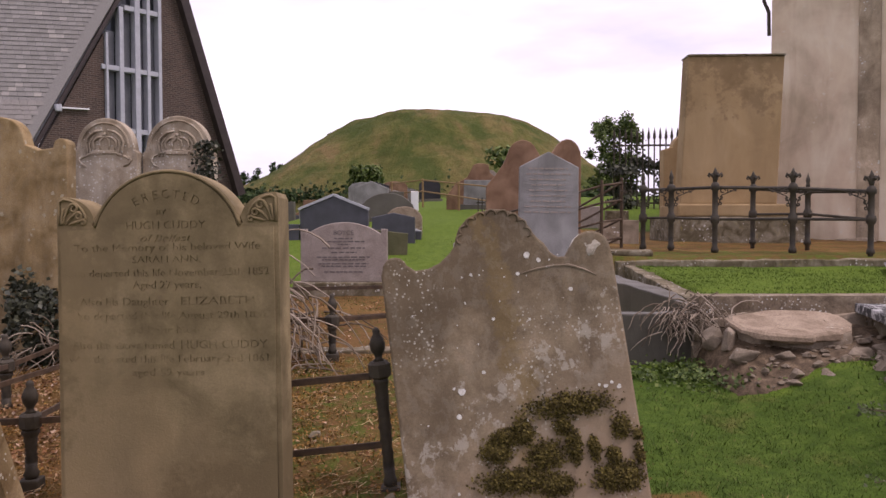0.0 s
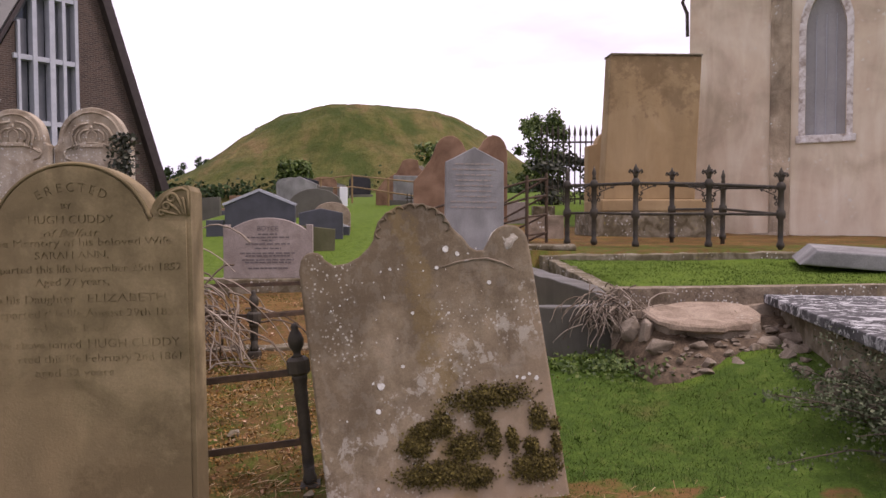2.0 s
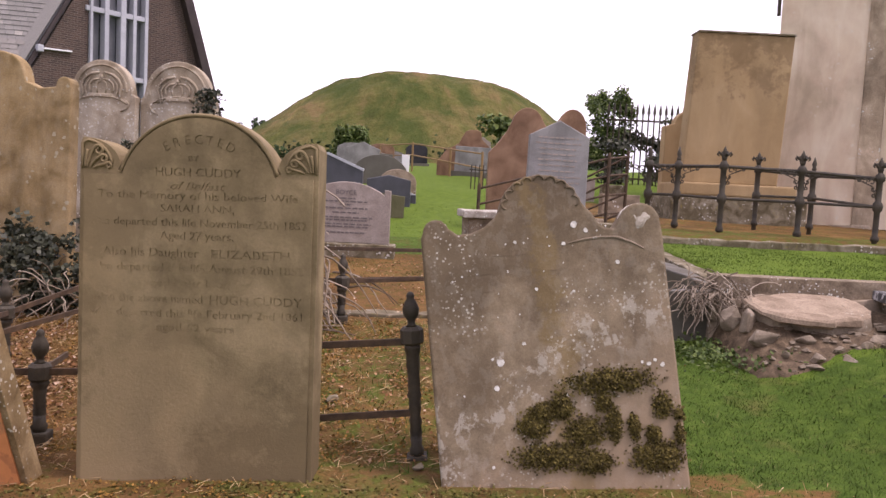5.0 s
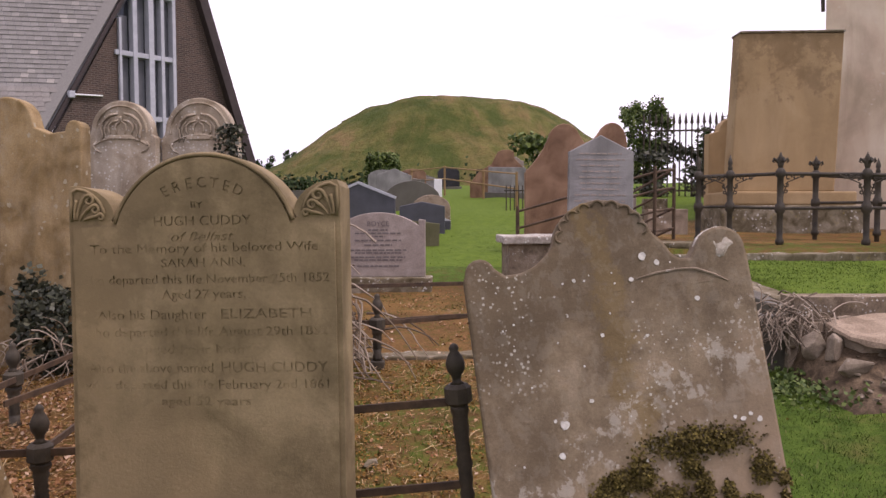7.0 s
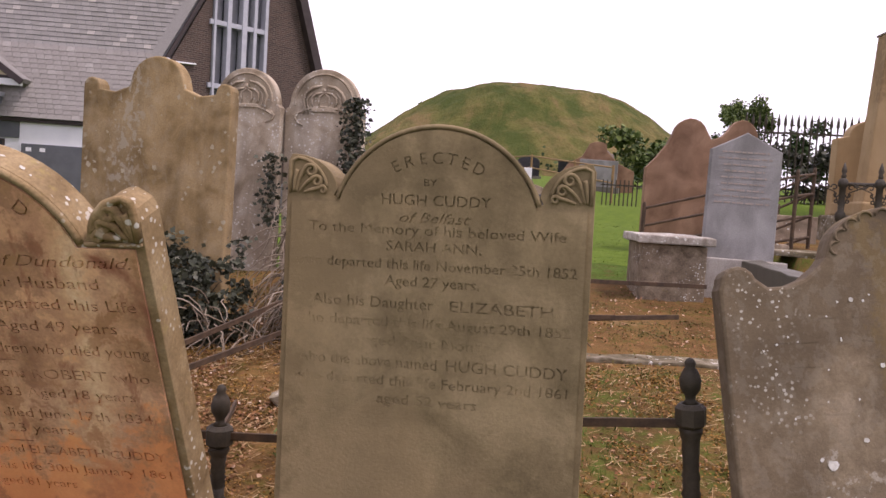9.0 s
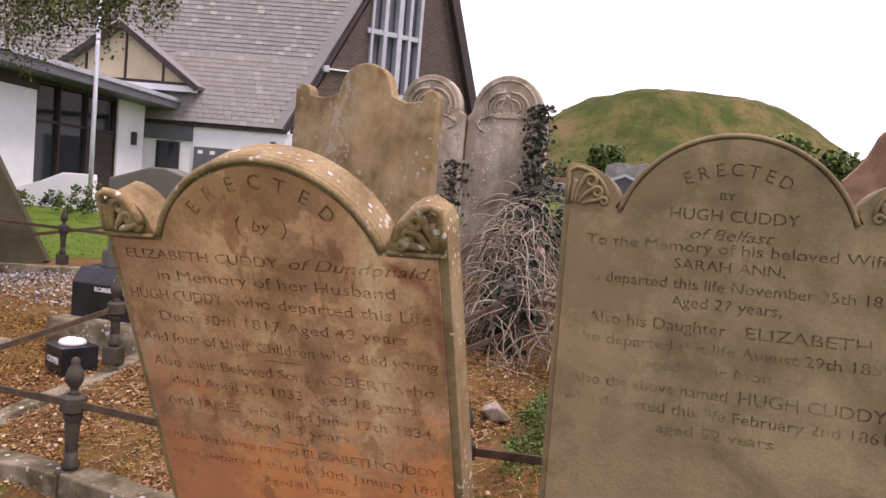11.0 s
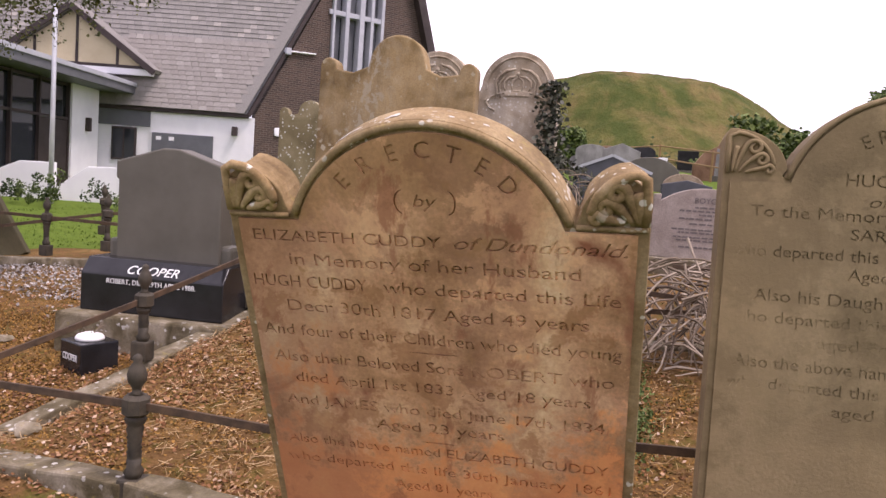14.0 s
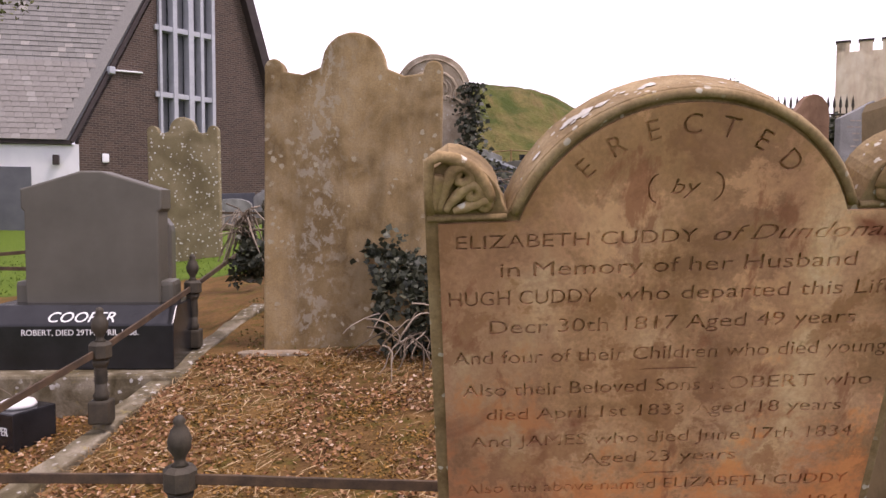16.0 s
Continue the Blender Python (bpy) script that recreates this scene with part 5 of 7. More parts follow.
def cooper_stone():
    st = thing("headstone", pose(-5.14, 5.91, 0.13, 0, 0, 3), "grey granite headstone on black polished granite base", "gravestone")
    hw = 0.395
    die = [(-hw, 0.34), (hw, 0.34), (hw, 0.92), (hw + 0.02, 0.94), (hw + 0.02, 1.055), (0.06, 1.165), (-0.06, 1.165), (-hw - 0.02, 1.055), (-hw - 0.02, 0.94), (-hw, 0.92)]
    part("die", prism(die, 0, 0.20, 0.012, 2), M_GRANITE, st, "grey granite upright with low gabled top")
    for s in (-1, 1):
        part("shoulder", box(s * hw - 0.075, s * hw + 0.075, 0.03, 0.22, 0.34, 0.50, 0.03), M_GRANITE, st)
    base = bmesh.new()
    prof = [(-0.20, 0.0), (-0.20, 0.265), (-0.11, 0.37), (0.30, 0.37), (0.30, 0.0)]
    a = [base.verts.new((-0.53, y, z)) for y, z in prof]
    c = [base.verts.new((0.53, y, z)) for y, z in prof]
    for i in range(5):
        j = (i + 1) % 5
        base.faces.new((a[i], a[j], c[j], c[i]))
    base.faces.new(a[::-1])
    base.faces.new(c)
    bmesh.ops.recalc_face_normals(base, faces=base.faces[:])
    bmesh.ops.bevel(base, geom=base.edges[:], offset=0.008, segments=2, profile=0.5, affect="EDGES")
    part("base", base, M_BLACK, st, "black polished granite base")
    text_mesh(st, [("ROBERT, DIED 29TH APRIL 1988.", 0.0, 0.205, 0.034, 0.66, 0)], -0.202, M_LETTER, label="white inlaid lettering")
    me = filled(text_loops("COOPER", 0.07, 0.38, 0.2), 0.003, M_LETTER)
    me.transform(Matrix.Translation((0.0, -0.191, 0.281)) @ Matrix.Rotation(radians(-40.6), 4, "X"))
    part("lettering", me, M_LETTER, st, "white inlaid lettering")
    part("foundation", worn(box(-0.62, 0.62, -0.34, 0.45, -0.35, 0.0, 0.02), 0.008, 4, 2), M_CONC, st, "pale concrete foundation slab")
    v = thing("grave_vase", pose(-5.30, 5.14, -0.13, 0, 0, -24), "small black granite block vase with white rose cap", "vase")
    part("block", box(-0.125, 0.125, 0, 0.25, -0.12, 0.17, 0.008), M_BLACK, v)
    part("rose_cap", lathe([(0.085, 0.17), (0.09, 0.18), (0.08, 0.20), (0.04, 0.215)], 18, at=(0, 0.125, 0)), M_LETTER, v, "white pierced cap", smooth=True)
    text_mesh(v, [("COOPER", 0, 0.055, 0.042, 0.17, 0)], -0.002, M_LETTER, label="white lettering")
    tv = []
    for k in range(9):
        a = rng.uniform(0, 6.28)
        part("dry_stem", tube([(0, 0.125, 0.2), (0.05 * math.cos(a), 0.125 + 0.05 * math.sin(a), 0.23), (0.12 * math.cos(a), 0.125 + 0.09 * math.sin(a), 0.24 + rng.uniform(0, .05))], 0.0025, 4), M_TWIG, v)


cooper_stone()


def lichen_stone():
    st = thing("headstone", pose(-6.33, 11.3, 0.45, 0, -0.6, 0), "three-lobed headstone crusted with pale lichen", "gravestone")
    part("slab", prism(shouldered(0.92, 1.8, 0.3, 0.34, 1.76, 1.56, 0.07, 0.03), 0, 0.12, 0.012, 2), M_LICH, st)
    s2 = thing("headstone", pose(-5.78, 8.3, 0.36, 0, 0, 0), "low plain grey headstone behind the granite stone", "gravestone")
    part("slab", prism([(-0.30, -0.3), (0.30, -0.3), (0.30, 0.48)] + arc(0, 0.48, 0.30, 15, 165, 8, 0.2) + [(-0.30, 0.48)], 0, 0.12, 0.012), M_GRANITE, s2)
    s3 = thing("headstone", pose(-8.97, 8.2, 0.20, -6, -30, 22), "dark leaning headstone with scalloped top", "gravestone")
    part("slab", prism(shouldered(0.88, 1.1, 0.4, 0.38, 1.25, 1.05, 0.08, 0.04), 0, 0.12, 0.012, 2), stone("dark_mossy_stone", (0.05, 0.045, 0.022), (0.075, 0.065, 0.035), (0.10, 0.09, 0.05), seed=8), s3)


lichen_stone()


def boyce_stone():
    st = thing("headstone", pose(-1.18, 8.72, 0.44, 0, 0, 0), "pinkish granite headstone with curved top on plinth", "gravestone")
    hw = 0.50
    out = [(-hw, 0.19), (hw, 0.19), (hw, 0.80), (hw - 0.07, 0.805)] + arc(0, 0.80 - 0.65, hw * 0.86 / math.sin(radians(36)), 54, 126, 12) + [(-hw + 0.07, 0.805), (-hw, 0.80)]
    out = [(x, min(z, 0.925)) for x, z in out]
    part("slab", prism(out, 0, 0.12, 0.008, 2), M_BOYCE, st)
    part("plinth", box(-0.57, 0.57, -0.12, 0.24, -0.2, 0.19, 0.015), M_CONC, st)
    text_mesh(st, [("BOYCE", 0, 0.735, 0.052, 0.23, 0)], -0.001, M_DARKLETTER, label="dark cut lettering")
    for i, (z, w) in enumerate(((0.685, .22), (0.65, .50), (0.615, .14), (0.575, .50), (0.525, .30), (0.47, .62), (0.44, .50), (0.395, .58), (0.365, .52), (0.30, .46))):
        x = -w / 2
        while x < w / 2:
            q = min(rng.uniform(0.03, 0.09), w / 2 - x)
            part("worn_letter", box(x, x + q * 0.8, -0.003, 0.002, z, z + 0.016), M_DARKLETTER, st)
            x += q


boyce_stone()


def simple_stone(name_label, x, y, g, outline, thick, mat, rx=0, ry=0, rz=0, bevel=0.012):
    st = thing("headstone", pose(x, y, g, rx, ry, rz), name_label, "gravestone")
    part("slab", prism(outline, 0, thick, bevel, 2), mat, st)
    return st


def bars(st, x0, x1, rows, y, mat, h=0.016):
    for z in rows:
        w = rng.uniform(0.6, 1.0) * (x1 - x0)
        x = (x0 + x1 - w) / 2
        e = x + w
        while x < e:
            q = min(rng.uniform(0.04, 0.10), e - x)
            part("worn_letter", box(x, x + q * 0.8, y - 0.003, y + 0.002, z, z + h), mat, st)
            x += q


def far_stones():
    g = simple_stone("pointed blue-grey slate headstone", 1.15, 8.63, 0.55, [(-0.335, -0.3), (0.355, -0.3), (0.345, 1.40), (0.0, 1.575), (-0.33, 1.40)], 0.10, M_SLATEGREY, -2, 0.8, 0)
    part("base", box(-0.47, 0.45, -0.12, 0.24, -0.3, 0.33, 0.012), stone("pale_cut_stone", (0.27, 0.245, 0.21), (0.34, 0.31, 0.27), (0.40, 0.37, 0.33), scale=5, seed=44), g, "pale cut stone base")
    bars(g, -0.27, 0.27, [1.37 - 0.062 * i for i in range(9)], 0.0, M_BOYCE)
    simple_stone("wide red sandstone headstone with scrolled top", 1.32, 11.0, 0.75, [(-0.75, -0.4), (0.62, -0.4), (0.62, 1.45)] + arc(0.42, 1.5, 0.20, 0, 150, 8, 0.27) + [(0.18, 1.55), (0.05, 1.50)] + arc(-0.22, 1.52, 0.22, 20, 170, 8, 0.24) + [(-0.50, 1.42), (-0.62, 1.25), (-0.75, 1.10)], 0.16, M_RED)
    r = simple_stone("low red sandstone headstone with small cross", 0.95, 22, 1.55, [(-1.0, -0.4), (1.0, -0.4), (1.0, 0.75), (0.55, 0.95), (0.25, 1.25), (0.22, 1.45), (0.08, 1.5), (-0.08, 1.5), (-0.22, 1.45), (-0.4, 1.1), (-0.75, 0.9), (-1.0, 0.55)], 0.2, M_RED)
    w = simple_stone("pale stepped headstone among far graves", 1.27, 24.2, 1.85, [(-0.36, -0.4), (0.36, -0.4), (0.36, 1.02), (0.26, 1.06), (0.14, 1.16), (-0.14, 1.16), (-0.26, 1.06), (-0.36, 1.02)], 0.16, M_BOYCE)
    bars(w, -0.3, 0.3, [0.85, 0.75, 0.65, 0.55, 0.4], 0, M_SLATEGREY, 0.03)
    d = thing("headstone", pose(-2.10, 14.0, 0.75, 0, 0, 0), "charcoal granite headstone with wide gabled top", "gravestone")
    part("slab", prism([(-0.62, -0.3), (0.64, -0.3), (0.64, 0.82), (0.0, 1.08), (-0.62, 0.80)], 0, 0.18, 0.01), M_CHAR, d)
    for s in (-1, 1):
        b = box(0, 0.70, -0.02, 0.2, -0.02, 0.025)
        b.transform(Matrix.Translation((0, 0, 1.09)) @ Matrix.Rotation(radians(22.3), 4, "Y"))
        if s < 0:
            b.transform(Matrix.Diagonal((-1, 1, 1, 1)))
            bmesh.ops.reverse_faces(b, faces=b.faces[:])
        part("sloping_edge", b, M_MULLION, d)
    part("wing", box(-0.95, -0.64, 0.0, 0.25, -0.3, 0.55, 0.01), M_CHAR, d)
    part("wing", box(0.66, 1.62, -0.1, 0.3, -0.3, 0.42, 0.01), M_CHAR, d)
    part("cap", prism([(0.66, 0.42), (1.62, 0.42), (1.14, 0.60)], -0.1, 0.3), M_MULLION, d)
    simple_stone("round-topped grey headstone among graves", -1.35, 17.0, 1.0, [(-0.62, -0.3), (0.62, -0.3), (0.62, 0.55)] + arc(0, 0.55, 0.62, 8, 172, 10, 0.45) + [(-0.62, 0.55)], 0.18, M_GRANITE)
    simple_stone("pale round-topped headstone among graves", -0.86, 15.0, 0.85, [(-0.36, -0.3), (0.36, -0.3), (0.36, 0.55)] + arc(0, 0.55, 0.36, 8, 172, 8, 0.25) + [(-0.36, 0.55)], 0.14, M_SLAB)
    simple_stone("dark headstone with pale edge", -0.95, 13.4, 0.9, [(-0.38, -0.3), (0.38, -0.3), (0.38, 0.52), (0, 0.60), (-0.38, 0.52)], 0.16, M_CHAR)
    simple_stone("square dark green headstone", -0.98, 11.9, 0.65, [(-0.35, -0.3), (0.35, -0.3), (0.38, 0.50), (-0.30, 0.58)], 0.14, stone("greenish_stone", (0.07, 0.07, 0.03), (0.10, 0.095, 0.05), (0.13, 0.12, 0.07), seed=6), 0, 0, 15)
    cols = (M_CHAR, M_SLATEGREY, M_BLACK, M_BOYCE, M_GRANITE, M_SLATEGREY, M_RED)
    for i in range(46):
        x, y = rng.uniform(-9, 4), rng.uniform(19, 36)
        if x / y > 0.10 and y < 26 or (-0.06 < x / y < 0.035 and y < 30):
            continue
        w, h = rng.uniform(0.35, 0.6), rng.uniform(0.5, 0.95)
        shape = rng.choice(([(-w, h), (w, h)][::-1], [(w, h * 0.8)] + arc(0, h * 0.8, w, 10, 170, 6, h * 0.25) + [(-w, h * 0.8)], [(w, h * 0.85), (0, h * 1.05), (-w, h * 0.85)]))
        far = simple_stone("far headstone among others in rows", x, y, ground_z(x, y), [(-w, -0.4), (w, -0.4)] + list(shape), 0.14, rng.choice(cols), 0, rng.uniform(-2, 2), rng.uniform(-15, 15))
        part("base", box(-w - 0.08, w + 0.08, -0.09, 0.22, -0.4, 0.12, 0.01), M_CONC if x < -3 else M_GRANITE, far)
    for x, y, w, h, mat in ((-0.9, 20.5, 0.10, 0.5, M_WHITE), (2.9, 15.5, 0.2, 0.45, M_BOYCE), (3.35, 15.0, 0.22, 0.42, M_CONC), (2.55, 11.2, 0.28, 0.35, M_RUBBLE)):
        simple_stone("small pale grave marker", x, y, ground_z(x, y), [(-w, -0.3), (w, -0.3), (w, h), (-w, h)], 0.2, mat)


far_stones()


# ---- iron fences ----
FINIAL = [(0.030, 0.0), (0.018, 0.012), (0.020, 0.03), (0.036, 0.055), (0.040, 0.085), (0.030, 0.115), (0.017, 0.135), (0.021, 0.148), (0.014, 0.162), (0.004, 0.168)]


def grave_post(base, h, lean=(0, 0), label="cast iron grave fence post with urn finial"):
    p = thing("fence_post", pose(base[0], base[1], base[2], lean[0], lean[1], rng.uniform(-6, 6)), label, "post", "grave fence posts")
    c = h - 0.168
    part("foot", box(-0.05, 0.05, -0.05, 0.05, -0.06, 0.055, 0.012), M_IRON, p)
    shaft = [(0.032, 0.05), (0.038, 0.08), (0.028, 0.10), (0.028, 0.13)]
    n = 14
    for i in range(n + 1):
        t = i / n
        shaft.append((0.027 + 0.005 * t + 0.003 * math.sin(t * 40), 0.13 + (c - 0.25) * t))
    shaft += [(0.040, c - 0.105), (0.040, c - 0.09)]
    part("shaft", lathe(shaft, 12, twist=9.0, flutes=4), M_IRON, p, "twisted iron shaft", smooth=True)
    part("collar", lathe([(0.036, c - 0.09), (0.056, c - 0.075), (0.056, c - 0.015), (0.040, c)], 8), M_IRON, p)
    part("finial", lathe([(r, z + c) for r, z in FINIAL], 14), M_IRON, p, "urn finial", smooth=True)
    return Vector((base[0], base[1], base[2] + c - 0.045))


def rail(a, c, name="fence_rail", r=0.017, mat=None, label="rusty flat iron fence rail", sag=0.0):
    a, c = Vector(a), Vector(c)
    d = c - a
    bm = box(0, d.length, -0.007, 0.007, -r, r, 0.003)
    bmesh.ops.subdivide_edges(bm, edges=[e for e in bm.edges if abs(e.verts[0].co.x - e.verts[1].co.x) > d.length * 0.5], cuts=6)
    for v in bm.verts:
        t = v.co.x / d.length
        v.co.z += -sag * 4 * t * (1 - t) + 0.002 * noise.noise(v.co * 3)
    ob = tagged(new(name, mesh_of(bm, mat or M_RUST)), label, "rail", "grave fence rails")
    ob.matrix_world = Matrix.Translation(a) @ d.to_track_quat("X", "Z").to_matrix().to_4x4()
    return ob


def grave_fences():
    pb = grave_post((-5.05, 3.98, -0.20), 0.54)
    p0 = grave_post((-3.905, 3.75, -0.15), 0.57)
    pm = grave_post((-0.252, 3.71, -0.06), 0.85, (0, -5.2), "taller cast iron grave fence post with urn finial")
    q1 = grave_post((-2.13, 3.84, -0.07), 0.565)
    q2 = grave_post((-2.885, 4.914, 0.02), 0.56)
    p1 = grave_post((-4.70, 4.99, 0.09), 0.51)
    p2 = grave_post((-4.62, 6.17, 0.24), 0.54)
    p3 = grave_post((-4.78, 8.45, 0.42), 0.52)
    pn = grave_post((-0.89, 5.95, 0.22), 0.53)
    rail(pb, p0)
    rail(p0, (-2.50, 3.70, p0.z - 0.02))
    rail(pb, p1)
    rail(p1, p2)
    rail(p2, p3)
    rail(q1, (-1.30, 3.78, q1.z + 0.06))
    rail((-2.9, 3.86, q1.z - 0.03), q1)
    rail(q1, (-2.36, 4.62, 0.19))
    rail((-2.72, 4.50, 0.415), (q2.x + 0.02, q2.y, q2.z))
    rail((q2.x + 0.02, q2.y, q2.z), (-2.40, 5.95, 0.60))
    rail((-2.69, 4.50, 0.325), (-2.40, 5.95, 0.38))
    rail((-1.30, 3.80, 0.44), (-0.325, 3.71, 0.545))
    rail((-1.30, 3.80, 0.07), (-0.285, 3.71, 0.20))
    rail((-2.40, 5.98, 0.64), (pn.x, pn.y, pn.z))
    rail((-2.40, 5.98, 0.44), (-0.3, 6.08, 0.575))
    rail(pn, (0.15, 6.25, pn.z + 0.05))
    rail((-1.6, 6.9, 0.70), (0.5, 7.0, 0.74))
    # plots further off, on the side of the hall
    fp = []
    for x, y, g in ((-8.55, 7.55, 0.0), (-7.86, 8.0, 0.18), (-9.4, 7.9, 0.2), (-7.35, 8.3, 0.25), (-8.2, 9.4, 0.3), (-6.7, 8.6, 0.3)):
        fp.append(grave_post((x, y, g), 0.56))
    rail((-11.5, 7.0, 0.40), fp[0])
    rail(fp[0], fp[3])
    rail(fp[3], (-5.9, 8.8, 0.72))
    rail((-11.5, 8.0, 0.55), fp[2])
    rail(fp[2], fp[1])
    rail(fp[1], (-6.0, 8.15, 0.5))
    for x in (-7.4, -6.6, -5.9):
        rail((x, 12.6, 0.95), (x + 0.8, 12.7, 0.95))
        rail((x, 12.6, 0.70), (x + 0.8, 12.7, 0.70))
    for x in (-7.4, -6.5, -5.6, -5.1):
        grave_post((x, 12.65, 0.45), 0.7)


grave_fences()


def scroll(parent, x, y, z, s, size=1.0):
    """Curled iron bracket under a rail."""
    for k, (cx, cz, r) in enumerate(((0.06, -0.05, 0.036), (0.14, -0.045, 0.030), (0.21, -0.035, 0.022), (0.035, -0.13, 0.030), (0.03, -0.20, 0.020))):
        pts = []
        for i in range(13):
            a = i / 12 * 5.4 + k
            rr = r * (1 - 0.045 * i)
            pts.append((x + s * (cx + rr * math.cos(a)) * size, y, z + (cz + rr * math.sin(a)) * size))
        part("scroll", tube(pts, 0.008, 5), M_IRON, parent)
    part("scroll", tube([(x, y, z - 0.24 * size), (x + s * 0.05 * size, y, z - 0.10 * size), (x + s * 0.26 * size, y, z - 0.015)], 0.007, 5), M_IRON, parent)


def tower_post(x, y, g, h, grand, brackets=()):
    p = thing("fence_post", pose(x, y, g), "dark cast iron enclosure post with flower finial" if grand else "dark cast iron enclosure post with spear finial", "post", "enclosure fence posts")
    part("shaft", lathe([(0.028, -0.1), (0.028, 0.02), (0.045, 0.03), (0.045, 0.07), (0.032, 0.09), (0.032, 0.36), (0.050, 0.38), (0.056, 0.42), (0.050, 0.46), (0.034, 0.48), (0.034, h - 0.26), (0.052, h - 0.245), (0.055, h - 0.20), (0.04, h - 0.17), (0.02, h - 0.15)], 12), M_IRON, p, smooth=True)
    if grand:
        part("finial", lathe([(0.02, h - 0.16), (0.034, h - 0.12), (0.026, h - 0.07), (0.030, h - 0.045), (0.018, h - 0.015), (0.003, h + 0.02)], 10), M_IRON, p, "flower finial", smooth=True)
        for s in (-1, 1):
            pts = [(0, 0, h - 0.12), (s * 0.045, 0, h - 0.075), (s * 0.075, 0, h - 0.055), (s * 0.085, 0, h - 0.08), (s * 0.065, 0, h - 0.10)]
            part("leaf", tube(pts, [0.014, 0.017, 0.017, 0.013, 0.006], 6), M_IRON, p)
            part("leaf", tube([(q[1], q[0], q[2]) for q in pts], [0.014, 0.017, 0.017, 0.013, 0.006], 6), M_IRON, p)
    else:
        part("finial", lathe([(0.02, h - 0.16), (0.03, h - 0.13), (0.018, h - 0.11), (0.030, h - 0.08), (0.024, h - 0.05), (0.003, h + 0.02)], 10), M_IRON, p, "spear finial", smooth=True)
    for s in brackets:
        scroll(p, s * 0.03, 0, h - 0.21, s)
    return Vector((x, y, g + h - 0.22)), Vector((x, y, g + 0.42))


def tower_fence():
    a = tower_post(2.52, 9.75, 0.95, 1.0, False, (-1, 1))
    c = tower_post(2.82, 9.55, 0.95, 1.0, False, (-1, 1))
    d = tower_post(3.22, 9.12, 0.93, 1.02, True, (1,))
    e = tower_post(4.06, 8.92, 0.93, 1.0, True, (-1, 1))
    f = tower_post(4.84, 8.68, 0.92, 0.96, True, (-1,))
    g = tower_post(4.62, 9.75, 1.0, 0.92, False)
    h = tower_post(4.10, 10.2, 1.0, 0.98, True)
    for p, q in ((a, c), (c, d), (d, e), (e, f), (g, f), (h, g)):
        for i in range(2):
            b = tube([p[i], q[i]], 0.020 if i == 0 else 0.017, 8)
            tagged(new("fence_rail", mesh_of(b, M_IRON)), "dark round iron enclosure rail", "rail", "enclosure rails")
    # plain rusty fence running back to the left
    posts = []
    for x, y, hgt in ((2.30, 10.0, 0.9), (1.93, 9.45, 0.85), (1.55, 10.1, 0.8), (0.36, 9.5, 0.78), (1.95, 11.3, 0.8)):
        gz = ground_z(x, y)
        p = thing("fence_post", pose(x, y, gz), "plain rusty iron fence post", "post", "plain fence posts")
        part("shaft", lathe([(0.022, -0.1), (0.022, hgt), (0.012, hgt + 0.03)], 8), M_RUST, p)
        posts.append((x, y, gz, hgt))
    for i, j in ((0, 1), (1, 3), (0, 2), (2, 4)):
        x, y, gz, hgt = posts[i]
        X, Y, GZ, HG = posts[j]
        for k in (0.95, 0.70, 0.42, 0.15):
            b = tube([(x, y, gz + hgt * k), (X, Y, GZ + HG * k)], 0.014, 6)
            tagged(new("fence_rail", mesh_of(b, M_RUST)), "rusty round iron fence rail", "rail", "plain fence rails")
    # far rails before the mound
    for k, (x, y) in enumerate(((-2.0, 27), (-0.8, 24), (0.3, 21), (1.0, 18.5))):
        gz = ground_z(x, y)
        p = thing("fence_post", pose(x, y, gz), "pale rusty iron fence post", "post", "far fence posts")
        part("shaft", lathe([(0.03, -0.1), (0.03, 0.85)], 6), M_STRAW, p)
        if k:
            for q in (0.8, 0.45):
                tagged(new("fence_rail", mesh_of(tube([(ox, oy, og + q), (x, y, gz + q)], 0.02, 6), M_STRAW)), "pale rusty far fence rail", "rail", "far fence rails")
        ox, oy, og = x, y, gz
    small = thing("grave_railing", pose(1.1, 17.5, 1.35), "small black iron grave railing with spikes", "railing")
    for i in range(9):
        part("bar", tube([(i * 0.09 - 0.4, 0, 0), (i * 0.09 - 0.4, 0, 0.55)], 0.014, 5), M_IRON, small)
    part("rail", box(-0.45, 0.45, -0.015, 0.015, 0.42, 0.45), M_IRON, small)
    # tall spiked railing beyond
    sp = thing("spiked_railing", pose(5.6, 22.3, 1.6, 0, 0, -4), "tall dark spiked iron railing", "railing")
    for i in range(22):
        x = -0.75 + i * 0.165
        part("spike", lathe([(0.022, 0), (0.022, 2.15), (0.045, 2.2), (0.035, 2.32), (0.003, 2.5)], 6, at=(x, 0, 0)), M_IRON, sp)
    for z in (0.3, 1.98):
        part("rail", box(-0.8, 2.9, -0.02, 0.02, z - 0.025, z + 0.025), M_IRON, sp)


tower_fence()


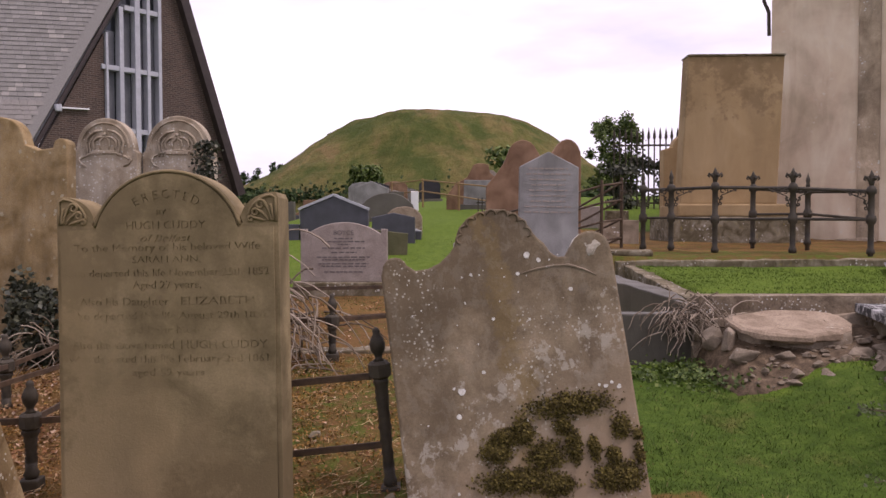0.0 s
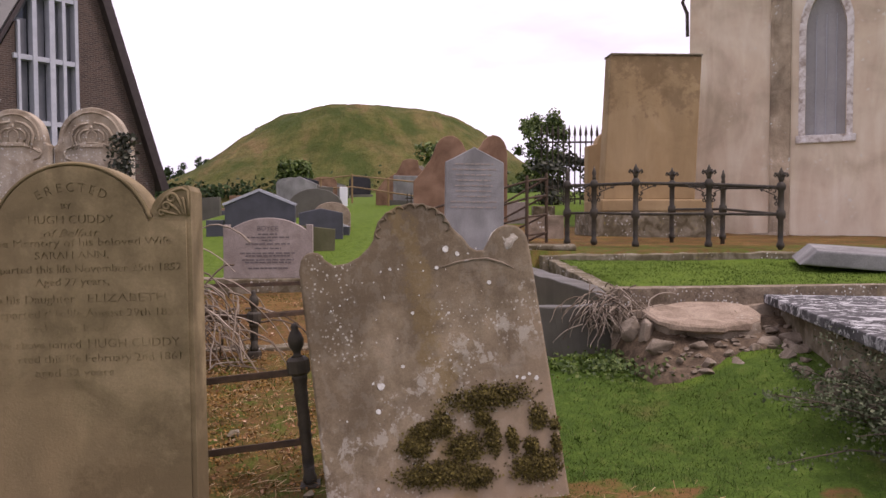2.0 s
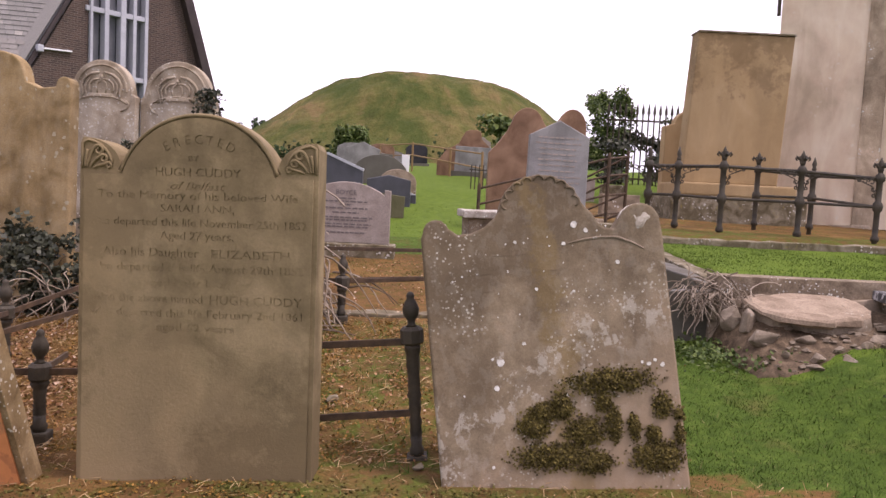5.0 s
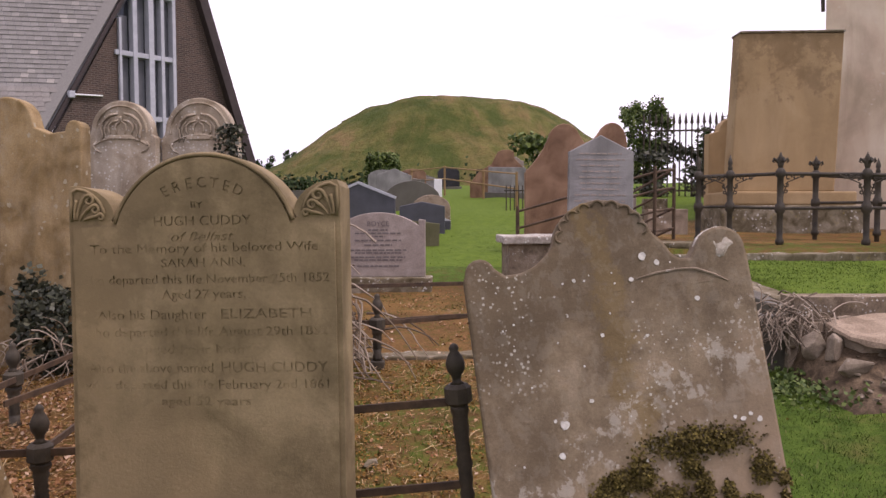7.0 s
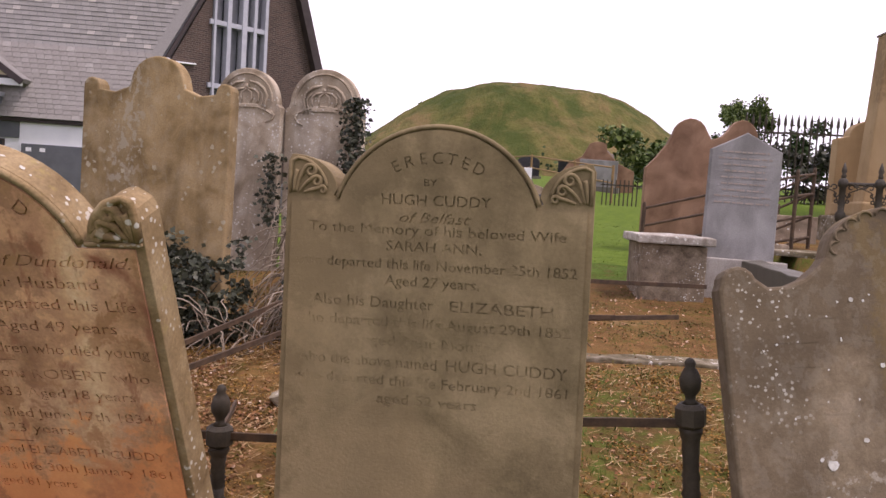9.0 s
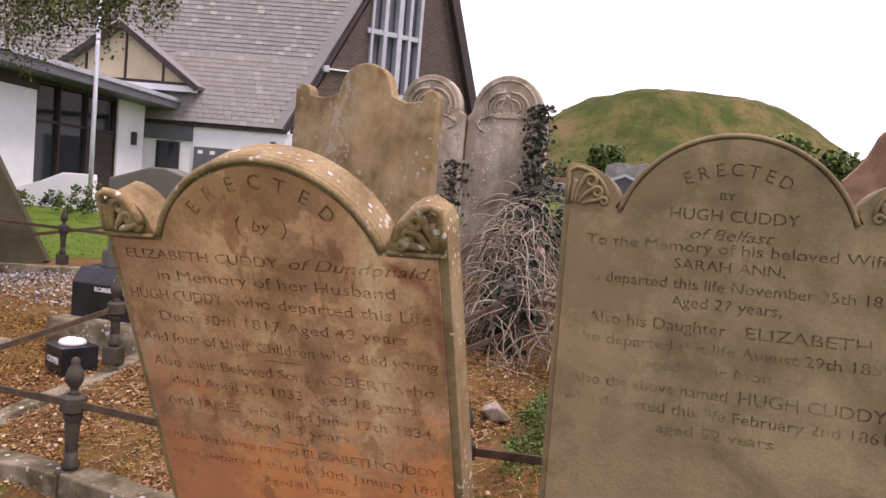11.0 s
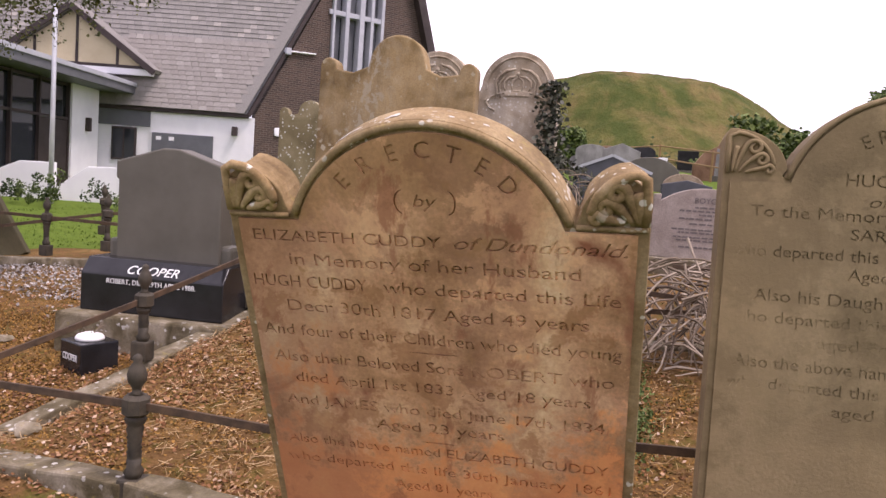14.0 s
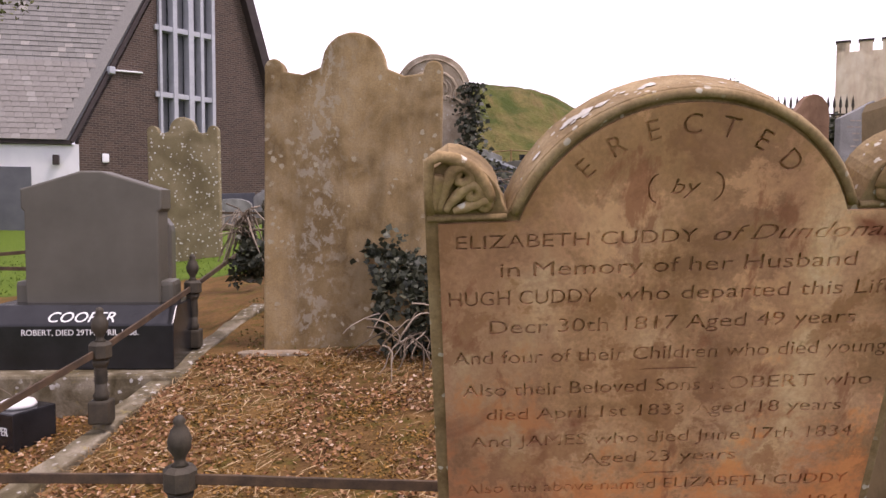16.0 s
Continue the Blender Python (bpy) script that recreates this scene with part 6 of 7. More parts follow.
# ---- kerbs, walls and loose stones ----
def kerb(a, c, w, z0, z1, mat, label, dz=0.0, rough=0.014):
    a, c = Vector(a), Vector(c)
    d = c - a
    ln = d.length
    bm = box(0, ln, -w / 2, w / 2, z0, z1, 0.012)
    n = max(2, int(ln / 0.12))
    bmesh.ops.subdivide_edges(bm, edges=[e for e in bm.edges if abs(e.verts[0].co.x - e.verts[1].co.x) > ln * 0.6], cuts=n)
    for v in bm.verts:
        v.co += noise.noise_vector(v.co * 6 + a.to_3d()) * rough
        v.co.z += dz * v.co.x / ln
    ob = tagged(new("kerb", mesh_of(bm, mat)), label, "kerb", "grave kerbs")
    ob.matrix_world = pose(a.x, a.y, 0, 0, 0, math.degrees(math.atan2(d.y, d.x)))
    return ob


kerb((-5.25, 3.98), (-3.92, 3.76), 0.14, -0.45, -0.20, M_CONC, "lichened concrete grave kerb", 0.09)
kerb((-3.90, 3.76), (-2.85, 3.56), 0.14, -0.40, -0.10, M_CONC, "lichened concrete grave kerb", 0.02)
kerb((-5.05, 4.0), (-4.70, 5.0), 0.12, -0.4, -0.245, M_CONC, "lichened concrete grave kerb", 0.24)
kerb((-4.70, 5.0), (-4.45, 7.3), 0.12, -0.2, 0.02, M_CONC, "lichened concrete grave kerb", 0.30)
kerb((-9.4, 7.3), (-6.2, 8.1), 0.10, -0.2, 0.075, M_CONC, "low concrete grave kerb", 0.12)
kerb((-1.9, 6.2), (0.5, 6.35), 0.22, -0.1, 0.24, M_CONC, "old stone grave kerb", 0.04)
kerb((1.0, 5.85), (1.98, 5.85), 0.10, 0.1, 0.60, M_GRANITE, "dark stone plot edge", 0.02)
kerb((1.2, 8.3), (1.98, 5.9), 0.22, 0.3, 0.90, M_GRANITE, "dark stone plot edge", -0.22)
kerb((1.9, 8.45), (5.8, 8.30), 0.20, 0.3, 0.885, M_CONC, "weathered concrete terrace edge", 0.03, 0.02)
kerb((2.0, 5.95), (2.05, 8.4), 0.16, 0.3, 0.70, M_CONC, "weathered concrete terrace edge", 0.14, 0.02)


def boulder(x, y, z, sx, sy, sz, mat, label, name="stone", seed=0, group="", flat=0.0):
    """An angular field stone: the hull of scattered points, its edges worn."""
    r = random.Random(int(seed * 10) + 3)
    bm = bmesh.new()
    n = 26 if flat else 15
    for i in range(n):
        d = Vector((r.gauss(0, 1), r.gauss(0, 1), r.gauss(0, 1))).normalized() * r.uniform(0.85, 1.05)
        if flat:
            a = 2 * math.pi * (i // 2) / (n // 2)
            q = r.uniform(0.82, 1.05)
            d = Vector((q * math.cos(a), q * math.sin(a), 1.0 if i % 2 else -1.0))
        bm.verts.new((d.x * sx, d.y * sy, d.z * sz))
    hull = bmesh.ops.convex_hull(bm, input=bm.verts[:])
    bmesh.ops.delete(bm, geom=[v for v in bm.verts if not v.link_faces], context="VERTS")
    bmesh.ops.bevel(bm, geom=bm.edges[:], offset=min(sx, sy, sz) * 0.22, segments=2, profile=0.5, affect="EDGES", clamp_overlap=True)
    for v in bm.verts:
        v.co += noise.noise_vector(v.co * 14 + Vector((seed, 0, 0))) * min(sx, sz) * 0.10
    ob = tagged(new(name, mesh_of(bm, mat)), label, "stone", group)
    ob.matrix_world = pose(x, y, z, r.uniform(-6, 6), r.uniform(-6, 6), r.uniform(0, 360) if not flat else 0)
    return ob


def rubble():
    wall = tagged(new("retaining_wall", mesh_of(worn(box(1.95, 6.2, 5.78, 6.0, 0.1, 0.745), 0.02, 5, 3), M_CEMENT)), "low rubble retaining wall with rough render", "wall", kind="structure")
    r = random.Random(8)
    for i in range(40):
        x, z = 2.0 + (i % 20) * 0.21 + r.uniform(-.04, .04), 0.28 + (i // 20) * 0.23 + r.uniform(-.03, .03)
        ob = part("stone", worn(box(-0.10, 0.10, -0.06, 0.06, -0.09, 0.09, 0.035), 0.022, 7), M_RUBBLE, wall)
        ob.matrix_world = pose(x, 5.77, z, r.uniform(-8, 8), r.uniform(-8, 8), r.uniform(-6, 6)) @ Matrix.Diagonal((r.uniform(.8, 1.2), 1, r.uniform(.7, 1.1), 1))
    def bank_z(X, Y):
        t = min(1.0, max(0.0, (Y - 4.75) / 0.8))
        edge = 1 - max(0, abs(X - 2.66) / 0.80 - 0.72) / 0.28
        g = ground_z(X, 4.7)
        return g - 0.035 - 0.05 * max(0.0, 0.25 - t) * (1 + 2 * noise.noise((X * 4, 2, 0))) + max(0.0, 0.56 - g) * t * max(0.0, edge) ** 0.5 + noise.noise((X * 6, Y * 6, 1)) * 0.025 + noise.noise((X * 21, Y * 21, 1)) * 0.010
    bank = bmesh.new()
    bmesh.ops.create_grid(bank, x_segments=90, y_segments=56, size=1.0)
    for v in bank.verts:
        X, Y = 2.66 + v.co.x * 0.80, 5.25 + v.co.y * 0.56
        v.co = Vector((X, Y, bank_z(X, Y)))
    tagged(new("earth_bank", mesh_of(bank, stone("stony_earth", (0.048, 0.033, 0.019), (0.088, 0.062, 0.037), (0.150, 0.108, 0.066), scale=14, seed=3, grain=0.7, streak=0.0), True)), "bare stony earth bank below the terrace", "bank", kind="structure")
    plan = [(2.07, 5.58), (2.11, 5.33), (2.18, 5.24), (2.36, 5.16), (2.52, 5.15), (2.56, 5.19), (2.74, 5.22), (2.86, 5.32), (2.93, 5.44), (2.95, 5.66), (2.80, 5.73), (2.47, 5.75), (2.22, 5.68)]
    cx, cy = 2.50, 5.45
    slab = bmesh.new()
    rings = [(0.93, -0.052), (1.02, -0.032), (1.01, -0.006), (0.95, 0.006), (0.6, 0.010)]
    tops = []
    for k, lift in rings:
        row = []
        for px, py in plan:
            x, y = cx + (px - cx) * k, cy + (py - cy) * k
            row.append(slab.verts.new((x, y, 0.632 - 0.19 * (5.74 - y) + lift + 0.014 * noise.noise((x * 7, y * 7, lift * 40))))) 
        tops.append(row)
    for a, c in zip(tops, tops[1:]):
        for q in range(len(plan)):
            w = (q + 1) % len(plan)
            slab.faces.new((a[q], a[w], c[w], c[q]))
    slab.faces.new(tops[-1])
    slab.faces.new(tops[0][::-1])
    bmesh.ops.subdivide_edges(slab, edges=slab.edges[:], cuts=2, use_grid_fill=True)
    for v in slab.verts:
        v.co += noise.noise_vector(v.co * 16) * 0.008
    bmesh.ops.recalc_face_normals(slab, faces=slab.faces[:])
    tagged(new("flat_stone", mesh_of(slab, M_SLAB)), "pale flat broken stone lying on the rubble", "stone")
    boulder(2.62, 5.36, 0.45, 0.30, 0.16, 0.07, M_FIELD, "grey foundation stone under the flat stone", "stone", 1.0, flat=0.6)
    boulder(2.30, 5.48, 0.47, 0.20, 0.16, 0.08, M_FIELD, "grey foundation stone under the flat stone", "stone", 4.0, flat=0.6)
    for i, (x, y, sx, sz) in enumerate(((1.98, 5.55, 0.11, 0.13), (2.04, 5.42, 0.12, 0.10), (2.07, 5.22, 0.13, 0.075), (2.32, 5.13, 0.075, 0.05), (2.15, 5.02, 0.05, 0.035), (2.31, 4.95, 0.075, 0.045), (2.27, 4.87, 0.075, 0.03), (2.50, 4.86, 0.085, 0.06), (2.81, 5.08, 0.105, 0.05), (3.02, 5.14, 0.115, 0.05), (2.93, 5.24, 0.08, 0.045), (2.88, 4.96, 0.055, 0.035), (2.94, 5.33, 0.06, 0.04), (2.01, 5.04, 0.045, 0.025), (2.48, 5.0, 0.05, 0.03), (2.46, 5.10, 0.04, 0.03), (2.67, 5.0, 0.06, 0.03))):
        boulder(x, y, bank_z(x, y) + sz * 0.2, sx, sx * 0.75, sz, M_FIELD, "half-buried grey field stone on the bank", "stone", i * 1.7, "field stones")
    for i in range(120):
        x, y, q = r.uniform(2.02, 3.20), r.uniform(4.80, 5.42), r.uniform(0.010, 0.036)
        boulder(x, y, bank_z(x, y) + q * 0.2, q * 1.2, q, q * 0.6, M_FIELD, "small grey stone in the bare earth", "stone", 31 + i * 1.3, "field stones")
    tomb = thing("table_tomb", pose(3.11, 5.74, 0.235, 0, 0, -13.7), "dark grave slab blotched with white lichen on stone base", "tomb")
    part("slab", worn(box(0.0, 1.25, -2.75, 0.0, 0.385, 0.455, 0.012), 0.008, 4, 3), M_DARKSLAB, tomb, "white lichened dark slab")
    part("base", worn(box(0.10, 1.15, -2.65, -0.06, -0.35, 0.375, 0.02), 0.016, 4, 4), M_CONC, tomb, "rough rubble base")
    for k in range(9):
        x, y, s = r.uniform(-0.12, 0.06), -0.75 - 0.9 * k / 8 + r.uniform(-.04, .04), r.uniform(0.04, 0.08)
        p = tomb.matrix_world @ Vector((x, y, 0))
        boulder(p.x, p.y, max(ground_z(p.x, p.y), bank_z(p.x, p.y) if p.y > 4.7 else -1) + s * (0.15 + 1.1 * max(0, x + 0.12)), s * 1.1, s, s * 0.7, M_FIELD, "half-buried grey field stone beside the tomb", "stone", 90 + k * 1.9, "field stones")
    t2 = thing("ledger_stone", pose(5.0, 7.2, 0.80, 3, 4, -24), "grey ledger stone with lichened edges on the terrace", "tomb")
    part("slab", worn(prism([(-0.7, 0), (0.7, 0), (0.55, 0.16), (-0.55, 0.16)], -0.35, 0.5, 0.02), 0.008, 4), M_SLATEGREY, t2)
    t3 = thing("ledger_stone", pose(5.4, 6.0, 0.66, 0, 0, -10), "dark flat slab blotched with lichen on the terrace", "tomb")
    part("slab", worn(box(-0.6, 0.9, -0.3, 0.5, 0, 0.10, 0.02), 0.01, 4, 2), M_DARKSLAB, t3)
    l1 = thing("ledger_stone", pose(0.46, 8.62, 1.00, 0, 0, 3), "pale lichened slab raised on a low stone base", "tomb")
    part("slab", worn(box(-0.36, 0.36, -0.45, 0.35, 0, 0.08, 0.015), 0.012, 5, 4), stone("white_lichened_slab", (0.22, 0.19, 0.15), (0.34, 0.31, 0.26), (0.46, 0.43, 0.38), scale=6, seed=27, lichen=0.7, lichen_scale=26, grain=0.5), l1)
    part("base", worn(box(-0.30, 0.30, -0.38, 0.30, -0.7, 0.0, 0.02), 0.016, 4, 3), M_CEMENT, l1)
    l2 = thing("ledger_stone", pose(1.9, 8.9, 0.93, 0, 0, -12), "broken pale slabs in the grass by the enclosure", "tomb")
    part("slab", worn(box(-0.5, 0.5, -0.2, 0.25, 0, 0.06, 0.02), 0.02, 5, 3), M_CONC, l2)
    part("fragment", worn(box(-0.6, -0.1, 0.5, 0.75, 0, 0.10, 0.02), 0.02, 5, 3), M_RUBBLE, l2)
    low = thing("low_wall_top", pose(1.75, 2.74, 0.045, 0, 0, 9.5), "low wall top of crumbling white-flecked concrete", "wall")
    part("slab", worn(box(-0.6, 1.8, -0.24, 0.22, -0.15, 0.03, 0.02), 0.025, 6, 5), stone("crumbling_concrete", (0.10, 0.078, 0.052), (0.17, 0.138, 0.098), (0.25, 0.205, 0.15), lichen=0.45, lichen_colour=(0.50, 0.47, 0.42), seed=3, scale=11, grain=0.6), low)
    lc = thing("grave_edging", pose(-4.42, 3.27, -0.24, 0, 0, -11), "grey stone slab edging in the front grass", "kerb")
    part("slab", worn(box(-0.7, 0.25, -0.3, 0.05, -0.1, 0.06, 0.015), 0.008, 4, 2), M_SLATEGREY, lc)
    for i, (x, y, s) in enumerate(((-4.76, 4.16, 0.085), (-0.75, 4.35, 0.05), (-0.25, 3.55, 0.04), (-4.85, 4.6, 0.06), (-6.2, 5.6, 0.08), (-2.2, 5.0, 0.12))):
        boulder(x, y, ground_z(x, y) + s * 0.3, s, s * 0.8, s * 0.5, M_CONC, "loose broken stone lying in the plot", "stone", 20 + i, "loose stones")


rubble()


# ---- plants and litter ----
def crown(points, size, material, name, label, category, seed, trunk=None, spread=0.8, kind=""):
    v, f = leaf_quads(points, size, spread, seed)
    t = thing(name, Matrix(), label, category)
    ob = part("crown", raw_mesh(v, f, material), material, t)
    if trunk:
        part("trunk", trunk, M_BARK, t, smooth=True)
    return t


def cloud(r, cx, cy, cz, sx, sy, sz, n, shell=0.5, lumps=9):
    """Points in an uneven cluster of lumps."""
    cs = [(r.gauss(0, 0.5), r.gauss(0, 0.5), r.gauss(0, 0.5), r.uniform(0.28, 0.5)) for _ in range(lumps)]
    out = []
    for _ in range(n):
        x, y, z, rad = r.choice(cs)
        d = Vector((r.gauss(0, 1), r.gauss(0, 1), r.gauss(0, 1))).normalized() * rad * (shell + (1 - shell) * r.random())
        out.append((cx + (x + d.x) * sx, cy + (y + d.y) * sy, cz + (z + d.z) * sz))
    return out


def plants():
    r = random.Random(21)
    # ivy at the foot of the tall buff stone
    pts = []
    for _ in range(2600):
        a, d = r.uniform(0, math.pi * 2), math.sqrt(r.random())
        x, z = -3.10 + 0.36 * d * math.cos(a), 0.46 + 0.33 * d * math.sin(a)
        if x < -3.42 and r.random() < 0.6:
            continue
        pts.append((x, 5.95 - 0.26 * math.sqrt(max(0, 1 - d * d)) * r.uniform(0.6, 1.1), z + 0.05 * r.gauss(0, 1)))
    pts = [p for p in pts if noise.noise((p[0] * 9, p[1] * 9, p[2] * 9)) > -0.16]
    for _ in range(9):
        x, z, up = r.uniform(-3.42, -2.85), r.uniform(0.55, 0.8), r.uniform(0.08, 0.22)
        for k in range(45):
            t = r.random()
            pts.append((x + 0.06 * t * r.gauss(0, 1), 5.93 + 0.03 * r.gauss(0, 1), z + up * t))
    for k in range(220):
        t = r.random()
        pts.append((-3.5 + 0.35 * t, 6.05, 0.82 - 0.1 * t + 0.03 * r.gauss(0, 1)))
    crown(pts, 0.040, M_IVY, "ivy_bush", "dark ivy bush growing against the buff headstone", "ivy", 3)
    # ivy up the right edge of the round-headed stone, and round the foot of its neighbour
    pts = []
    for _ in range(1900):
        t = r.random() ** 1.4
        z = 0.5 + 1.75 * t
        w = 0.16 + 0.5 * (1 - t) ** 1.5
        pts.append((-2.66 - w * r.random() * 0.75 + 0.10 * (1 - t) + 0.05 * r.gauss(0, 1), 8.68 - 0.10 * r.random() - 0.25 * (1 - t) * r.random(), z))
    for _ in range(260):
        pts.append((-3.57 + 0.07 * r.gauss(0, 1), 8.62 - 0.1 * r.random(), 0.9 + 0.75 * r.random()))
    for _ in range(1500):
        a, d = r.uniform(0, 6.28), math.sqrt(r.random())
        pts.append((-2.55 + 0.42 * d * math.cos(a), 8.3 - 0.3 * math.sqrt(1 - d * d), 0.95 + 0.55 * d * math.sin(a)))
    for _ in range(1300):
        a, d = r.uniform(0, 6.28), math.sqrt(r.random())
        pts.append((-2.60 + 0.36 * d * math.cos(a), 7.62 - 0.28 * math.sqrt(1 - d * d) * r.random(), 0.75 + 0.46 * d * math.sin(a)))
    for _ in range(2600):
        t, a, d = r.random() ** 0.9, r.uniform(0, 6.28), math.sqrt(r.random())
        pts.append((-2.62 + 0.24 * t + 0.20 * d * math.cos(a), 7.70 - 1.7 * t - 0.10 * r.random(), 1.02 - 0.55 * t + 0.24 * d * math.sin(a)))
    for _ in range(1500):
        a, d = r.uniform(0, 6.28), math.sqrt(r.random())
        pts.append((-2.26 + 0.22 * d * math.cos(a), 8.0 - 0.25 * math.sqrt(1 - d * d) * r.random(), 0.88 + 0.28 * d * math.sin(a)))
    crown(pts, 0.047, M_IVY, "ivy_growth", "dark ivy climbing the round-headed headstone", "ivy", 4)
    # heap of dead vine stems
    bm = bmesh.new()
    for _ in range(560):
        a = r.uniform(0, 6.28)
        t = r.random()
        x0, y0, z0 = -2.66 + 0.26 * t + 0.12 * r.gauss(0, 1), 7.85 - 1.9 * t + 0.16 * r.gauss(0, 1), 1.05 - 0.58 * t + 0.20 * r.gauss(0, 1)
        y0, z0 = max(y0, 5.45), min(z0, 1.45 - 0.5 * t)
        pts, p = [], Vector((x0, y0, z0))
        d = Vector((math.cos(a) * 0.6, -0.25 - 0.4 * r.random(), r.uniform(-0.2, 0.5))).normalized()
        for i in range(8):
            pts.append(p.copy())
            d = (d + Vector((r.gauss(0, .34), r.gauss(0, .25), -0.26 - 0.04 * i))).normalized()
            p = p + d * r.uniform(0.05, 0.12)
            p.z = max(p.z, ground_z(p.x, p.y) + 0.01)
        tube(pts, [0.0055 - 0.0005 * i for i in range(8)], 4, bm)
    hp = thing("vine_heap", Matrix(), "tangled heap of dead grey vine stems by the graves", "dead vine")
    tagged(part("vine_tangle", bm, M_TWIG, hp), kind="stuff")
    ball = thing("stone_ball", pose(-2.36, 6.93, 0.88), "small pale stone ball in the dead vine", "ornament")
    part("ball", lathe([(0.012, -0.055), (0.04, -0.04), (0.055, 0.0), (0.04, 0.04), (0.012, 0.055)], 14), M_SLAB, ball, smooth=True)
    # second heap between the two front stones, and stems over the dark plot edge
    bm = bmesh.new()
    for _ in range(170):
        p = Vector((-1.45 + 0.25 * r.gauss(0, 1), 6.0 + 0.25 * r.gauss(0, 1), 0.55 + 0.18 * r.gauss(0, 1)))
        d = Vector((r.gauss(0.2, .6), r.gauss(-.3, .5), r.uniform(-.1, .5))).normalized()
        pts = []
        for i in range(7):
            pts.append(p.copy())
            d = (d + Vector((r.gauss(0, .22), r.gauss(0, .22), -0.28))).normalized()
            p = p + d * r.uniform(0.06, 0.13)
            p.z = max(p.z, 0.22)
        tube(pts, [0.009 - 0.0009 * i for i in range(7)], 4, bm)
    hp = thing("vine_heap", Matrix(), "dead brown vine stems lying over the kerb", "dead vine")
    tagged(part("vine_tangle", bm, M_TWIG, hp), kind="stuff")
    bm = bmesh.new()
    for _ in range(120):
        p = Vector((1.86 + 0.13 * r.gauss(0, 1), 5.74 + 0.05 * r.gauss(0, 1), 0.62 + 0.07 * r.gauss(0, 1)))
        d = Vector((r.gauss(-.2, .6), r.gauss(-.5, .3), r.uniform(-.3, .3))).normalized()
        pts = []
        for i in range(7):
            pts.append(p.copy())
            d = (d + Vector((r.gauss(0, .3), r.gauss(0, .2), -0.22))).normalized()
            p = p + d * r.uniform(0.025, 0.06)
            p.z = max(p.z, 0.3)
        tube(pts, [0.0055 - 0.0005 * i for i in range(7)], 4, bm)
    hp = thing("vine_heap", Matrix(), "dead pale vine stems hanging over the stone edge", "dead vine")
    tagged(part("vine_tangle", bm, M_TWIG, hp), kind="stuff")
    bm = bmesh.new()
    for _ in range(55):
        p = Vector((-3.08 + 0.20 * r.gauss(0, 1), 5.72 + 0.10 * r.gauss(0, 1), 0.30 + 0.12 * abs(r.gauss(0, 1))))
        d = Vector((r.gauss(0, .7), r.gauss(-.4, .4), r.uniform(-.2, .4))).normalized()
        pts = []
        for i in range(7):
            pts.append(p.copy())
            d = (d + Vector((r.gauss(0, .3), r.gauss(0, .2), -0.2))).normalized()
            p = p + d * r.uniform(0.03, 0.08)
            p.z = max(p.z, ground_z(p.x, p.y) + 0.005)
        tube(pts, [0.006 - 0.0006 * i for i in range(7)], 4, bm)
    hp = thing("vine_heap", Matrix(), "dead brown ivy stems at the foot of the buff headstone", "dead vine")
    tagged(part("vine_tangle", bm, M_TWIG, hp), kind="stuff")
    # small ivied stump beside the kerb
    pts = cloud(r, -4.55, 7.25, 0.68, 0.16, 0.14, 0.30, 700)
    st = crown(pts, 0.05, M_IVY, "ivy_stump", "ivy-wrapped post with dry stems on top", "ivy", 6)
    bm = bmesh.new()
    for _ in range(60):
        a = r.uniform(0, 6.28)
        e, h = r.uniform(0.04, 0.24), r.uniform(0.84, 1.08)
        tube([(-4.55 + 0.05 * r.gauss(0, 1), 7.25, h - 0.1), (-4.55 + 0.5 * e * math.cos(a), 7.25 + 0.5 * e * math.sin(a), h), (-4.55 + e * math.cos(a + 0.4), 7.25 + e * math.sin(a + 0.4), h - r.uniform(-0.06, 0.3))], 0.005, 4, bm)
    tagged(part("dry_tangle", bm, M_TWIG, st), kind="stuff")
    # cotoneaster at the front lawn
    bm, pts = bmesh.new(), []
    for _ in range(230):
        a = r.uniform(0, 6.28)
        p, d, line = Vector((3.06 + 0.15 * r.gauss(0, 1), 3.34 + 0.15 * r.gauss(0, 1), 0.03)), Vector((math.cos(a) * 0.75, math.sin(a) * 0.6, r.uniform(0.9, 3.0))).normalized(), []
        for i in range(8):
            line.append(p.copy())
            for _ in range(20):
                pts.append(p + Vector((r.gauss(0, .030), r.gauss(0, .030), r.gauss(0, .020))))
            d = (d + Vector((math.cos(a) * 0.14, math.sin(a) * 0.14, -0.10)) + Vector((r.gauss(0, .12), r.gauss(0, .12), 0))).normalized()
            p = p + d * r.uniform(0.09, 0.15)
        tube(line, [0.007 - 0.0007 * i for i in range(8)], 4, bm)
    m_cot = islands("small_dull_leaves", [(0.0, (0.040, 0.054, 0.024)), (0.6, (0.080, 0.098, 0.048)), (1.0, (0.16, 0.175, 0.10))])
    sh = crown(pts, 0.0165, m_cot, "cotoneaster_shrub", "low dull green shrub with small leaves and red berries", "shrub", 7)
    tagged(part("branching", bm, M_BARK, sh), kind="stuff")
    bv, bf = leaf_quads([(2.78 + 0.10 * r.gauss(0, 1), 2.98 + 0.06 * r.gauss(0, 1), 0.62 + 0.035 * r.gauss(0, 1)) for _ in range(170)], 0.018, 0.8, 71)
    tagged(part("berries", raw_mesh(bv, bf, islands("red_berries", [(0.0, (0.25, 0.03, 0.015)), (1.0, (0.40, 0.08, 0.03))])), None, sh, "dull red berries"), kind="stuff")
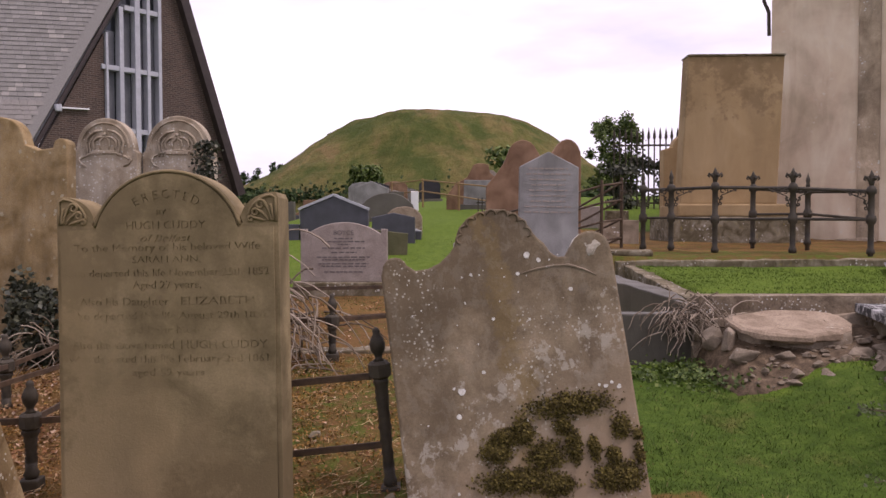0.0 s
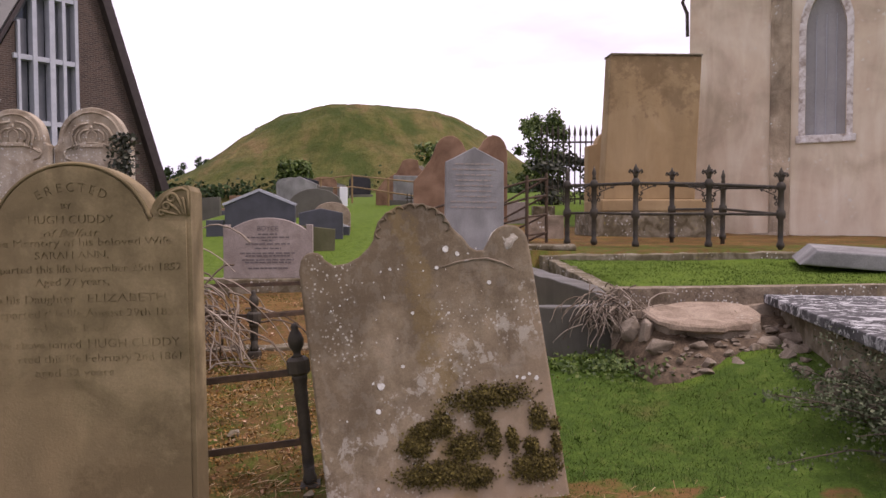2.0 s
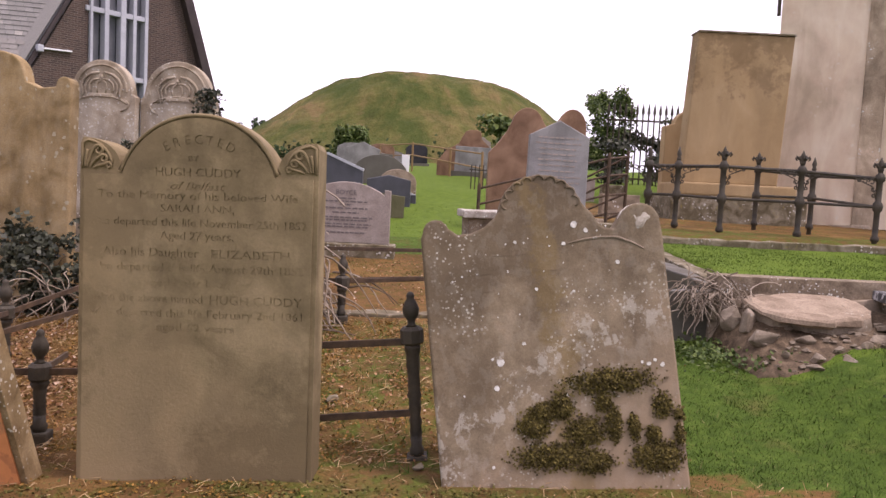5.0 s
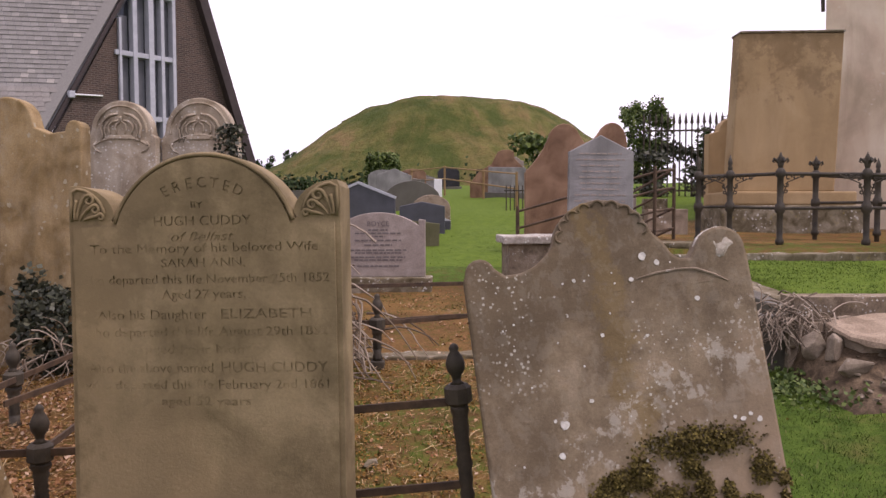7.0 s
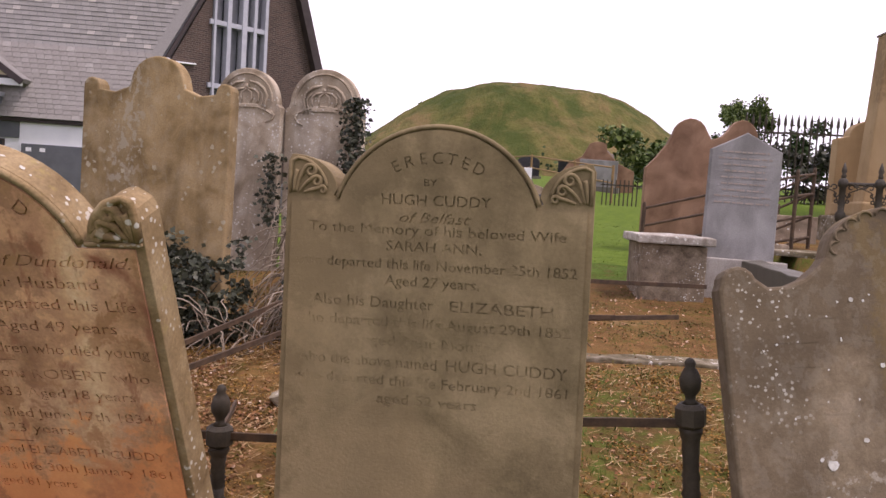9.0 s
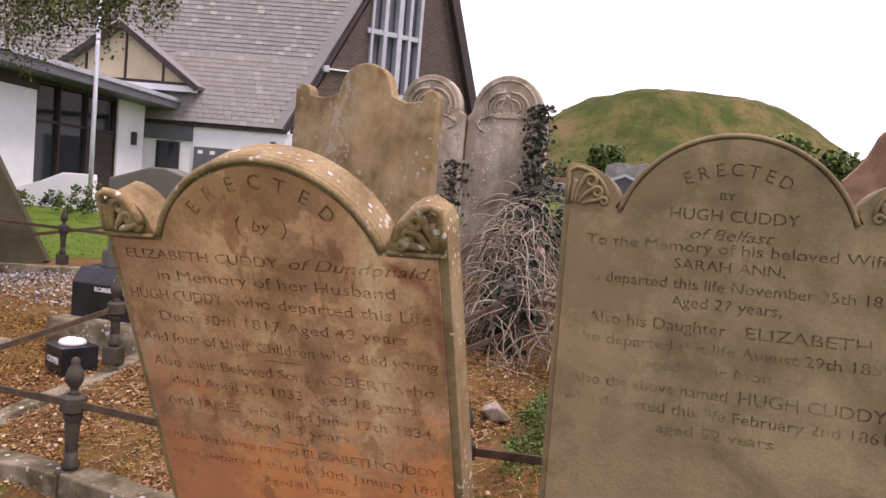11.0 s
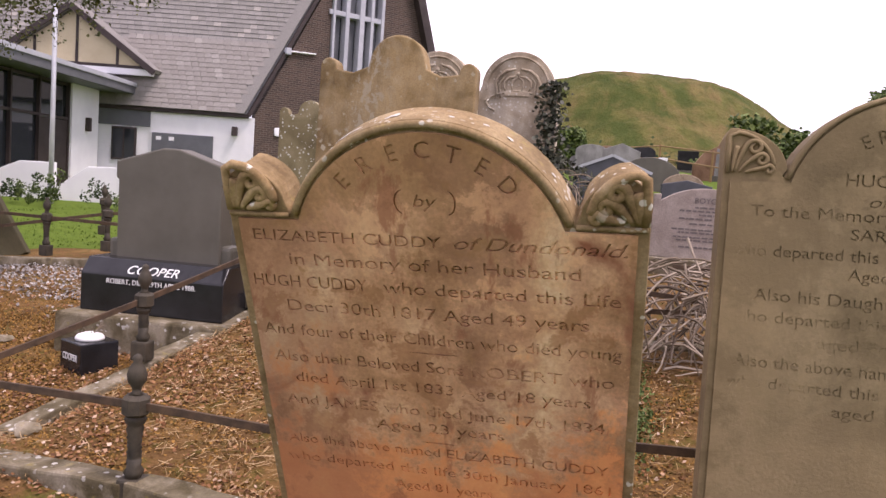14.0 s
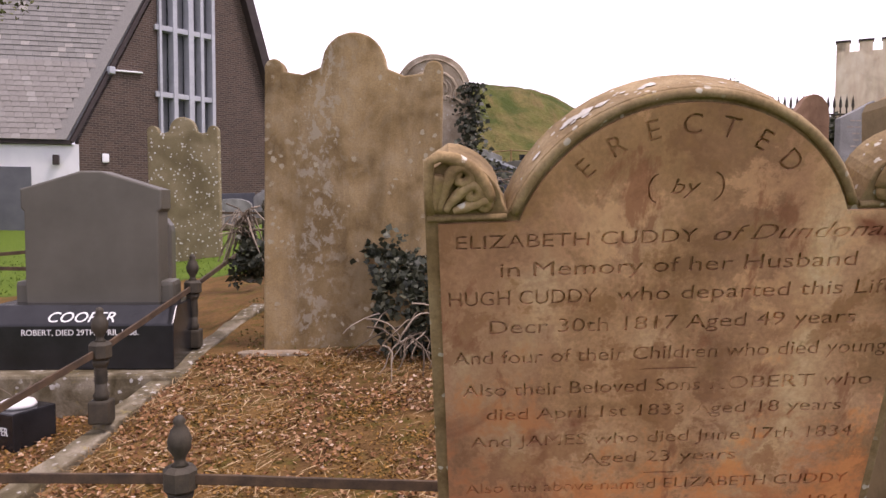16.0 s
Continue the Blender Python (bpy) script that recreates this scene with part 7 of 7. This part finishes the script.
    # conifer and bushes before the mound
    pts = [(-4.45 + 1.0 * math.cos(a) * d, 41.0 + 0.9 * math.sin(a) * d, 2.5 + 1.85 * z + 0.1 * r.gauss(0, 1)) for a, d, z in ((r.uniform(0, 6.28), math.sqrt(r.random()) * (1.0 - 0.35 * abs(zz - 0.5)), zz) for zz in (r.random() for _ in range(3800)))]
    crown(pts, 0.15, M_LEAF, "round_shrub", "clipped round green shrub before the mound", "shrub", 8)
    pts = []
    for _ in range(46):
        z = r.uniform(2.5, 4.5)
        w = 0.75 * math.sqrt(max(0.05, 1 - ((z - 3.3) / 1.55) ** 2))
        x, y, q = 5.15 + r.uniform(-w, w), 23.4 + r.uniform(-0.6, 0.6), r.uniform(0.16, 0.34)
        for _ in range(190):
            d = Vector((r.gauss(0, 1), r.gauss(0, 1), r.gauss(0, 1))).normalized() * q * r.uniform(0.3, 1.1)
            pts.append((x + d.x, y + d.y, z + d.z))
    crown(pts, 0.075, M_LEAF, "bushy_tree", "bushy green elder tree by the spiked railing", "tree", 9, tube([(5.2, 23.4, 1.4), (5.25, 23.4, 2.4), (5.2, 23.4, 3.2)], [0.14, 0.12, 0.06], 7))
    pts = cloud(r, 6.3, 22.6, 2.4, 1.5, 0.7, 0.6, 2200, 0.4, 12) + cloud(r, 7.9, 22.5, 2.9, 0.9, 0.6, 1.1, 1500, 0.4, 10)
    crown(pts, 0.12, M_IVY, "ivy_bush", "dark ivy heaped against the spiked railing", "ivy", 10)
    pts = cloud(r, 3.4, 27, 3.0, 1.8, 1.2, 0.9, 2200, 0.4, 14)
    crown(pts, 0.16, M_LEAF, "hedge_bush", "green bushes at the edge of the graveyard", "shrub", 11)
    # tree line behind the mound's left foot
    for i in range(13):
        x = -23 + i * 1.0 + r.uniform(-.4, .4)
        h = 2.2 + 1.0 * r.random() + i * 0.30
        pts = cloud(r, x, 74 + r.uniform(-2, 2), 2.6 + h * 0.55, 1.1, 1.0, h * 0.34, 1300, 0.2, 14)
        crown(pts, 0.24, M_YEW, "far_tree", "dark small tree in the far hedgerow", "tree", 30 + i)
    for i, (x, y, z, sx, sz) in enumerate(((-9.1, 62.0, 8.3, 0.8, 0.5), (19.5, 60, 5.5, 3.0, 2.6), (24.5, 62, 6.0, 3.0, 3.0), (29, 66, 5.5, 3, 3))):
        pts = cloud(r, x, y, z, sx * 0.8, 1.0, sz * 0.8, 2200, 0.2, 16)
        crown(pts, 0.2 if i == 0 else 0.26, M_YEW, "far_tree", "dark bushy tree by the mound", "tree", 50 + i)
    # low scrub along the far side of the yard
    pts = []
    for _ in range(5200):
        x = r.uniform(-14, 12)
        pts.append((x, 48 + r.uniform(-1.5, 1.5), 2.7 + abs(r.gauss(0, 0.45))))
    hv, hf = leaf_quads(pts, 0.25, 0.8, 13)
    tagged(new("hedge", raw_mesh(hv, hf, M_YEW)), "low dark hedge at the foot of the mound", "hedge", kind="stuff")
    # clipped yew beside the hall and hanging branch
    pts = []
    for _ in range(9000):
        z = r.random()
        w = math.sqrt(max(0.02, 1 - max(0.0, (z - 0.35) / 0.65) ** 2.4))
        a = r.uniform(0, 6.28)
        pts.append((-13.25 + 0.95 * w * math.cos(a) * r.uniform(.90, 1.03), 10.3 + 0.92 * w * math.sin(a), 0.10 + 2.0 * z))
    yew = crown(pts, 0.060, M_YEW, "clipped_yew", "dark clipped yew bush before the white hall", "shrub", 14)
    # solid core; shade between the sprays is put into its near-black green
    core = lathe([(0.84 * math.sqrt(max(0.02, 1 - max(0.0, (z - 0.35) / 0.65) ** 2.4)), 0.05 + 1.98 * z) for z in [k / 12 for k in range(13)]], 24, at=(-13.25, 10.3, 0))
    part("shade_core", worn(core, 0.05, 3), plain("yew_shade", (0.010, 0.018, 0.007), (0.022, 0.036, 0.012), 9, 0.9, grain=30), yew)
    bm, pts = bmesh.new(), []
    for _ in range(150):
        x, y = -7.7 + r.uniform(-1.7, 1.4), 7.1 + r.uniform(-0.7, 0.7)
        ln = max(0.15, 1.0 - 0.35 * abs(x + 8.2)) * r.uniform(0.4, 1.0)
        p, line = Vector((x, y, 3.0 + r.uniform(-.1, .35))), []
        for i in range(6):
            line.append(p.copy())
            for _ in range(15):
                pts.append(p + Vector((r.gauss(0, .045), r.gauss(0, .045), r.gauss(0, .055))))
            p = p + Vector((r.gauss(0, .03), r.gauss(0, .03), -ln / 5))
        tube(line, [0.005 - 0.0006 * i for i in range(6)], 3, bm)
    tr = crown(pts, 0.033, M_BIRCH, "birch_tree", "drooping birch branch with small leaves overhead", "tree", 15)
    tagged(part("branching", bm, M_BARK, tr), kind="stuff")
    part("branch", tube([(-13.0, 8.2, 4.9), (-10.5, 7.8, 3.9), (-8.5, 7.3, 3.4), (-6.4, 7.1, 3.2)], [0.12, 0.08, 0.05, 0.02], 7), M_BARK, tr)
    part("trunk", tube([(-13.2, 8.3, -0.1), (-13.1, 8.2, 2.5), (-13.0, 8.2, 5.2)], [0.2, 0.16, 0.12], 8), M_BARK, tr)
    # rose bushes along the ramp
    for i in range(9):
        x, y = -15.6 + i * 0.55, 14.6 + r.uniform(-.4, .4)
        pts = cloud(r, x, y, ground_z(x, y) + 0.32, 0.32, 0.3, 0.34, 380, 0.4, 6)
        crown(pts, 0.048, M_LEAF if i % 2 else M_YEW, "rose_bush", "small rose bush by the white ramp", "shrub", 60 + i)
    # weeds between the stones
    pts = cloud(r, -1.95, 4.9, 0.10, 0.20, 0.6, 0.15, 5200, 0.1, 26)
    wv, wf = leaf_quads([(x, y, max(z, ground_z(x, y) + 0.01)) for x, y, z in pts], 0.015, 0.9, 17)
    tagged(new("weeds", raw_mesh(wv, wf, M_LEAF)), "green weeds between the headstones", "weeds", kind="stuff")
    pts = []
    for cx, cy in ((1.55, 5.4), (1.85, 5.5), (1.25, 5.5), (1.95, 5.15), (1.75, 5.3)):
        for _ in range(230):
            x, y = cx + 0.12 * r.gauss(0, 1), cy + 0.12 * r.gauss(0, 1)
            pts.append((x, y, ground_z(x, y) + 0.09 * r.random()))
    wv, wf = leaf_quads(pts, 0.028, 0.8, 18)
    tagged(new("weeds", raw_mesh(wv, wf, M_LEAF)), "broad weeds at the foot of the wall", "weeds", kind="stuff")


plants()


def blades(n, region, h0, h1, w, seed, keep):
    r = random.Random(seed)
    x0, x1, y0, y1 = region
    verts, faces = [], []
    for _ in range(n):
        x, y = r.uniform(x0, x1), r.uniform(y0, y1)
        if r.random() > keep(x, y):
            continue
        z, h, a = ground_z(x, y) - 0.005, r.uniform(h0, h1), r.uniform(0, 6.28)
        k, ww = len(verts), w * r.uniform(0.6, 1.3)
        lx, ly = r.gauss(0, h * 0.45), r.gauss(0, h * 0.45)
        verts += [(x - ww * math.cos(a), y - ww * math.sin(a), z), (x + ww * math.cos(a), y + ww * math.sin(a), z), (x + lx, y + ly, z + h)]
        faces.append((k, k + 1, k + 2))
    return verts, faces


def grass():
    def lawn(x, y):
        c = cover(x, y)
        return (0 if c < 0.4 else c ** 2) * (0.55 + 0.6 * noise.noise((x * 1.4, y * 1.4, 9)))
    for n, region, h0, h1, w, seed in ((120000, (0.9, 4.0, 2.6, 5.2), 0.006, 0.024, 0.0030, 1), (30000, (-4.8, 0.9, 2.3, 3.25), 0.008, 0.028, 0.0030, 2), (9000, (-1.3, 0.95, 3.5, 6.0), 0.02, 0.06, 0.004, 7), (40000, (2.05, 6.6, 5.95, 8.4), 0.008, 0.026, 0.005, 3), (2500, (-2.5, 2.0, 8.9, 14), 0.012, 0.025, 0.010, 4), (7000, (-13, -5, 8.5, 14.5), 0.02, 0.04, 0.012, 5)):
        v, f = blades(n, region, h0, h1, w, seed, lawn)
        tagged(new("grass", raw_mesh(v, f, M_MOWN if seed in (3, 4, 5) else M_GRASS)), "short green lawn grass", "grass", kind="stuff")
    v, f = blades(2600, (0.95, 3.6, 2.7, 5.0), 0.022, 0.06, 0.0045, 6, lambda x, y: (0.9 if noise.noise((x * 3, y * 3, 4)) > 0.22 else 0.12) * (cover(x, y) > 0.6))
    tagged(new("grass", raw_mesh(v, f, M_GRASS)), "longer grass tufts in the lawn", "grass", kind="stuff")


grass()


def litter():
    r = random.Random(33)

    def spread(n, region, keep, dz=0.01):
        out = []
        for _ in range(n):
            x, y = r.uniform(region[0], region[1]), r.uniform(region[2], region[3])
            if r.random() < keep(x, y):
                out.append((x, y, ground_z(x, y) + dz * r.random()))
        return out
    bare = lambda x, y: 0.95 * (1.0 if noise.noise((x * 2.2, y * 2.2, 6)) > 0.0 else 0.16)
    pts = spread(19000, (-5.6, -2.2, 3.75, 6.0), bare, 0.02) + spread(8000, (-2.2, 0.6, 3.6, 6.0), lambda x, y: 0.18, 0.02) + spread(6000, (-7.4, -5.2, 3.6, 8.0), bare, 0.02) + spread(9000, (-3.2, 1.3, 6.0, 9.0), lambda x, y: 0.6 * bare(x, y), 0.02) + spread(9000, (-6.5, -2.0, 2.2, 3.8), lambda x, y: 0.5 * bare(x, y), 0.02)
    v, f = leaf_quads(pts, 0.020, 0.4, 5, Vector((0, -0.15, 1)))
    tagged(new("leaf_litter", raw_mesh(v, f, M_LITTER)), "dry brown fallen leaves on the graves", "leaves", kind="stuff")

    def straw(points, ln, seed, flat=0.18):
        q = random.Random(seed)
        verts, faces = [], []
        for x, y, z in points:
            a, l, t = q.uniform(0, 6.28), ln * q.uniform(0.4, 1.3), q.gauss(0, flat)
            k, w = len(verts), 0.0016
            dx, dy = math.cos(a), math.sin(a)
            verts += [(x - dy * w, y + dx * w, z + 0.004), (x + dy * w, y - dx * w, z + 0.004), (x + dx * l + dy * w, y + dy * l - dx * w, z + 0.006 + abs(l * t)), (x + dx * l - dy * w, y + dy * l + dx * w, z + 0.008 + abs(l * t))]
            faces.append((k, k + 1, k + 2, k + 3))
        return verts, faces
    v, f = straw(spread(9000, (-5.0, -2.2, 3.75, 6.0), lambda x, y: 0.75 if noise.noise((x * 1.6, y * 1.6, 2)) > -0.05 else 0.2, 0.03) + spread(5500, (-2.2, 0.8, 3.5, 6.1), lambda x, y: 0.6, 0.03) + spread(500, (-4.6, 1.6, 3.0, 3.4), lambda x, y: 0.7, 0.01), 0.065, 6)
    tagged(new("dry_grass", raw_mesh(v, f, M_STRAW)), "flattened dry straw-coloured grass on the graves", "grass", kind="stuff")
    pts = spread(9000, (-9.5, -5.6, 6.2, 7.9), lambda x, y: (1.0 if y > 6.75 + 0.1 * (x + 7) else 0.08) * (1.0 if x > -8.3 else 0.10), 0.02)
    v, f = leaf_quads(pts, 0.026, 0.5, 8, Vector((0, -0.1, 1)))
    tagged(new("gravel", raw_mesh(v, f, M_PEBBLE)), "pale grey stone chippings on a grave", "gravel", kind="stuff")
    # moss cushions
    pts = []
    for _ in range(420):
        cx, cy = r.uniform(-5.6, 0.3), r.uniform(2.5 if r.random() < 0.4 else 3.75, 6.0)
        sp = r.uniform(0.04, 0.11)
        for _ in range(int(1400 * sp)):
            x, y = cx + sp * r.gauss(0, 1), cy + sp * r.gauss(0, 1)
            pts.append((x, y, ground_z(x, y) + 0.014 * r.random()))
    for _ in range(150):
        cx, cy, sp = r.uniform(-8.2, -5.4), r.uniform(4.6, 6.9), r.uniform(0.08, 0.22)
        pts += [(x, y, ground_z(x, y) + 0.014 * r.random()) for x, y in ((cx + sp * r.gauss(0, 1), cy + 0.7 * sp * r.gauss(0, 1)) for _ in range(int(1500 * sp)))]
    m_cush = islands("ochre_moss", [(0.0, (0.095, 0.056, 0.011)), (0.5, (0.20, 0.105, 0.021)), (1.0, (0.31, 0.165, 0.040))])
    low = []
    for _ in range(150):
        cx, cy, sp = r.uniform(-4.6, 0.9), r.uniform(2.6, 3.35) if r.random() < 0.45 else r.uniform(6.0, 8.8), r.uniform(0.04, 0.14)
        low += [(x, y, ground_z(x, y) + 0.012 * r.random()) for x, y in ((cx + 1.6 * sp * r.gauss(0, 1), cy + sp * r.gauss(0, 1)) for _ in range(int(1500 * sp)))]
    v, f = leaf_quads(low, 0.014, 0.5, 19, Vector((0, 0, 1)))
    m_low = islands("green_brown_moss", [(0.0, (0.055, 0.050, 0.010)), (0.5, (0.098, 0.086, 0.020)), (1.0, (0.15, 0.125, 0.034))])
    tagged(new("moss_patches", raw_mesh(v, f, m_low)), "green-brown moss patches in the grave soil", "moss", kind="stuff")
    v, f = leaf_quads(pts, 0.014, 0.5, 9, Vector((0, 0, 1)))
    tagged(new("moss_cushions", raw_mesh(v, f, m_cush)), "ochre moss cushions on the grave soil", "moss", kind="stuff")


litter()
